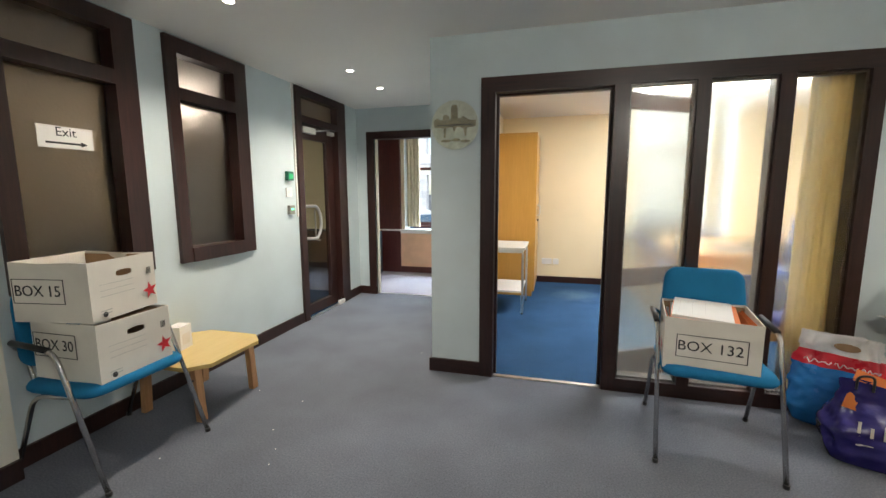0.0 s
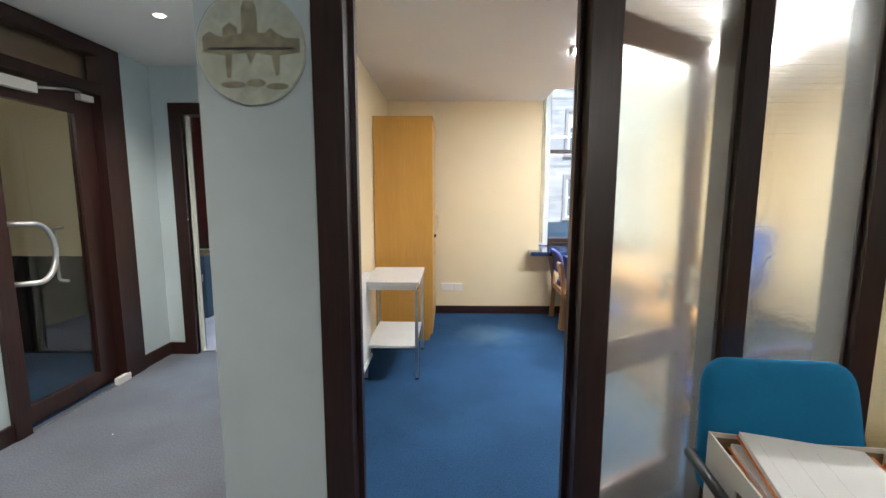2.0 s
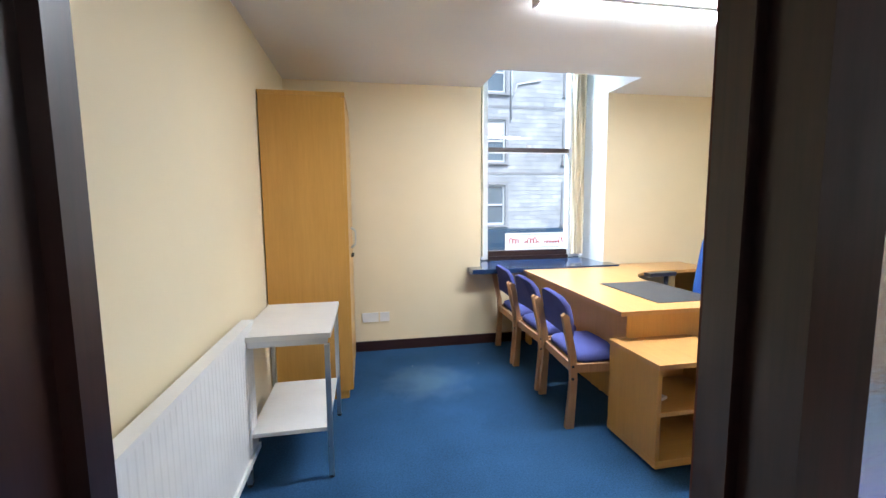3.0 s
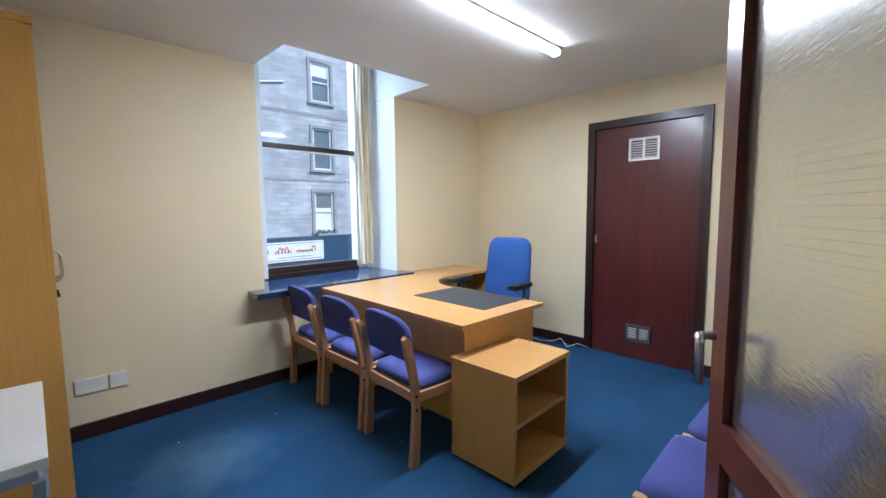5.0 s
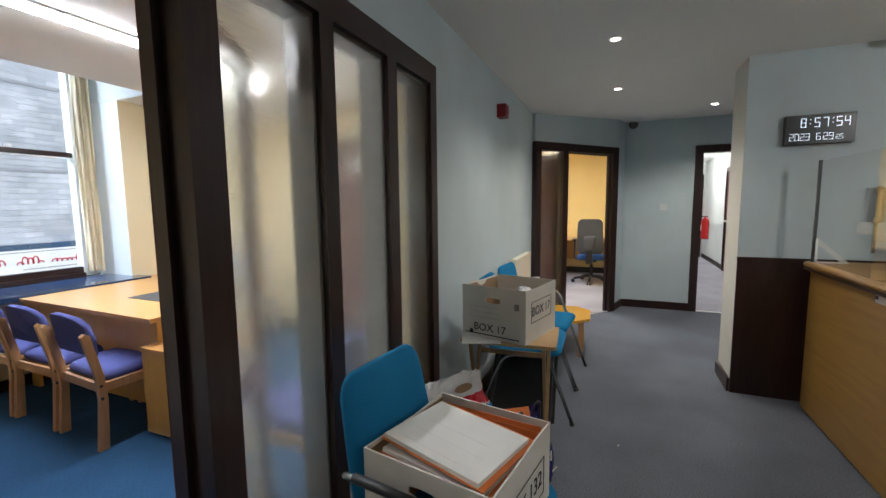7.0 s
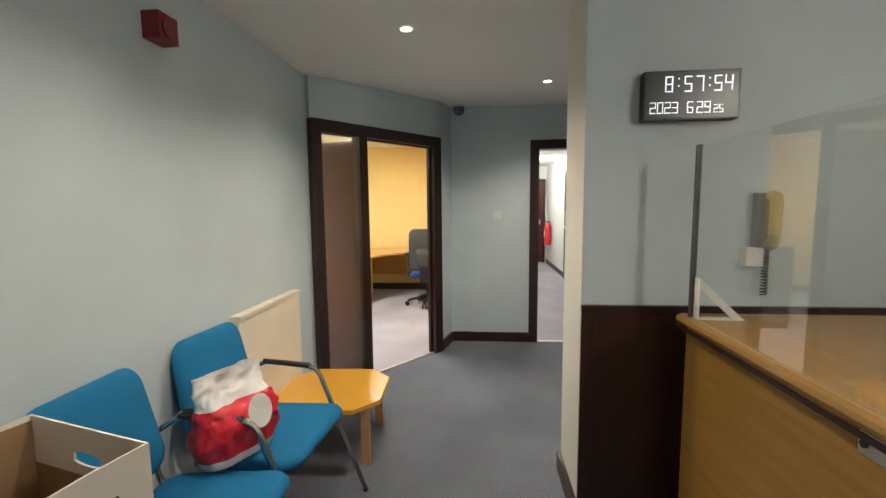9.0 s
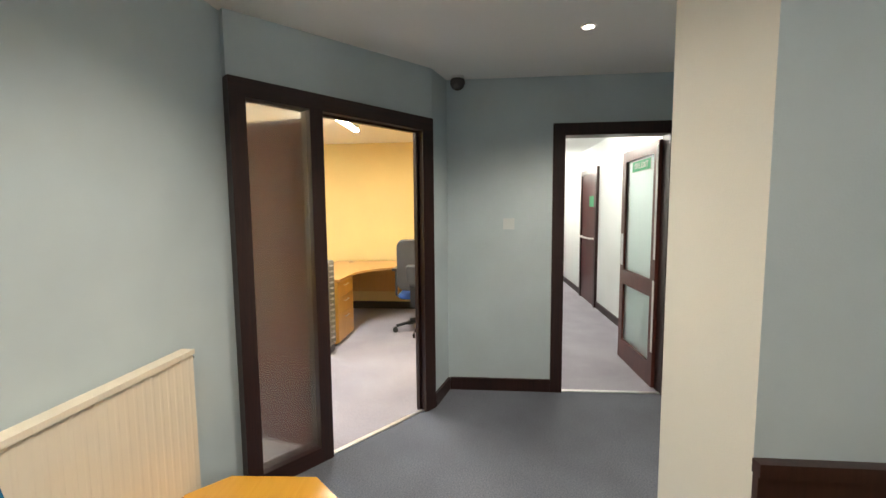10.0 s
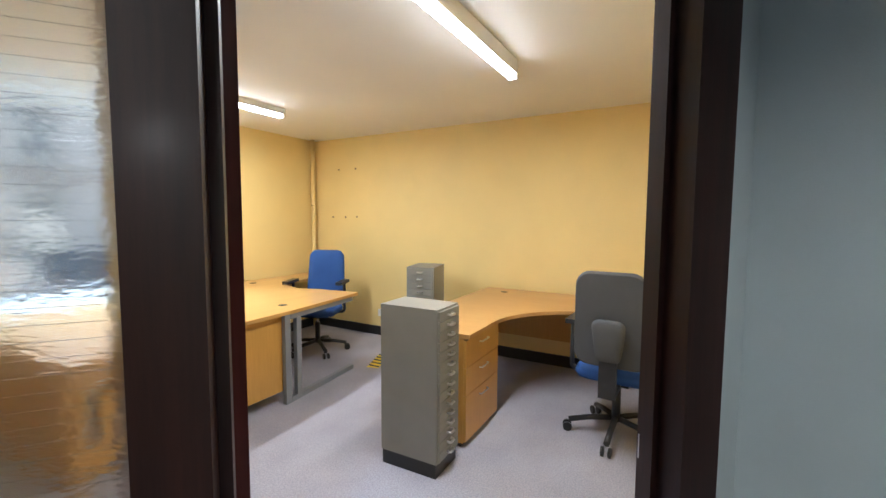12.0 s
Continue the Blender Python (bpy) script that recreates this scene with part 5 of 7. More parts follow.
# radiators
def radiator(name, label, m, w, h, z0, mat):
    """A panel radiator: x across, y out from the wall."""
    r = thing(name, label, "radiator", at=m)
    bm = bmesh.new()
    n = int(w / 0.036)
    prof = []
    for i in range(n):
        x = -w / 2 + w * i / n
        prof += [(x, 0.072), (x + w / n * 0.55, 0.072), (x + w / n * 0.68, 0.0732), (x + w / n * 0.88, 0.0732)]
    prof.append((w / 2, 0.072))
    lo = [bm.verts.new((x, y, z0 + 0.025)) for x, y in prof]
    hi = [bm.verts.new((x, y, z0 + h - 0.025)) for x, y in prof]
    for i in range(len(prof) - 1):
        bm.faces.new((lo[i], lo[i + 1], hi[i + 1], hi[i]))
    part("panel", bm, mat, r, "ribbed enamel panel")
    part("back_panel", soft(boxes((-w / 2, w / 2, 0.03, 0.071, z0 + 0.02, z0 + h - 0.02)), 0.004), mat, r)
    part("top_grille", soft(boxes((-w / 2, w / 2, 0.026, 0.081, z0 + h - 0.02, z0 + h)), 0.005), mat, r)
    part("bottom_edge", soft(boxes((-w / 2, w / 2, 0.05, 0.084, z0, z0 + 0.027)), 0.005), mat, r)
    for s in (-1, 1):
        part("bracket", boxes((s * (w / 2 - 0.1) - 0.015, s * (w / 2 - 0.1) + 0.015, 0, 0.03, z0 + 0.05, z0 + h - 0.05)), STEEL, r)
    v = part("valve", disc(bmesh.new(), (w / 2 + 0.03, 0.05, z0 + 0.02), 0.018, 0.07), WHITE_PLASTIC, r)
    part("pipe", tube(bmesh.new(), [(w / 2 + 0.03, 0.05, 0.0), (w / 2 + 0.03, 0.05, z0 + 0.03)], 0.008), CREAM_METAL, r)
    part("pipe", tube(bmesh.new(), [(w / 2, 0.05, z0 + 0.05), (w / 2 + 0.03, 0.05, z0 + 0.05)], 0.008), STEEL, r)
    part("air_vent", disc(bmesh.new(), (-w / 2 - 0.02, 0.055, z0 + h - 0.045), 0.009, 0.03, "x", 10), STEEL, r)
    return r


radiator("radiator", "cream enamel radiator under the blue wall", pose(3.845, 3.0, 0, 0, 0, 180), 0.70, 0.62, 0.285, CREAM_METAL)
radiator("radiator", "white ribbed radiator on the office wall", pose(-0.60, 4.13, 0, 0, 0, -90), 1.25, 0.66, 0.13, WHITE_PLASTIC)

# sockets
for x, w in ((0.035, 0.146), (0.165, 0.086)):
    wall_box("power_socket", "white plastic wall socket", "socket", pose(x + 0.02, 6.435, 0.315, 90, 0, 0), w, 0.086, 0.012, WHITE_PLASTIC,
             lambda o, w, h, d: [part("switch", boxes((s - 0.009, s + 0.009, 0.012, 0.032, d, d + 0.004)), WHITE_PLASTIC, o) for s in ((-w / 4, w / 4) if w > 0.1 else (0,))])

# cupboard door in the office
clo = thing("door_7", "closed maroon veneered door with two white vents", "door")
clo["kind"] = "structure"
part("jamb", bars([(3.575, 3.69, 4.10, 4.165, 0, 2.045)]), DARK_WOOD, clo)
part("jamb", bars([(3.575, 3.69, 5.025, 5.09, 0, 2.045)]), DARK_WOOD, clo)
part("head", bars([(3.575, 3.69, 4.10, 5.09, 2.045, 2.11)]), DARK_WOOD, clo)
part("panel", soft(boxes((3.605, 3.645, 4.167, 5.023, 0.008, 2.043)), 0.003), MAROON, clo)
part("latch", soft(boxes((3.592, 3.605, 4.99, 5.015, 1.02, 1.10)), 0.003), STEEL, clo)


def vent(z, h, w, mat):
    v = part("vent", soft(boxes((3.590, 3.605, 4.60 - w / 2, 4.60 + w / 2, z, z + 0.02), (3.590, 3.605, 4.60 - w / 2, 4.60 + w / 2, z + h - 0.02, z + h),
                                (3.590, 3.605, 4.60 - w / 2, 4.62 - w / 2, z + 0.02, z + h - 0.02), (3.590, 3.605, 4.58 + w / 2, 4.60 + w / 2, z + 0.02, z + h - 0.02),
                                (3.590, 3.605, 4.59, 4.61, z + 0.02, z + h - 0.02)), 0.002), mat, clo, "louvred vent")
    n = 7
    for i in range(n):
        zz = z + 0.025 + (h - 0.05) * i / n
        for a, b in ((4.62 - w / 2, 4.59), (4.61, 4.58 + w / 2)):
            bm = bmesh.new()
            box(bm, -0.007, 0.007, a, b, -0.0015, 0.0015, pose(3.598, 0, zz + 0.006, 0, 40, 0))
            part("slat", bm, WHITE_PLASTIC, v)


vent(1.74, 0.19, 0.25, WHITE_PLASTIC)
vent(0.16, 0.15, 0.21, CHAIR_GREY)
cab = thing("cable", "loose white cable along the skirting", "cable")
part("cord", tube(bmesh.new(), [(3.56 - 0.10 * abs(math.sin(i * 0.9)), 5.0 + 0.10 * i, 0.012 + 0.05 * (i % 2) * (i < 4)) for i in range(9)], 0.004, 6), WHITE_PLASTIC, cab)


# ---- archive boxes ----
def holed(bm, m, w, h, cx, cz, rx, rz, t, mi=0):
    """An upright card panel with an oval hand hole: x across, z up, thickness t in y."""
    n = 20
    oval = [(cx + rx * max(-1, min(1, 1.25 * math.cos(k * math.tau / n))), cz + rz * math.sin(k * math.tau / n)) for k in range(n)]
    edge = []
    for k in range(n):
        a = k * math.tau / n
        c, s = math.cos(a), math.sin(a)
        f = min((w / 2) / abs(c) if abs(c) > 1e-6 else 9, (h / 2) / abs(s) if abs(s) > 1e-6 else 9)
        edge.append((c * f, h / 2 + s * f))
    # corners of the panel taken by the nearest edge points
    for cx2, cz2 in ((-w / 2, 0), (w / 2, 0), (w / 2, h), (-w / 2, h)):
        i = min(range(n), key=lambda q: (edge[q][0] - cx2) ** 2 + (edge[q][1] - cz2) ** 2)
        edge[i] = (cx2, cz2)
    sides = []
    for y in (0, t):
        sides.append(([bm.verts.new(m @ Vector((x, y, z))) for x, z in oval], [bm.verts.new(m @ Vector((x, y, z))) for x, z in edge]))
    for o, e in sides:
        for k in range(n):
            bm.faces.new((o[k], o[(k + 1) % n], e[(k + 1) % n], e[k])).material_index = mi
    (o0, e0), (o1, e1) = sides
    for k in range(n):
        bm.faces.new((o0[k], o0[(k + 1) % n], o1[(k + 1) % n], o1[k]))
        bm.faces.new((e0[k], e0[(k + 1) % n], e1[(k + 1) % n], e1[k]))


def star(r, z0, z1):
    return slab(bmesh.new(), [((r if k % 2 == 0 else r * 0.4) * math.cos(radians(90 + 36 * k)), (r if k % 2 == 0 else r * 0.4) * math.sin(radians(90 + 36 * k))) for k in range(10)], z0, z1)


def archive_box(label, m, w, d, h, words, word_m, red_star=True, front_words="", form_end=1):
    """An open card box, w along x, d along y, hand holes in the x ends."""
    o = thing("archive_box", label, "archive box", "archive boxes", m)
    t = 0.005
    for shift in (pose(-w / 2, 0, 0, 0, 0, 90) @ Matrix.Translation((0, -t, 0)), pose(w / 2, 0, 0, 0, 0, 90)):
        bm = bmesh.new()
        holed(bm, shift, d, h, 0.0, h * 0.74, 0.045, 0.016, t)
        part("end_panel", bm, CARD_WHITE, o)
    for s in (-1, 1):
        bm = bmesh.new()
        n = 12
        vs = []
        for k in range(n + 1):
            x = -w / 2 + w * k / n
            sag = 0.006 * abs(math.sin(x * 9 + s)) * math.sin(math.pi * k / n)
            bulge = -0.004 * math.sin(math.pi * k / n)
            vs.append([bm.verts.new((x, s * d / 2 + q + s * bulge * g, z)) for q, z, g in ((-t / 2, 0, 0), (t / 2, 0, 0), (t / 2, h - sag, 1), (-t / 2, h - sag, 1))])
        for p, q in zip(vs, vs[1:]):
            for i in range(4):
                bm.faces.new((p[i], q[i], q[(i + 1) % 4], p[(i + 1) % 4]))
        bm.faces.new(vs[0])
        bm.faces.new(vs[-1][::-1])
        part("side_panel", bm, CARD_WHITE, o)
    part("base", boxes((-w / 2 + t, w / 2 - t, -d / 2 + t, d / 2 - t, 0.001, 0.006)), CARD_BROWN, o)
    part("liner", boxes((-w / 2 + t, -w / 2 + t + 0.001, -d / 2 + t, d / 2 - t, 0.006, h * 0.60), (w / 2 - t - 0.001, w / 2 - t, -d / 2 + t, d / 2 - t, 0.006, h * 0.60),
                        (-w / 2 + t, w / 2 - t, -d / 2 + t, -d / 2 + t + 0.001, 0.006, h - 0.012), (-w / 2 + t, w / 2 - t, d / 2 - t - 0.001, d / 2 - t, 0.006, h - 0.012)), CARD_BROWN, o, "bare brown card inside")
    w1, w2 = words.split()
    lettering("printed_word", w1, 0.072, INK, word_m @ pose(-0.022 * len(w2) - 0.005, 0, 0), o)
    lettering("box_number", w2, 0.072, INK, word_m @ pose(0.080, 0, 0), o)
    fw = 0.036 * len(words) + 0.05
    bm = bmesh.new()
    for r in ((-fw / 2, fw / 2, 0.055, 0.058), (-fw / 2, fw / 2, -0.058, -0.055), (-fw / 2, -fw / 2 + 0.004, -0.055, 0.055), (fw / 2 - 0.004, fw / 2, -0.055, 0.055)):
        box(bm, r[0], r[1], r[2], r[3], -0.0005, 0.0007, word_m)
    part("number_frame", bm, INK, o)
    # print on the +x end
    e = pose(form_end * (w / 2 + t + 0.0004), 0, 0, 90, 0, 90 * form_end)
    xa, xb = sorted((form_end * (w / 2 + t), form_end * (w / 2 + t + 0.001)))
    bm = bmesh.new()
    for z in (0.40, 0.50, 0.60):
        box(bm, -d * 0.38, d * 0.12, h * z, h * z + 0.0015, 0, 0.0006, e)
    for z in (0.11, 0.16):
        box(bm, -d * 0.40, -d * 0.24, h * z, h * z + 0.003, 0, 0.0006, e)
    part("printed_form", bm, GREY_INK, o, "faded printed form lines")
    part("barcode", boxes(*[(xa, xb, form_end * d * 0.38 + 0.007 * k - 0.012, form_end * d * 0.38 - 0.008 + 0.007 * k, h * 0.62, h * 0.74) for k in range(4)]), INK, o)
    part("stamp", disc(bmesh.new(), (xa, -form_end * d * 0.34, h * 0.10), 0.013, 0.001, "x", 16), INK, o)
    if red_star:
        bm = star(0.046, 0, 0.0008)
        bmesh.ops.transform(bm, matrix=e @ pose(d * 0.38, h * 0.30, 0.0002, 0, 0, 10), verts=bm.verts)
        part("star", bm, RED_INK, o, "red printed star")
        bm = star(0.046, 0, 0.0008)
        bmesh.ops.transform(bm, matrix=pose(-w / 2 - t - 0.0006, 0, 0, 90, 0, -90) @ pose(d * 0.30, h * 0.36, 0.0002, 0, 0, -6), verts=bm.verts)
        part("star", bm, RED_INK, o)
    if front_words:
        w1, w2 = front_words.split()
        lettering("printed_word", w1, 0.060, INK, e @ pose(-0.055, h * 0.20, 0.0008), o)
        lettering("box_number", w2, 0.060, INK, e @ pose(0.055, h * 0.20, 0.0008), o)
        part("form_rule", boxes((xa, xb, -d * 0.42, d * 0.44, h * 0.06, h * 0.08)), INK, o)
    return o


W, DD, H = 0.40, 0.37, 0.28
archive_box("white card archive box numbered 30 on the turquoise chair", pose(-2.02, 1.615, 0.47, 0, 0, 1), W, DD, H, "BOX 30", pose(-0.06, -DD / 2 - 0.003, H * 0.60, 90, 0, 0))
archive_box("white card archive box numbered 15, stacked on another", pose(-2.08, 1.605, 0.7515, 0, 0, 9), W, DD, H, "BOX 15", pose(-0.06, -DD / 2 - 0.003, H * 0.52, 90, 0, 0))
b132 = archive_box("white card archive box numbered 132, full of orange folders", pose(0.952, 2.515, 0.453, 0, 0, -10), 0.41, 0.40, 0.265, "BOX 132", pose(0.0, -0.20 - 0.003, 0.125, 90, 0, 0))
archive_box("white card archive box numbered 17 on the tray table", pose(2.20, 2.67, 0.662, 0, 0, -14), 0.40, 0.39, 0.29, "BOX 17", pose(0.0, -0.195 - 0.003, 0.16, 90, 0, 0), False, "BOX 17", -1)

# folders in box 132
for i, (dx, dy, dz, rx, rz, mats) in enumerate(((-0.030, 0.0, 0.200, 2, 2, (ORANGE_CARD, PAPER)), (-0.025, -0.005, 0.228, 2.5, -3, (ORANGE_CARD, PAPER)), (-0.012, 0.0, 0.256, 3, -6, (ORANGE_CARD, PAPER)))):
    f = thing("document_folder", "orange card folder with white pages in the archive box", "folder", "folders in the box", pose(0.945, 2.518, 0.453, 0, 0, -10) @ pose(dx, dy, dz, rx, 1.5, rz))
    part("cover", slab(bmesh.new(), [(-0.145, -0.182), (0.150, -0.182), (0.155, -0.10), (0.150, 0.17), (-0.145, 0.17)], 0, 0.003), ORANGE_CARD, f)
    part("paper_block", boxes((-0.14, 0.128, -0.165, 0.165, 0.003, 0.016)), PAPER, f, "stack of white pages")
    bm = bmesh.new()
    for k in range(3):
        box(bm, -0.11 + 0.06 * k, -0.1095 + 0.06 * k, -0.12, 0.12, 0.016, 0.0162)
    part("print", bm, GREY_INK, f)

for k in range(3):
    f = thing("document_folder", "orange card folder standing in the archive box", "folder", "folders in the box", pose(0.945, 2.518, 0.460, 0, 0, -10) @ pose(0.150 + 0.010 * k, -0.01, 0.0, 0, 6 + 2.0 * (k % 3), 2 * (k % 2)))
    part("cover", slab(bmesh.new(), [(-0.0012, -0.182 + 0.01 * (k % 2)), (0.0012, -0.182 + 0.01 * (k % 2)), (0.0012, 0.17), (-0.0012, 0.17)], 0, 0.235 + 0.007 * (k % 3)), ORANGE_CARD, f)
    part("paper_block", boxes((0.0014, 0.005, -0.17, 0.16, 0.0, 0.225)), PAPER, f)

# folding tray table under box 17
tt = thing("tray_table", "folding rubberwood tray table with crossed legs", "tray table", at=pose(2.16, 2.66, 0, 0, 0, 5))
part("tabletop", soft(slab(bmesh.new(), round_rect(-0.19, 0.19, -0.27, 0.25, 0.02), 0.642, 0.66), 0.004), TRAY_WOOD, tt)
for y in (-0.21, 0.20):
    for s in (-1, 1):
        bm = bmesh.new()
        vs = box(bm, -0.012, 0.012, y - 0.009 + s * 0.009, y + 0.009 + s * 0.009, 0, 0.645)
        for v in vs:
            v.co.x += s * (0.145 if v.co.z < 0.3 else -0.115)
        part("leg", soft(bm, 0.003), TRAY_WOOD, tt)
part("stretcher", boxes((-0.150, -0.130, -0.20, 0.19, 0.07, 0.10)), TRAY_WOOD, tt)
part("stretcher", boxes((0.075, 0.095, -0.20, 0.19, 0.50, 0.525)), TRAY_WOOD, tt)
sheet = thing("paper_sheet", "loose white sheets under the archive box", "paper", at=pose(2.06, 2.80, 0.6605, 0, 0, 20))
part("sheet", slab(bmesh.new(), [(-0.15, -0.10), (0.15, -0.10), (0.15, 0.11), (-0.15, 0.11)], 0, 0.0012), PAPER, sheet)

# folded black chair under the tray table
fc = thing("folding_chair", "folded black metal chair leaning under the waiting chair", "folding chair", at=pose(2.42, 2.66, 0, -52, 0, -86))
part("seat", soft(slab(bmesh.new(), round_rect(-0.225, 0.225, -0.01, 0.01, 0.009), 0.03, 0.46), 0.004), BLACK_PLASTIC, fc)
part("backrest", soft(boxes((-0.225, 0.225, -0.012, 0.010, 0.47, 0.56)), 0.008), BLACK_PLASTIC, fc)
for s in (-1, 1):
    part("leg", tube(bmesh.new(), bend([(s * 0.215, 0.0, 0.01), (s * 0.215, 0.0, 0.56), (s * 0.10, 0.0, 0.60)], 0.06), 0.011), BLACK_METAL, fc)
    part("leg", tube(bmesh.new(), [(s * 0.19, -0.035, 0.01), (s * 0.19, -0.02, 0.50)], 0.011), BLACK_METAL, fc)


# ---- bags ----
def bag(name, label, m, w, d, h, mats, zones, seed, hole=True, open_top=0.9):
    """A crumpled carrier bag. zones: material index by height."""
    o = thing(name, label, "carrier bag", "", m)
    bm = bmesh.new()
    n, k = 72, 40
    rings = []
    for j in range(k + 1):
        s = j / k
        z = h * s
        body = (0.86 + 0.16 * math.sin(min(1, s * 1.3) * math.pi)) * (1 - 0.05 * s)
        flat = 1.0 if s < 0.45 else max(0.13, 1 - (s - 0.45) / 0.42)
        ring = []
        for i in range(n):
            a = i * math.tau / n
            c, q = math.cos(a), math.sin(a)
            x = w / 2 * body * math.copysign(abs(c) ** 0.55, c)
            y = d / 2 * body * flat * math.copysign(abs(q) ** 0.6, q)
            v = Vector((x, y, z))
            e = noise.noise(Vector((x * 9, y * 9 + seed, z * 9))) * 0.024 + (0.5 - abs(noise.noise(Vector((x * 15 + seed, y * 15, z * 11))))) * 0.033 + (0.4 - abs(noise.noise(Vector((x * 36, y * 36 + seed, z * 30))))) * 0.014
            amp = min(1.0, s * 6)
            v += Vector((c, q, 0)) * e * amp
            if j == k:
                v.z += 0.012 * noise.noise(Vector((x * 7, seed, 0)))
            ring.append(bm.verts.new(v))
        rings.append(ring)
    for j in range(k):
        zone = next(mi for top, mi in zones if (j + 0.5) / k <= top)
        for i in range(n):
            f = bm.faces.new((rings[j][i], rings[j][(i + 1) % n], rings[j + 1][(i + 1) % n], rings[j + 1][i]))
            f.material_index, f.smooth = zone, True
    bm.faces.new(rings[0][::-1]).material_index = zones[0][1]
    part("sack", bm, mats, o, "crumpled glossy polythene")
    return o


bg1 = bag("carrier_bag", "blue, red and white duty-free carrier bag on the floor", pose(1.735, 2.83, 0, 0, 0, -33), 0.42, 0.13, 0.54, [BAG_BLUE, BAG_RED, BAG_WHITE], [(0.64, 0), (0.80, 1), (1.01, 2)], 3.0)
part("hand_hole", slab(bmesh.new(), [(0.055 * math.cos(t * math.tau / 18), 0.022 * math.sin(t * math.tau / 18)) for t in range(18)], 0, 0.002), CARD_BROWN, bg1, "dark oval hand hole").matrix_basis = pose(0.02, -0.034, 0.485, 86, 0, 0)
for x0, n in ((-0.15, 5), (-0.02, 4), (0.09, 3)):
    pts = [(x0 + 0.0055 * i * (n / 4), 0.012 + 0.014 * math.sin(i * 1.15) * (0.6 + 0.4 * math.sin(i * 0.4)), 0.0) for i in range(18)]
    part("script_shape", tube(bmesh.new(), pts, 0.003, 5), BAG_WHITE, bg1, "white script shape").matrix_basis = pose(0.0, -0.072, 0.375, 74, 0, 0)
bg2 = bag("carrier_bag", "violet-navy polythene bag slumped on the floor", pose(1.72, 2.50, 0, 0, 0, -22), 0.38, 0.20, 0.40, [BAG_NAVY], [(1.01, 0)], 8.0)
for i, (x, hh) in enumerate(((-0.10, 0.07), (-0.055, 0.05), (-0.01, 0.07), (0.035, 0.06), (0.07, 0.06))):
    part("letter_shape", boxes((x, x + 0.012, 0.0, hh, 0, 0.001)), CARD_WHITE, bg2).matrix_basis = pose(0.02, -0.112, 0.17, 88, 0, 0)
    if i % 2 == 0:
        part("letter_shape", boxes((x, x + 0.06, -0.05, -0.04, 0, 0.001)), CARD_WHITE, bg2).matrix_basis = pose(0.02, -0.112, 0.17, 88, 0, 0)
for sx in (-0.06, 0.09):
    part("carry_loop", tube(bmesh.new(), bend([(sx - 0.03, -0.03, 0.37), (sx - 0.03, -0.035, 0.44), (sx + 0.03, -0.03, 0.45), (sx + 0.03, -0.03, 0.37)], 0.03), 0.006, 6), BLACK_PLASTIC, bg2, "black carry loop")
bm = slab(bmesh.new(), [(-0.10, -0.09), (0.09, -0.10), (0.11, 0.09), (-0.08, 0.11)], 0, 0.012)
of = thing("orange_folder", "orange card folder poking out of the navy bag", "folder", at=pose(1.70, 2.51, 0.335, 66, 8, -26))
part("cover", bm, ORANGE_CARD, of)
bg3 = bag("carrier_bag", "white and red polythene carrier bag lying on the chair seat", pose(3.06, 2.70, 0.478, -4, 0, -26), 0.30, 0.18, 0.34, [BAG_WHITE, BAG_RED], [(0.10, 0), (0.66, 1), (1.01, 0)], 5.0)
bm = slab(bmesh.new(), [(0.05 * math.cos(t * math.tau / 22), 0.065 * math.sin(t * math.tau / 22)) for t in range(22)], 0, 0.0015)
part("print", bm, BAG_WHITE, bg3, "white printed oval").matrix_basis = pose(0.05, -0.108, 0.17, 82, 0, 0)


# ---- hall fittings ----
# glass plaque with a printed townscape beside the office door
pl = thing("wall_plaque", "round glass plaque with a sepia printed townscape", "plaque", at=pose(-0.53, 2.992, 1.80, 90, 0, 0))
part("disc", disc(bmesh.new(), (0, 0, 0), 0.165, 0.006, "z", 48), OLD_PAPER, pl)
bm = bmesh.new()
TOWN = [(-0.148, -0.01), (-0.148, 0.035), (-0.125, 0.05), (-0.10, 0.035), (-0.085, 0.035), (-0.085, 0.06), (-0.062, 0.075), (-0.04, 0.06), (-0.04, 0.04), (-0.028, 0.045), (-0.026, 0.115), (-0.018, 0.135),
        (0.012, 0.135), (0.02, 0.115), (0.022, 0.045), (0.045, 0.045), (0.06, 0.06), (0.078, 0.045), (0.105, 0.03), (0.148, 0.03), (0.148, -0.012), (0.085, -0.02), (0.082, -0.075), (0.072, -0.08), (0.06, -0.02),
        (0.015, -0.012), (-0.005, -0.045), (-0.018, -0.012), (-0.06, -0.018), (-0.066, -0.085), (-0.078, -0.085), (-0.082, -0.02)]
slab(bm, TOWN, 0.006, 0.0068)
for cx, cz, rx, rz in ((0.01, -0.10, 0.03, 0.012), (-0.06, -0.105, 0.04, 0.010), (0.075, -0.11, 0.035, 0.010), (0.0, 0.005, 0.012, 0.012)):
    slab(bm, [(cx + rx * math.cos(k * math.tau / 14), cz + rz * math.sin(k * math.tau / 14)) for k in range(14)], 0.0068, 0.0074)
part("print", bm, SEPIA, pl, "sepia town outline")
part("bracket", boxes((-0.13, 0.13, -0.003, 0.003, 0.007, 0.011)), BLACK_METAL, pl)
part("cover_glass", disc(bmesh.new(), (0, 0, 0.012), 0.165, 0.003, "z", 48), PERSPEX, pl).visible_shadow = False

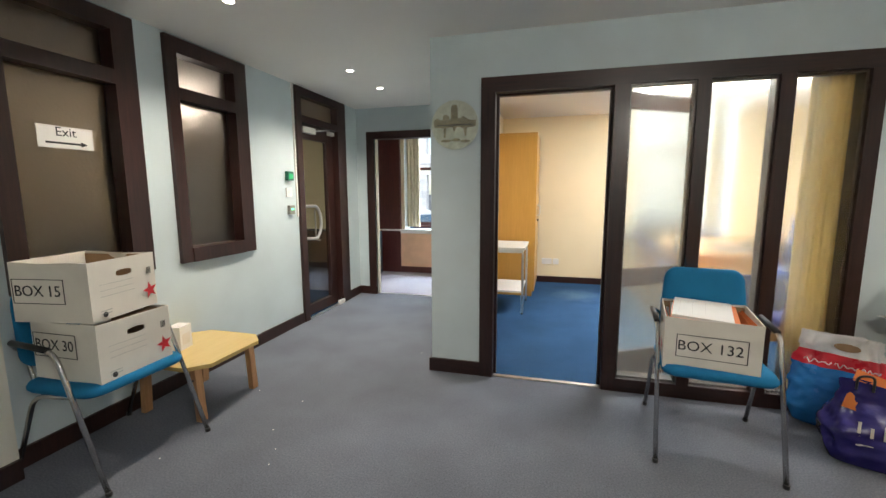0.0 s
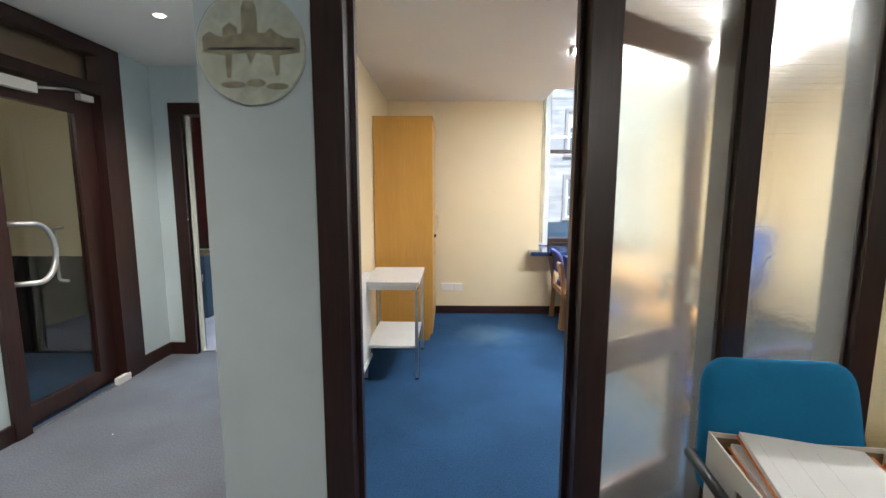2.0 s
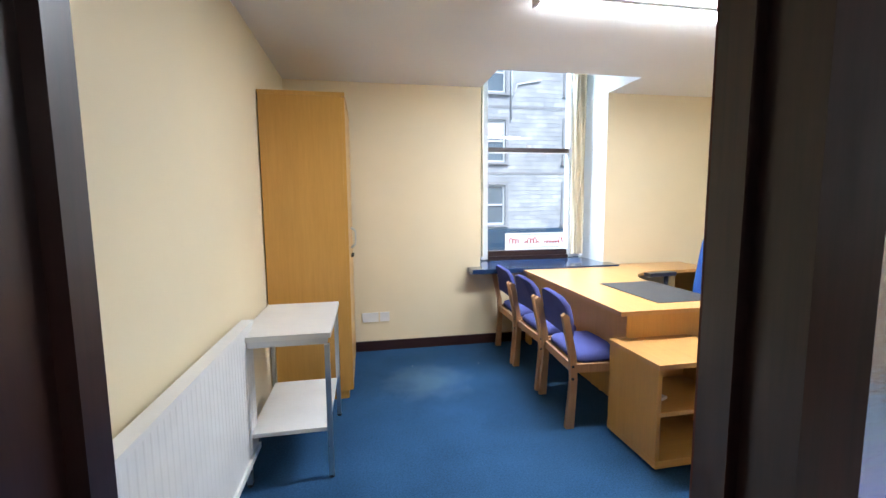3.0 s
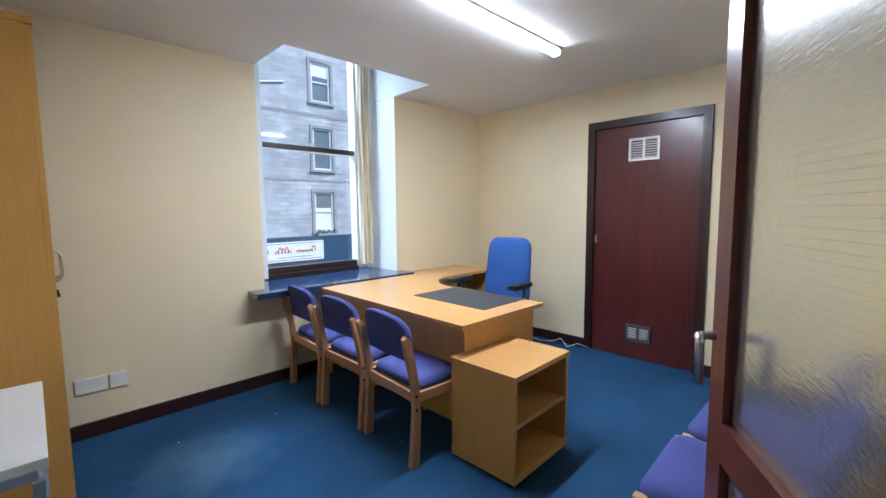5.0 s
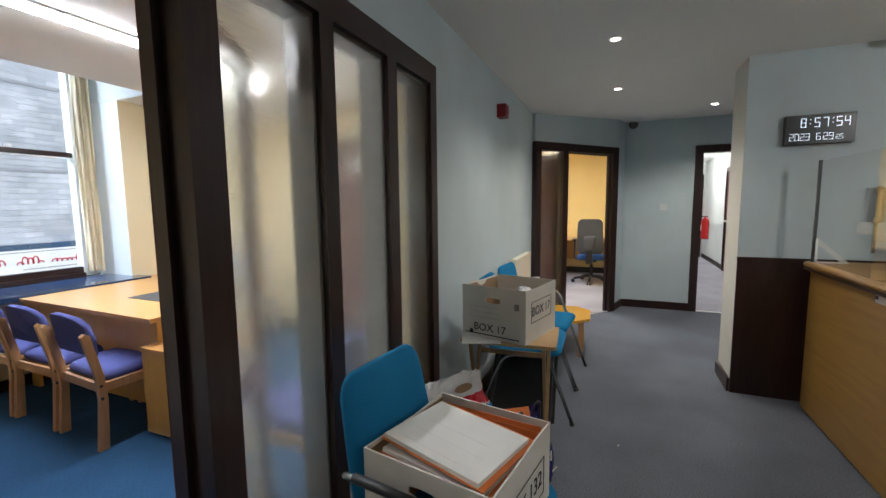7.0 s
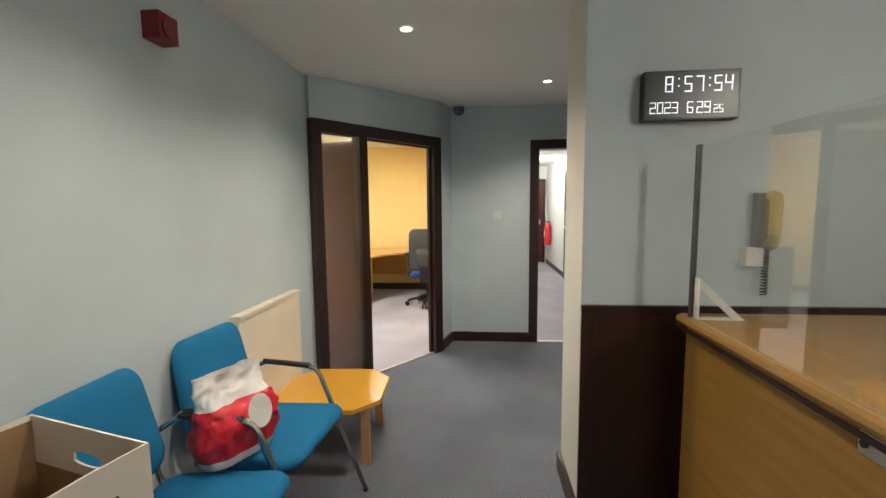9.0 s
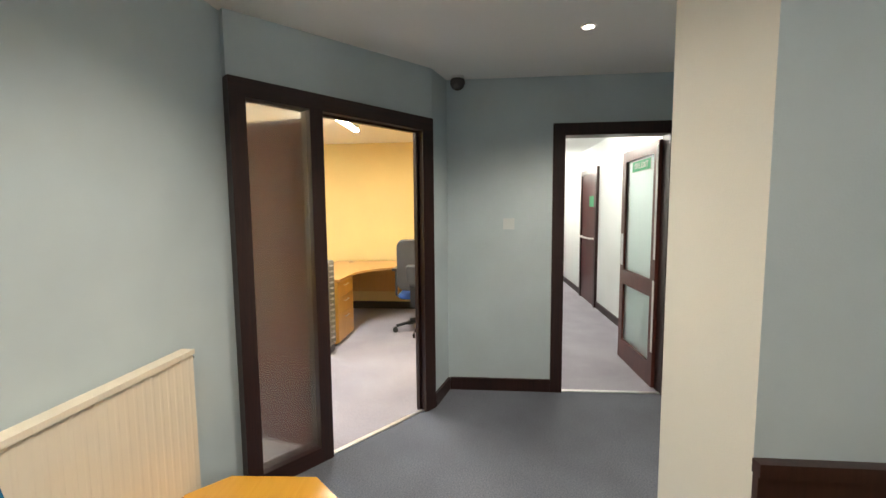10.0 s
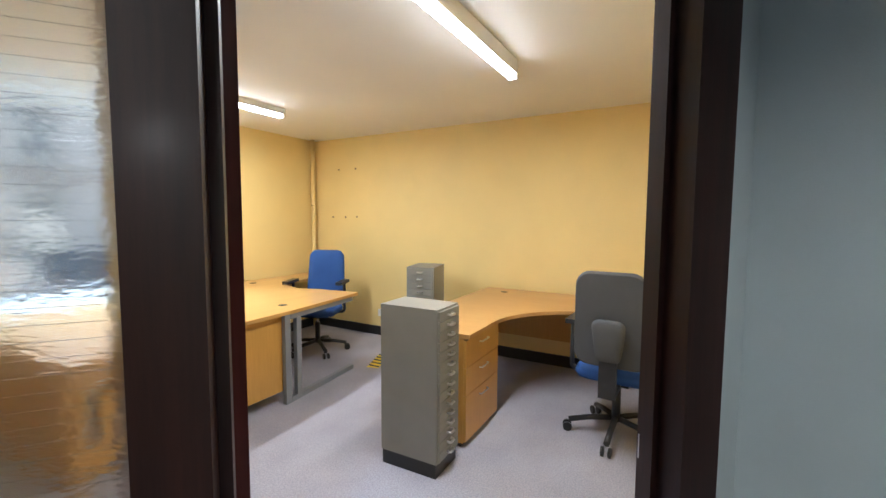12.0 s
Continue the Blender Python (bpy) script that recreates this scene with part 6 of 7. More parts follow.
# camera dome in the corner
cc = thing("security_camera", "small dark dome security camera on the ceiling", "camera", at=pose(5.87, 1.945, 2.452))
part("base", disc(bmesh.new(), (0, 0, -0.03), 0.05, 0.03), WHITE_PLASTIC, cc)
bm = bmesh.new()
bmesh.ops.create_uvsphere(bm, u_segments=20, v_segments=12, radius=0.056, matrix=Matrix.Translation((0, 0, -0.05)))
for f in bm.faces:
    f.smooth = True
part("dome", bm, material("grey_dome", (0.10, 0.09, 0.085), 0.25), cc)

# digital clock
ck = thing("digital_clock", "black digital wall clock with white segment digits", "clock", at=pose(3.40, 0.906, 1.867, 90, 0, -90))
part("case", soft(boxes((-0.18, 0.18, -0.094, 0.094, 0, 0.05)), 0.006), BLACK_PLASTIC, ck)
part("face", boxes((-0.174, 0.174, -0.088, 0.088, 0.05, 0.052)), material("clock_face", (0.03, 0.032, 0.03), 0.3), ck)
SEG = {"0": "abcdef", "1": "bc", "2": "abged", "3": "abgcd", "4": "fgbc", "5": "afgcd", "6": "afgedc", "7": "abc", "8": "abcdefg", "9": "abcdfg"}


def digit(ch, x, y, w, h):
    t = h * 0.075
    rows = {"a": (x, x + w, y + h - t, y + h), "g": (x, x + w, y + h / 2 - t / 2, y + h / 2 + t / 2), "d": (x, x + w, y, y + t), "f": (x, x + t, y + h / 2, y + h),
            "b": (x + w - t, x + w, y + h / 2, y + h), "e": (x, x + t, y, y + h / 2), "c": (x + w - t, x + w, y, y + h / 2)}
    bm = bmesh.new()
    for s in SEG[ch]:
        a, b, c, d = rows[s]
        n = max(2, int(max(b - a, d - c) / (t * 1.5)))
        for k in range(n):
            if b - a > d - c:
                box(bm, a + (b - a) * k / n + 0.0008, a + (b - a) * (k + 1) / n - 0.0008, c, d, 0.052, 0.0528)
            else:
                box(bm, a, b, c + (d - c) * k / n + 0.0008, c + (d - c) * (k + 1) / n - 0.0008, 0.052, 0.0528)
    part("digit", bm, DIGIT, ck)


for ch, x in (("8", -0.102), ("5", -0.030), ("7", 0.014), ("5", 0.082), ("4", 0.122)):
    digit(ch, x, 0.012, 0.029, 0.060)
for x in (-0.054, 0.062):
    for y in (0.032, 0.06):
        part("colon", boxes((x, x + 0.005, y, y + 0.005, 0.052, 0.0528)), DIGIT, ck)
for ch, x in (("2", -0.158), ("0", -0.130), ("2", -0.102), ("3", -0.074), ("6", -0.016), ("2", 0.020), ("9", 0.049)):
    digit(ch, x, -0.07, 0.023, 0.044)
for ch, x in (("2", 0.084), ("5", 0.104)):
    digit(ch, x, -0.07, 0.016, 0.030)

# dark panelling below the clock
structure("trim_dado_panel", soft(boxes((3.385, 3.40, -1.6, 1.30, 0.0, 0.985)), 0.003), DARK_WOOD, "dark mahogany dado panel", "panelling")
structure("trim_dado_rail", soft(boxes((3.378, 3.40, -1.6, 1.302, 0.985, 1.01)), 0.004), DARK_WOOD, "dark dado rail", "rail")

# reception counter
rc = thing("reception_counter", "oak veneered reception counter with a rounded top edge", "counter", at=pose(0, 0, 0))
for a, b in ((1.10, 2.245), (2.255, 3.265)):
    part("front_panel", soft(boxes((a, b, 0.885, 0.922, 0.02, 0.97)), 0.003), COUNTER_WOOD, rc)
    bm = bmesh.new()
    pr = [(0.20, 0.97), (0.945, 0.97), (0.96, 0.978), (0.965, 0.99), (0.96, 1.003), (0.945, 1.01), (0.20, 1.01)]
    va = [bm.verts.new((a, y, z)) for y, z in pr]
    vb = [bm.verts.new((b, y, z)) for y, z in pr]
    bm.faces.new(va)
    bm.faces.new(vb[::-1])
    for i in range(len(pr)):
        bm.faces.new((va[i], vb[i], vb[(i + 1) % len(pr)], va[(i + 1) % len(pr)]))
    part("countertop", bm, COUNTER_WOOD, rc, "oak worktop with a rounded edge")
part("end_panel", boxes((1.10, 1.125, 0.20, 0.885, 0.02, 0.97)), COUNTER_WOOD, rc)
part("end_panel", boxes((3.24, 3.265, 0.20, 0.885, 0.02, 0.97)), COUNTER_WOOD, rc)
part("kick_board", boxes((1.12, 3.245, 0.85, 0.884, 0.0, 0.10)), BLACK_PLASTIC, rc)
part("edge_band", boxes((1.10, 3.265, 0.955, 0.961, 0.955, 0.969)), DARK_WOOD_X, rc)
for x0, x1, cap in ((1.93, 2.235, 1.96), (2.265, 2.50, 2.28)):
    plate = part("joint_plate", soft(boxes((x0, x1, 0.922, 0.927, 0.905, 0.955)), 0.002), ALUMINIUM, rc, "dull metal plate screwed on across the joint")
    for x in (cap, x0 + x1 - cap):
        part("screw_cap", disc(bmesh.new(), (x, 0.927, 0.93), 0.009, 0.004, "y", 14), BLACK_METAL, plate)
part("joint_lip", soft(boxes((2.238, 2.252, 0.22, 0.955, 1.0095, 1.018)), 0.003), COUNTER_WOOD, rc, "raised edge along the joint of the worktop")
sc = thing("counter_screen", "clear acrylic counter screen held by steel angle brackets", "screen", at=pose(0, 0, 1.01))
p = part("panel", boxes((1.2, 3.205, 0.930, 0.936, 0.002, 0.64)), PERSPEX, sc)
p.visible_shadow = False
part("edge_post", boxes((3.205, 3.217, 0.922, 0.944, 0.0, 0.645)), material("dark_edge_profile", (0.11, 0.115, 0.12), 0.25), sc, "dark grey edge profile")
for x in (3.165, 1.3):
    bm = bmesh.new()
    box(bm, x, x + 0.035, 0.765, 0.928, 0.0, 0.004)
    box(bm, x, x + 0.035, 0.924, 0.928, 0.004, 0.155)
    for tri in ([(0.920, 0.155), (0.764, 0.004), (0.800, 0.004), (0.920, 0.115)],):
        va = [bm.verts.new((x + 0.016, y, z)) for y, z in tri]
        vb = [bm.verts.new((x + 0.019, y, z)) for y, z in tri]
        bm.faces.new(va)
        bm.faces.new(vb[::-1])
        for i in range(4):
            bm.faces.new((va[i], vb[i], vb[(i + 1) % 4], va[(i + 1) % 4]))
    part("bracket", bm, WHITE_PLASTIC, sc, "triangular white bracket")

# things behind the counter
dk = thing("reception_desk", "low dark work surface behind the counter", "desk", at=pose(0, 0, 0))
part("worktop", soft(boxes((1.2, 3.36, -0.55, 0.17, 0.70, 0.735)), 0.004), BLACK_PLASTIC, dk)
for x in (1.25, 3.30):
    part("side_panel", boxes((x, x + 0.03, -0.5, 0.15, 0.0, 0.70)), BLACK_PLASTIC, dk)
pr = thing("printer", "white office printer on the reception desk", "printer", at=pose(2.95, -0.12, 0.735))
part("body", soft(boxes((-0.2, 0.2, -0.18, 0.18, 0, 0.30)), 0.012), WHITE_PLASTIC, pr)
part("panel", soft(boxes((-0.15, 0.05, 0.18, 0.19, 0.20, 0.27)), 0.004), GREY_LEG, pr)
part("button", disc(bmesh.new(), (-0.02, 0.19, 0.235), 0.014, 0.004, "y", 14), BLACK_PLASTIC, pr)
part("tray", soft(boxes((-0.17, 0.17, 0.18, 0.24, 0.05, 0.07)), 0.004), WHITE_PLASTIC, pr)
mo = thing("monitor", "black computer monitor seen from behind", "monitor", at=pose(2.05, 0.02, 0.735, 0, 0, 10))
part("screen", soft(boxes((-0.26, 0.26, -0.03, 0.02, 0.14, 0.46)), 0.01), BLACK_PLASTIC, mo)
part("stand", boxes((-0.03, 0.03, -0.01, 0.02, 0.02, 0.2)), BLACK_PLASTIC, mo)
part("foot", soft(boxes((-0.12, 0.12, -0.09, 0.09, 0, 0.02)), 0.006), BLACK_PLASTIC, mo)
ph = thing("wall_phone", "olive-tan intercom handset with a coiled cord on the wall", "telephone", at=pose(3.40, 0.575, 1.37, 90, 0, -90))
part("base", soft(boxes((-0.045, 0.045, -0.11, 0.11, 0, 0.035)), 0.006), GREY_METAL, ph)
part("handset", tube(bmesh.new(), bend([(0, 0.10, 0.04), (0, 0.09, 0.075), (0, -0.09, 0.075), (0, -0.10, 0.04)], 0.03), 0.022, 10), material("olive_tan_plastic", (0.23, 0.20, 0.13), 0.4), ph)
part("cord", tube(bmesh.new(), [(0.012 * math.cos(i * 1.1), -0.11 - 0.0022 * i, 0.03 + 0.012 * math.sin(i * 1.1)) for i in range(90)], 0.003, 5), BLACK_PLASTIC, ph)
jb = wall_box("junction_box", "white plastic junction box on the wall", "junction box", pose(3.40, 0.622, 1.222, 90, 0, -90), 0.066, 0.075, 0.04, WHITE_PLASTIC)
ac = thing("air_conditioner", "long white wall air conditioner near the ceiling", "air conditioner", at=pose(3.40, 0.12, 2.30, 0, 0, -90))
part("body", soft(boxes((-0.48, 0.55, -0.18, 0, 0.042, 0.089)), 0.02), WHITE_PLASTIC, ac)
part("louvre", soft(boxes((-0.34, 0.45, -0.215, -0.12, 0.030, 0.044)), 0.004), material("violet_grey_louvre", (0.06, 0.05, 0.10), 0.4), ac, "dark violet louvre")


# ---- yellow room ----
def drawer_cabinet(label, m, w, d, h, drawers):
    """A steel multi-drawer cabinet, drawers face -y."""
    c = thing("drawer_cabinet", label, "drawer cabinet", "steel drawer cabinets", m)
    part("body", soft(boxes((-w / 2, w / 2, -d / 2 + 0.012, d / 2, 0.085, h)), 0.003), GREY_METAL, c)
    part("plinth", boxes((-w / 2 + 0.004, w / 2 - 0.004, -d / 2 + 0.02, d / 2 - 0.006, 0, 0.085)), BLACK_PLASTIC, c, "black plinth")
    dh = (h - 0.085 - 0.02) / drawers
    for i in range(drawers):
        z = 0.093 + dh * i
        dr = part("drawer", soft(boxes((-w / 2 + 0.012, w / 2 - 0.012, -d / 2, -d / 2 + 0.012, z + 0.002, z + dh - 0.002)), 0.0015), GREY_METAL, c)
        part("handle", tube(bmesh.new(), bend([(-0.024, -d / 2, z + dh * 0.5), (-0.024, -d / 2 - 0.022, z + dh * 0.46), (0.024, -d / 2 - 0.022, z + dh * 0.46), (0.024, -d / 2, z + dh * 0.5)], 0.01, 3), 0.007, 6), STEEL, dr, "small bright cup handle")
    return c


drawer_cabinet("tall grey steel multi-drawer cabinet beside the desk", pose(6.712, 3.478, 0, 0, 0, 1), 0.255, 0.385, 0.953, 15)
drawer_cabinet("small grey steel multi-drawer cabinet against the yellow wall", pose(8.30, 4.42, 0, 0, 0, -75), 0.28, 0.41, 0.965, 13)

# curved desk with pedestal
kd = thing("corner_desk", "beech corner desk with a curved front and drawer pedestal", "desk")
out = [(6.95, 3.275), (6.95, 3.89), (8.70, 3.89), (8.70, 2.20), (8.05, 2.20), (8.05, 2.45)]
for k in range(0, 11):
    a = radians(0 + 90 * k / 10)
    out.append((7.35 + 0.68 * math.cos(a) * 1.0, 2.55 + 0.725 * math.sin(a)))
part("desktop", soft(slab(bmesh.new(), out, 0.705, 0.731), 0.003), BEECH, kd, "curved beech top")
part("back_panel", boxes((7.40, 8.66, 3.84, 3.858, 0.28, 0.705)), BEECH_UP, kd)
part("back_panel", boxes((8.64, 8.658, 2.25, 3.84, 0.28, 0.705)), BEECH_UP, kd)
part("leg", soft(boxes((7.485, 7.54, 3.75, 3.81, 0, 0.705)), 0.004), BLACK_METAL, kd)
part("leg", soft(boxes((8.56, 8.62, 3.75, 3.81, 0, 0.705)), 0.004), BLACK_METAL, kd)
part("leg", soft(boxes((8.56, 8.62, 2.25, 2.31, 0, 0.705)), 0.004), BLACK_METAL, kd)
part("grommet", disc(bmesh.new(), (8.50, 3.64, 0.731), 0.035, 0.003), BLACK_PLASTIC, kd)
dp = thing("desk_pedestal", "beech three-drawer desk pedestal", "drawer unit", at=pose(7.215, 3.585, 0))
part("body", soft(boxes((-0.265, 0.265, -0.27, 0.24, 0.03, 0.70)), 0.003), BEECH_UP, dp)
part("plinth", boxes((-0.25, 0.25, -0.25, 0.22, 0, 0.03)), BLACK_PLASTIC, dp)
for a, b in ((0.04, 0.335), (0.34, 0.515), (0.52, 0.69)):
    dr = part("drawer", soft(boxes((-0.262, 0.262, -0.288, -0.27, a, b)), 0.003), BEECH_UP, dp)
    part("handle", tube(bmesh.new(), bend([(-0.06, -0.288, b - 0.05), (-0.06, -0.306, b - 0.05), (0.06, -0.306, b - 0.05), (0.06, -0.288, b - 0.05)], 0.015, 3), 0.005, 6), STEEL, dr, "steel bow handle")

# far desk with a grey loop leg
fd = thing("office_desk", "beech office desk with a grey metal loop leg", "desk")
out = [(5.5, 4.72), (6.92, 4.76), (7.75, 4.85), (7.70, 5.30), (7.62, 5.52), (7.70, 5.80), (8.0, 5.95), (8.60, 5.98), (8.60, 6.40), (5.5, 6.40)]
part("desktop", soft(slab(bmesh.new(), out, 0.705, 0.731), 0.003), BEECH_X, fd)
part("front_panel", boxes((5.57, 6.835, 4.815, 4.833, 0.10, 0.705)), BEECH_UP, fd)
part("end_panel", boxes((5.545, 5.57, 4.80, 6.36, 0, 0.705)), BEECH_UP, fd)
for r in ((6.82, 6.87, 4.765, 4.805, 0, 0.705), (6.94, 6.985, 4.776, 4.816, 0.04, 0.66)):
    part("loop_leg", bars([r]), GREY_LEG, fd)
for z in (0.0, 0.66):
    bm = bmesh.new()
    box(bm, 0.045, 0.86, -0.020, 0.020, z, z + 0.04, pose(6.83, 4.785, 0, 0, 0, 6.4))
    part("loop_rail", bm, GREY_LEG, fd)
part("grommet", disc(bmesh.new(), (6.98, 4.98, 0.731), 0.035, 0.003), BLACK_PLASTIC, fd)
part("grommet", disc(bmesh.new(), (7.6, 6.2, 0.731), 0.035, 0.003), BLACK_PLASTIC, fd)
# pipe, tape, cables and wall marks
pp = thing("wall_pipe", "cream painted pipe in the room's corner", "pipe")
part("pipe", tube(bmesh.new(), [(8.66, 6.38, 0.0), (8.66, 6.38, 2.45)], 0.028), YELLOW_PAINT, pp)
for z in (0.6, 1.6):
    part("clip", disc(bmesh.new(), (8.66, 6.38, z), 0.034, 0.03), YELLOW_PAINT, pp)
tp = thing("hazard_tape", "yellow and black hazard tape stuck on the carpet", "tape", at=pose(7.98, 4.78, 0.0015, 0, 0, 20))
part("strip", boxes((-0.20, 0.20, -0.06, 0.06, 0, 0.001)), YELLOW_TAPE, tp)
for i in range(5):
    part("stripe", slab(bmesh.new(), [(-0.19 + 0.08 * i, -0.06), (-0.155 + 0.08 * i, -0.06), (-0.115 + 0.08 * i, 0.06), (-0.15 + 0.08 * i, 0.06)], 0.001, 0.0018), BLACK_PLASTIC, tp)
ca = thing("cable", "tangle of grey cables on the carpet under the desk", "cable")
part("cord", tube(bmesh.new(), [(8.0 + 0.16 * math.cos(i * 0.7) + 0.01 * i, 3.70 + 0.06 * math.sin(i * 0.9), 0.012 + 0.006 * (i % 3)) for i in range(26)], 0.006, 6), GREY_LEG, ca)
wall_box("power_socket", "white wall socket in the yellow room", "socket", pose(8.75, 5.34, 0.28, 90, 0, -90), 0.086, 0.086, 0.012, WHITE_PLASTIC, lambda o, w, h, d: part("switch", boxes((-0.009, 0.009, 0.012, 0.032, d, d + 0.004)), WHITE_PLASTIC, o))
random.seed(9)
hs = thing("wall_plug", "row of old screw plugs in the yellow wall", "wall plug")
for y, z in ((6.01, 2.06), (5.73, 2.06), (6.12, 1.455), (5.905, 1.455), (5.716, 1.46)):
    part("plug", disc(bmesh.new(), (8.75, y, z), 0.011, -0.004, "x", 10), RED_WOOD, hs)

# ---- corridor ----
cd = thing("door_8", "maroon corridor door in a dark frame with a green notice", "door")
cd["kind"] = "structure"
part("jamb", bars([(8.94, 9.02, 0.05, 0.10, 0, 2.0)]), DARK_WOOD, cd)
part("jamb", bars([(9.82, 9.90, 0.05, 0.10, 0, 2.0)]), DARK_WOOD, cd)
part("head", bars([(8.94, 9.90, 0.05, 0.10, 2.0, 2.08)]), DARK_WOOD_X, cd)
part("panel", soft(boxes((9.02, 9.82, 0.061, 0.085, 0.01, 2.0)), 0.003), MAROON, cd)
part("notice", boxes((9.12, 9.36, 0.085, 0.088, 1.50, 1.66)), GREEN_INK, cd, "green notice")
part("push_bar", tube(bmesh.new(), bend([(9.08, 0.085, 1.02), (9.08, 0.14, 1.02), (9.76, 0.14, 1.02), (9.76, 0.085, 1.02)], 0.03), 0.016), WHITE_PLASTIC, cd, "white push bar")
ed = thing("door_9", "maroon door in a dark frame at the corridor's end", "door")
ed["kind"] = "structure"
part("jamb", bars([(12.26, 12.31, 0.10, 0.17, 0, 2.02)]), DARK_WOOD, ed)
part("jamb", bars([(12.26, 12.31, 0.93, 1.0, 0, 2.02)]), DARK_WOOD, ed)
part("head", bars([(12.26, 12.31, 0.10, 1.0, 2.02, 2.10)]), DARK_WOOD, ed)
part("panel", soft(boxes((12.275, 12.297, 0.17, 0.93, 0.01, 2.02)), 0.003), MAROON, ed)
lever = part("handle", soft(boxes((12.268, 12.275, 0.22, 0.25, 0.95, 1.09)), 0.002), STEEL, ed)
fe = thing("fire_extinguisher", "red fire extinguisher hanging on the white wall", "extinguisher", at=pose(11.52, 0.15, 0.52))
bm = bmesh.new()
prof = [(0.0, 0), (0.075, 0), (0.08, 0.02), (0.08, 0.42), (0.065, 0.47), (0.03, 0.50), (0.025, 0.53), (0.0, 0.53)]
rings = [[bm.verts.new((max(r, 0.001) * math.cos(k * math.tau / 20), max(r, 0.001) * math.sin(k * math.tau / 20), z)) for k in range(20)] for r, z in prof]
for a, b in zip(rings, rings[1:]):
    for k in range(20):
        bm.faces.new((a[k], a[(k + 1) % 20], b[(k + 1) % 20], b[k])).smooth = True
part("cylinder", bm, RED_ENAMEL, fe)
part("label", boxes((-0.04, 0.04, 0.079, 0.083, 0.2, 0.34)), PAPER, fe)
part("lever", boxes((-0.012, 0.012, -0.05, 0.10, 0.53, 0.55)), BLACK_PLASTIC, fe)
part("hose", tube(bmesh.new(), bend([(0.02, 0, 0.52), (0.10, 0.02, 0.48), (0.095, 0.02, 0.15)], 0.05), 0.011), BLACK_PLASTIC, fe)
part("bracket", boxes((-0.02, 0.02, -0.085, -0.075, 0.3, 0.36)), STEEL, fe)

# ---- store room box ----
sb = thing("storage_crate", "dark navy cardboard carton with white labels in the store room", "carton", at=pose(-2.79, 6.36, 0, 0, 0, 3))
part("carton", soft(boxes((-0.16, 0.16, -0.2, 0.2, 0, 0.70)), 0.006), SHOP_BLUE, sb)
part("label", boxes((-0.05, 0.13, -0.203, -0.2, 0.42, 0.50)), PAPER, sb)
part("label", boxes((-0.02, 0.12, -0.203, -0.2, 0.61, 0.65)), PAPER, sb)
part("label", boxes((-0.02, 0.12, -0.203, -0.2, 0.16, 0.22)), PAPER, sb)
part("lid", boxes((-0.16, 0.16, -0.2, 0.2, 0.70, 0.72)), CARD_BROWN, sb)

# lobby: dark dado and a flush door seen through the glass
structure("trim_lobby_dado", boxes((-4.4, -4.385, 0.4, 5.12, 0, 0.85), (-4.385, -2.465, 5.105, 5.12, 0, 0.85)), BLACK_PLASTIC, "dark dado of the lobby", "panelling")
ld = thing("lobby_door", "dark grey flush door in the lobby", "door")
part("panel", boxes((-4.38, -4.34, 4.1, 4.9, 0, 2.0)), CHAIR_GREY, ld)
part("handle", boxes((-4.34, -4.31, 4.15, 4.27, 0.98, 1.0)), STEEL, ld)

# lint on the hall carpet
random.seed(21)
for i in range(14):
    x, y = random.uniform(-2.1, -0.6), random.uniform(1.6, 4.9)
    if i > 8:
        x, y = random.uniform(0.3, 3.0), random.uniform(4.9, 6.2) if i % 2 else random.uniform(1.6, 2.2)
        if x > 1.2 and y > 4:
            x -= 1.2
    o = thing("lint_speck", "white speck of lint on the carpet", "lint", "lint on the carpet", pose(x, y, 0.0015, 0, 0, random.uniform(0, 180)))
    part("fluff", slab(bmesh.new(), [(-0.004, -0.0015), (0.0015, -0.003), (0.005, 0.001), (0.0, 0.003)], 0, 0.002), PAPER, o)


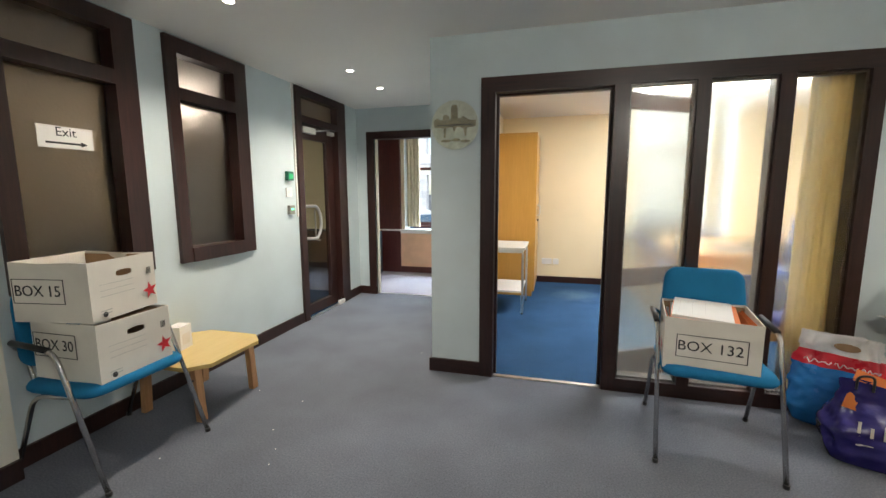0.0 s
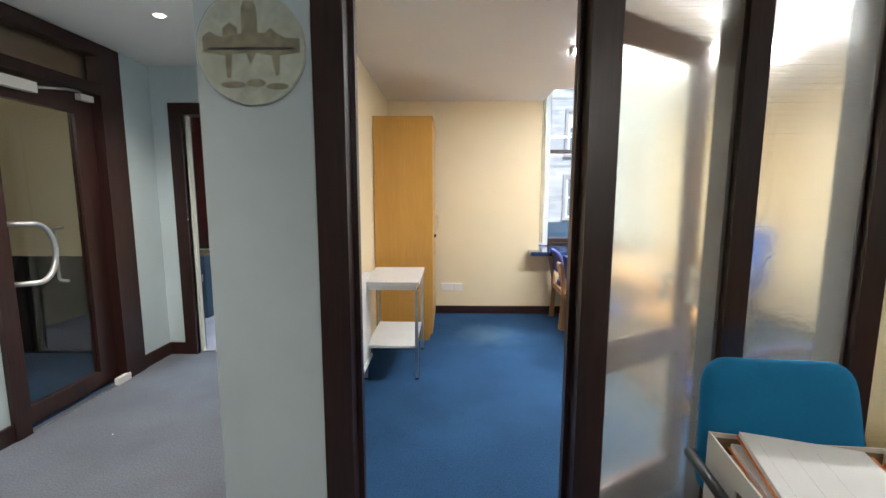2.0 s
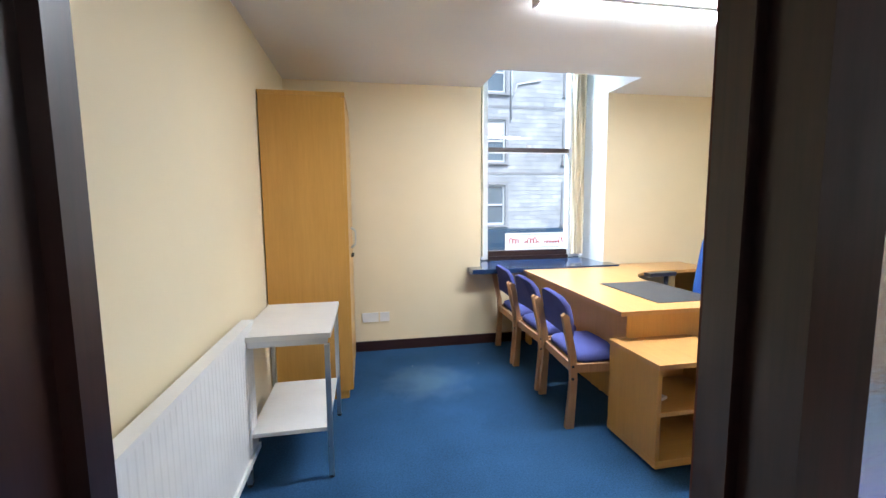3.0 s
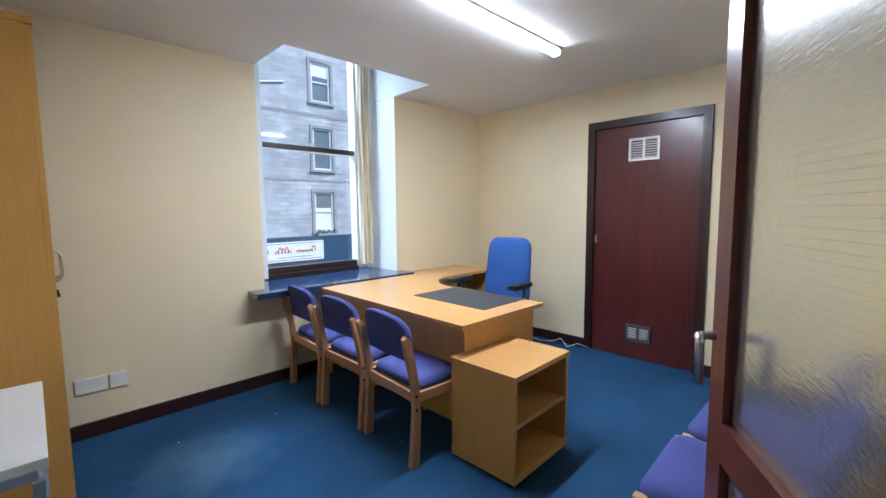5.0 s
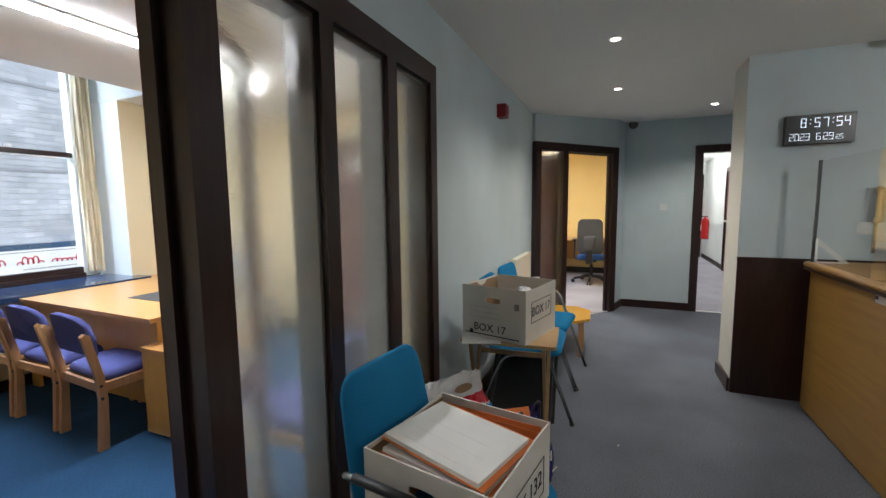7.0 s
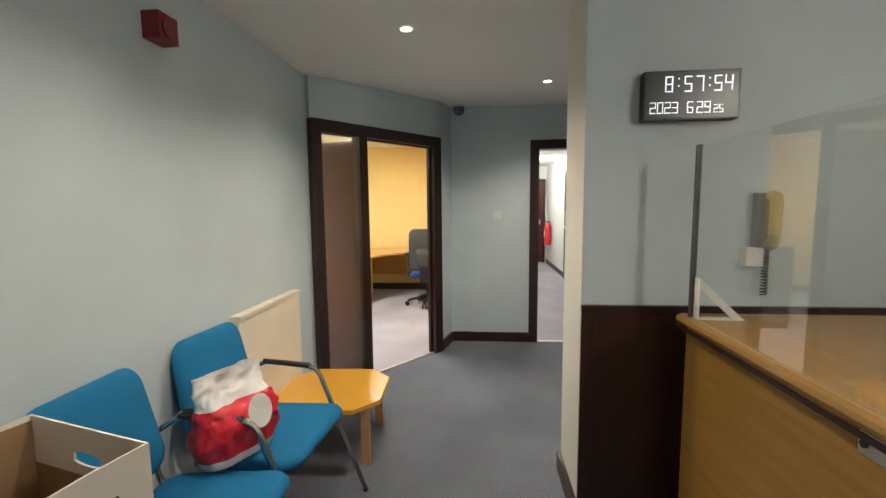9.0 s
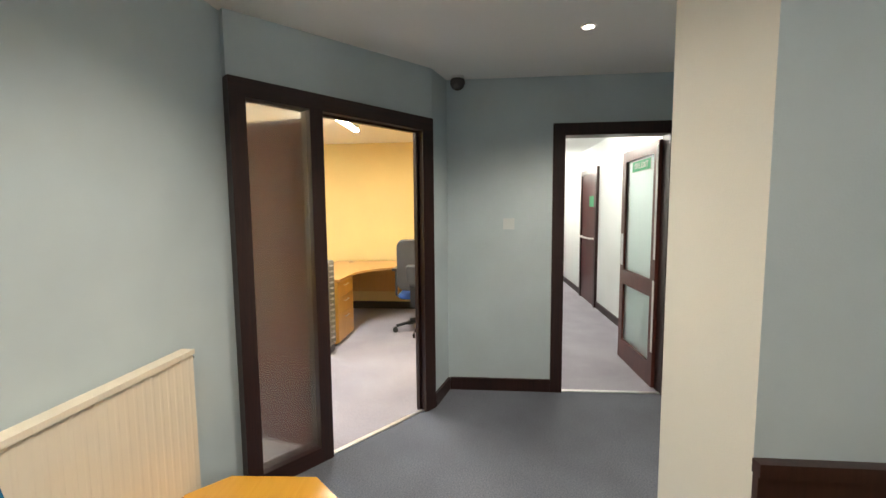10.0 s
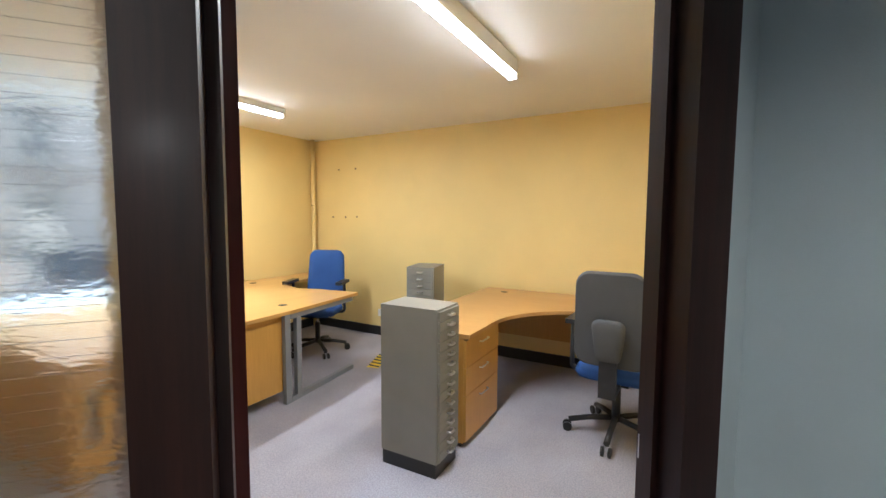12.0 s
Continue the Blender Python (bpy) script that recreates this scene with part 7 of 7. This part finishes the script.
# ---- the street outside ----
def coursed_stone():
    m = bpy.data.materials.new("coursed_grey_rubble")
    m.use_nodes = True
    n, l = m.node_tree.nodes, m.node_tree.links
    b = n["Principled BSDF"]
    b.inputs["Roughness"].default_value = 0.9
    co = n.new("ShaderNodeTexCoord")
    mp = n.new("ShaderNodeMapping")
    mp.inputs["Rotation"].default_value = (radians(90), 0, 0)
    l.new(co.outputs["Object"], mp.inputs["Vector"])
    br = n.new("ShaderNodeTexBrick")
    br.inputs["Color1"].default_value, br.inputs["Color2"].default_value, br.inputs["Mortar"].default_value = (0.26, 0.27, 0.29, 1), (0.35, 0.355, 0.37, 1), (0.27, 0.275, 0.285, 1)
    br.inputs["Scale"].default_value, br.inputs["Brick Width"].default_value, br.inputs["Row Height"].default_value, br.inputs["Mortar Size"].default_value = 1.0, 0.62, 0.22, 0.010
    wn = n.new("ShaderNodeTexNoise")
    wn.inputs["Scale"].default_value, wn.inputs["Detail"].default_value = 0.8, 3
    l.new(co.outputs["Object"], wn.inputs["Vector"])
    wv = n.new("ShaderNodeVectorMath")
    wv.operation = "MULTIPLY_ADD"
    wv.inputs[1].default_value = (0.35, 0.12, 0)
    l.new(wn.outputs["Color"], wv.inputs[0])
    l.new(mp.outputs[0], wv.inputs[2])
    l.new(wv.outputs[0], br.inputs["Vector"])
    no = n.new("ShaderNodeTexNoise")
    no.inputs["Scale"].default_value, no.inputs["Detail"].default_value = 0.9, 6
    l.new(co.outputs["Object"], no.inputs["Vector"])
    mx = n.new("ShaderNodeMix")
    mx.data_type, mx.blend_type = "RGBA", "MULTIPLY"
    mx.inputs["Factor"].default_value = 0.7
    l.new(br.outputs["Color"], mx.inputs["A"])
    l.new(no.outputs["Fac"], mx.inputs["B"])
    sc2 = n.new("ShaderNodeVectorMath")
    sc2.operation = "SCALE"
    sc2.inputs["Scale"].default_value = 2.3
    l.new(mx.outputs["Result"], sc2.inputs[0])
    l.new(sc2.outputs[0], b.inputs["Base Color"])
    bn = n.new("ShaderNodeBump")
    bn.inputs["Distance"].default_value = 0.02
    l.new(br.outputs["Fac"], bn.inputs["Height"])
    l.new(bn.outputs[0], b.inputs["Normal"])
    return m


RUBBLE = coursed_stone()
tagged(mesh_ob("ground", boxes((-400, 400, -400, 900, -4.7, -4.5)), ASPHALT), "grey street far below the windows", "ground", "", "structure")
house = thing("tenement_building", "grey stone tenement across the street with white sash windows", "building")
cols = [6.8 + 4.5 * k for k in range(-5, 8)]
rows = ((0.25, 2.35), (3.52, 5.70), (7.05, 9.10), (10.5, 12.4))
bm = bmesh.new()
fy = 24.0
xs = [(c - 0.56, c + 0.56) for c in cols]
x_lo, x_hi = xs[0][0] - 2, xs[-1][1] + 2
zs = [-4.5] + [z for r in rows for z in r] + [14.0]
for i in range(len(zs) - 1):
    if i % 2 == 0:
        box(bm, x_lo, x_hi, fy, fy + 0.4, zs[i], zs[i + 1])
    else:
        x = x_lo
        for a, b in xs:
            box(bm, x, a, fy, fy + 0.4, zs[i], zs[i + 1])
            x = b
        box(bm, x, x_hi, fy, fy + 0.4, zs[i], zs[i + 1])
part("wall", bm, RUBBLE, house, "coursed grey stone wall")
bm = bmesh.new()
for s, (y0, y1, z0, z1) in enumerate(((fy - 0.3, fy + 4, 14.0, 17.5),)):
    vs = box(bm, x_lo, x_hi, y0, y1, z0, z1)
    vs[4].co.y += 3.6
    vs[5].co.y += 3.6
part("roof", bm, SHOP_BLUE, house, "dark slate roof")
random.seed(3)
for r, (z0, z1) in enumerate(rows):
    for k, (a, b) in enumerate(xs):
        if not 3 <= k <= 8:
            continue
        w = part("window", boxes((a - 0.16, a, fy - 0.05, fy + 0.2, z0, z1 + 0.16), (b, b + 0.16, fy - 0.05, fy + 0.2, z0, z1 + 0.16), (a, b, fy - 0.05, fy + 0.2, z1, z1 + 0.16), (a - 0.2, b + 0.2, fy - 0.12, fy + 0.2, z0 - 0.12, z0)), STONE_TRIM, house, "dressed stone surround")
        zm = (z0 + z1) / 2
        part("frame", boxes((a, a + 0.11, fy + 0.03, fy + 0.11, z0, z1), (b - 0.11, b, fy + 0.03, fy + 0.11, z0, z1), (a + 0.09, b - 0.09, fy + 0.03, fy + 0.11, z0, z0 + 0.1), (a + 0.09, b - 0.09, fy + 0.03, fy + 0.11, z1 - 0.09, z1), (a + 0.09, b - 0.09, fy + 0.03, fy + 0.11, zm - 0.04, zm + 0.04)), SASH_WHITE, w, "white sash frame")
        part("pane", boxes((a + 0.09, b - 0.09, fy + 0.08, fy + 0.09, z0 + 0.1, z1 - 0.09)), DARK_PANE, w, "dark glass")
        if (r + k) % 2 == 0:
            part("net_curtain", boxes((a + 0.09, b - 0.09, fy + 0.070, fy + 0.076, (z0 + 0.1) if r == 0 else zm + 0.3, (zm + 0.2) if r == 0 else z1 - 0.09)), PAPER, w, "white net curtain")
for z in (2.9, 6.3, 9.8):
    part("string_course", boxes((x_lo, x_hi, fy - 0.02, fy, z, z + 0.12)), STONE_TRIM, house)
part("drain_pipe", tube(bmesh.new(), [(7.66, fy - 0.05, 5.7), (7.66, fy - 0.05, 10.2)], 0.045), SASH_WHITE, house, "pale drain pipe")
part("drain_branch", tube(bmesh.new(), [(7.66, fy - 0.05, 6.7), (8.0, fy - 0.05, 7.5), (9.3, fy - 0.05, 7.75)], 0.04), SASH_WHITE, house)
part("shopfront", boxes((x_lo, x_hi, fy - 0.35, fy - 0.01, -1.5, 0.02)), SHOP_BLUE, house, "blue shopfront fascia")
part("shop_glass", boxes((6.0, 14.0, fy - 0.12, fy - 0.01, -4.0, -1.5)), DARK_PANE, house)
sg2 = thing("shop_sign", "white shop sign with dark red script shapes across the street", "sign", at=pose(9.1, fy - 0.36, -0.7, 90, 0, 0))
part("board", boxes((-1.85, 1.85, -0.5, 0.5, 0, 0.05)), PAPER, sg2)
part("border", boxes((-1.78, 1.78, 0.40, 0.42, 0.05, 0.055), (-1.78, 1.78, -0.42, -0.40, 0.05, 0.055)), INK, sg2)
random.seed(17)
for x0, n in ((-1.62, 3), (-0.75, 5), (0.35, 6)):
    pts, x = [], x0
    for letter in range(n):
        tall, wide = random.choice((0.10, 0.12, 0.24, 0.30)), random.uniform(0.14, 0.20)
        for k in range(9):
            a = math.tau * k / 9
            pts.append((x + wide * (k / 9) - 0.05 * math.sin(a), -0.06 + tall * 0.5 * (1 - math.cos(a)), 0.06))
        x += wide
    part("script_shape", tube(bmesh.new(), pts, 0.022, 5), RED_INK, sg2)
part("small_print", boxes((-0.6, 1.2, -0.30, -0.25, 0.05, 0.055)), GREY_INK, sg2)
wb = thing("window_box", "green plants in a window box across the street", "plants", at=pose(11.3, fy - 0.25, 0.02))
random.seed(5)
bm = bmesh.new()
for i in range(90):
    c = Vector((random.uniform(-0.55, 0.55), random.uniform(-0.12, 0.12), random.uniform(0.08, 0.30)))
    m = Matrix.Translation(c) @ Euler((random.uniform(0, 3), random.uniform(0, 3), random.uniform(0, 3))).to_matrix().to_4x4()
    bm.faces.new([bm.verts.new(m @ Vector(v)) for v in ((-0.06, 0, 0), (0, 0.035, 0), (0.06, 0, 0), (0, -0.035, 0))])
part("foliage", bm, PLANT, wb)
part("trough", boxes((-0.58, 0.58, -0.13, 0.13, 0, 0.12)), STONE_TRIM, wb)
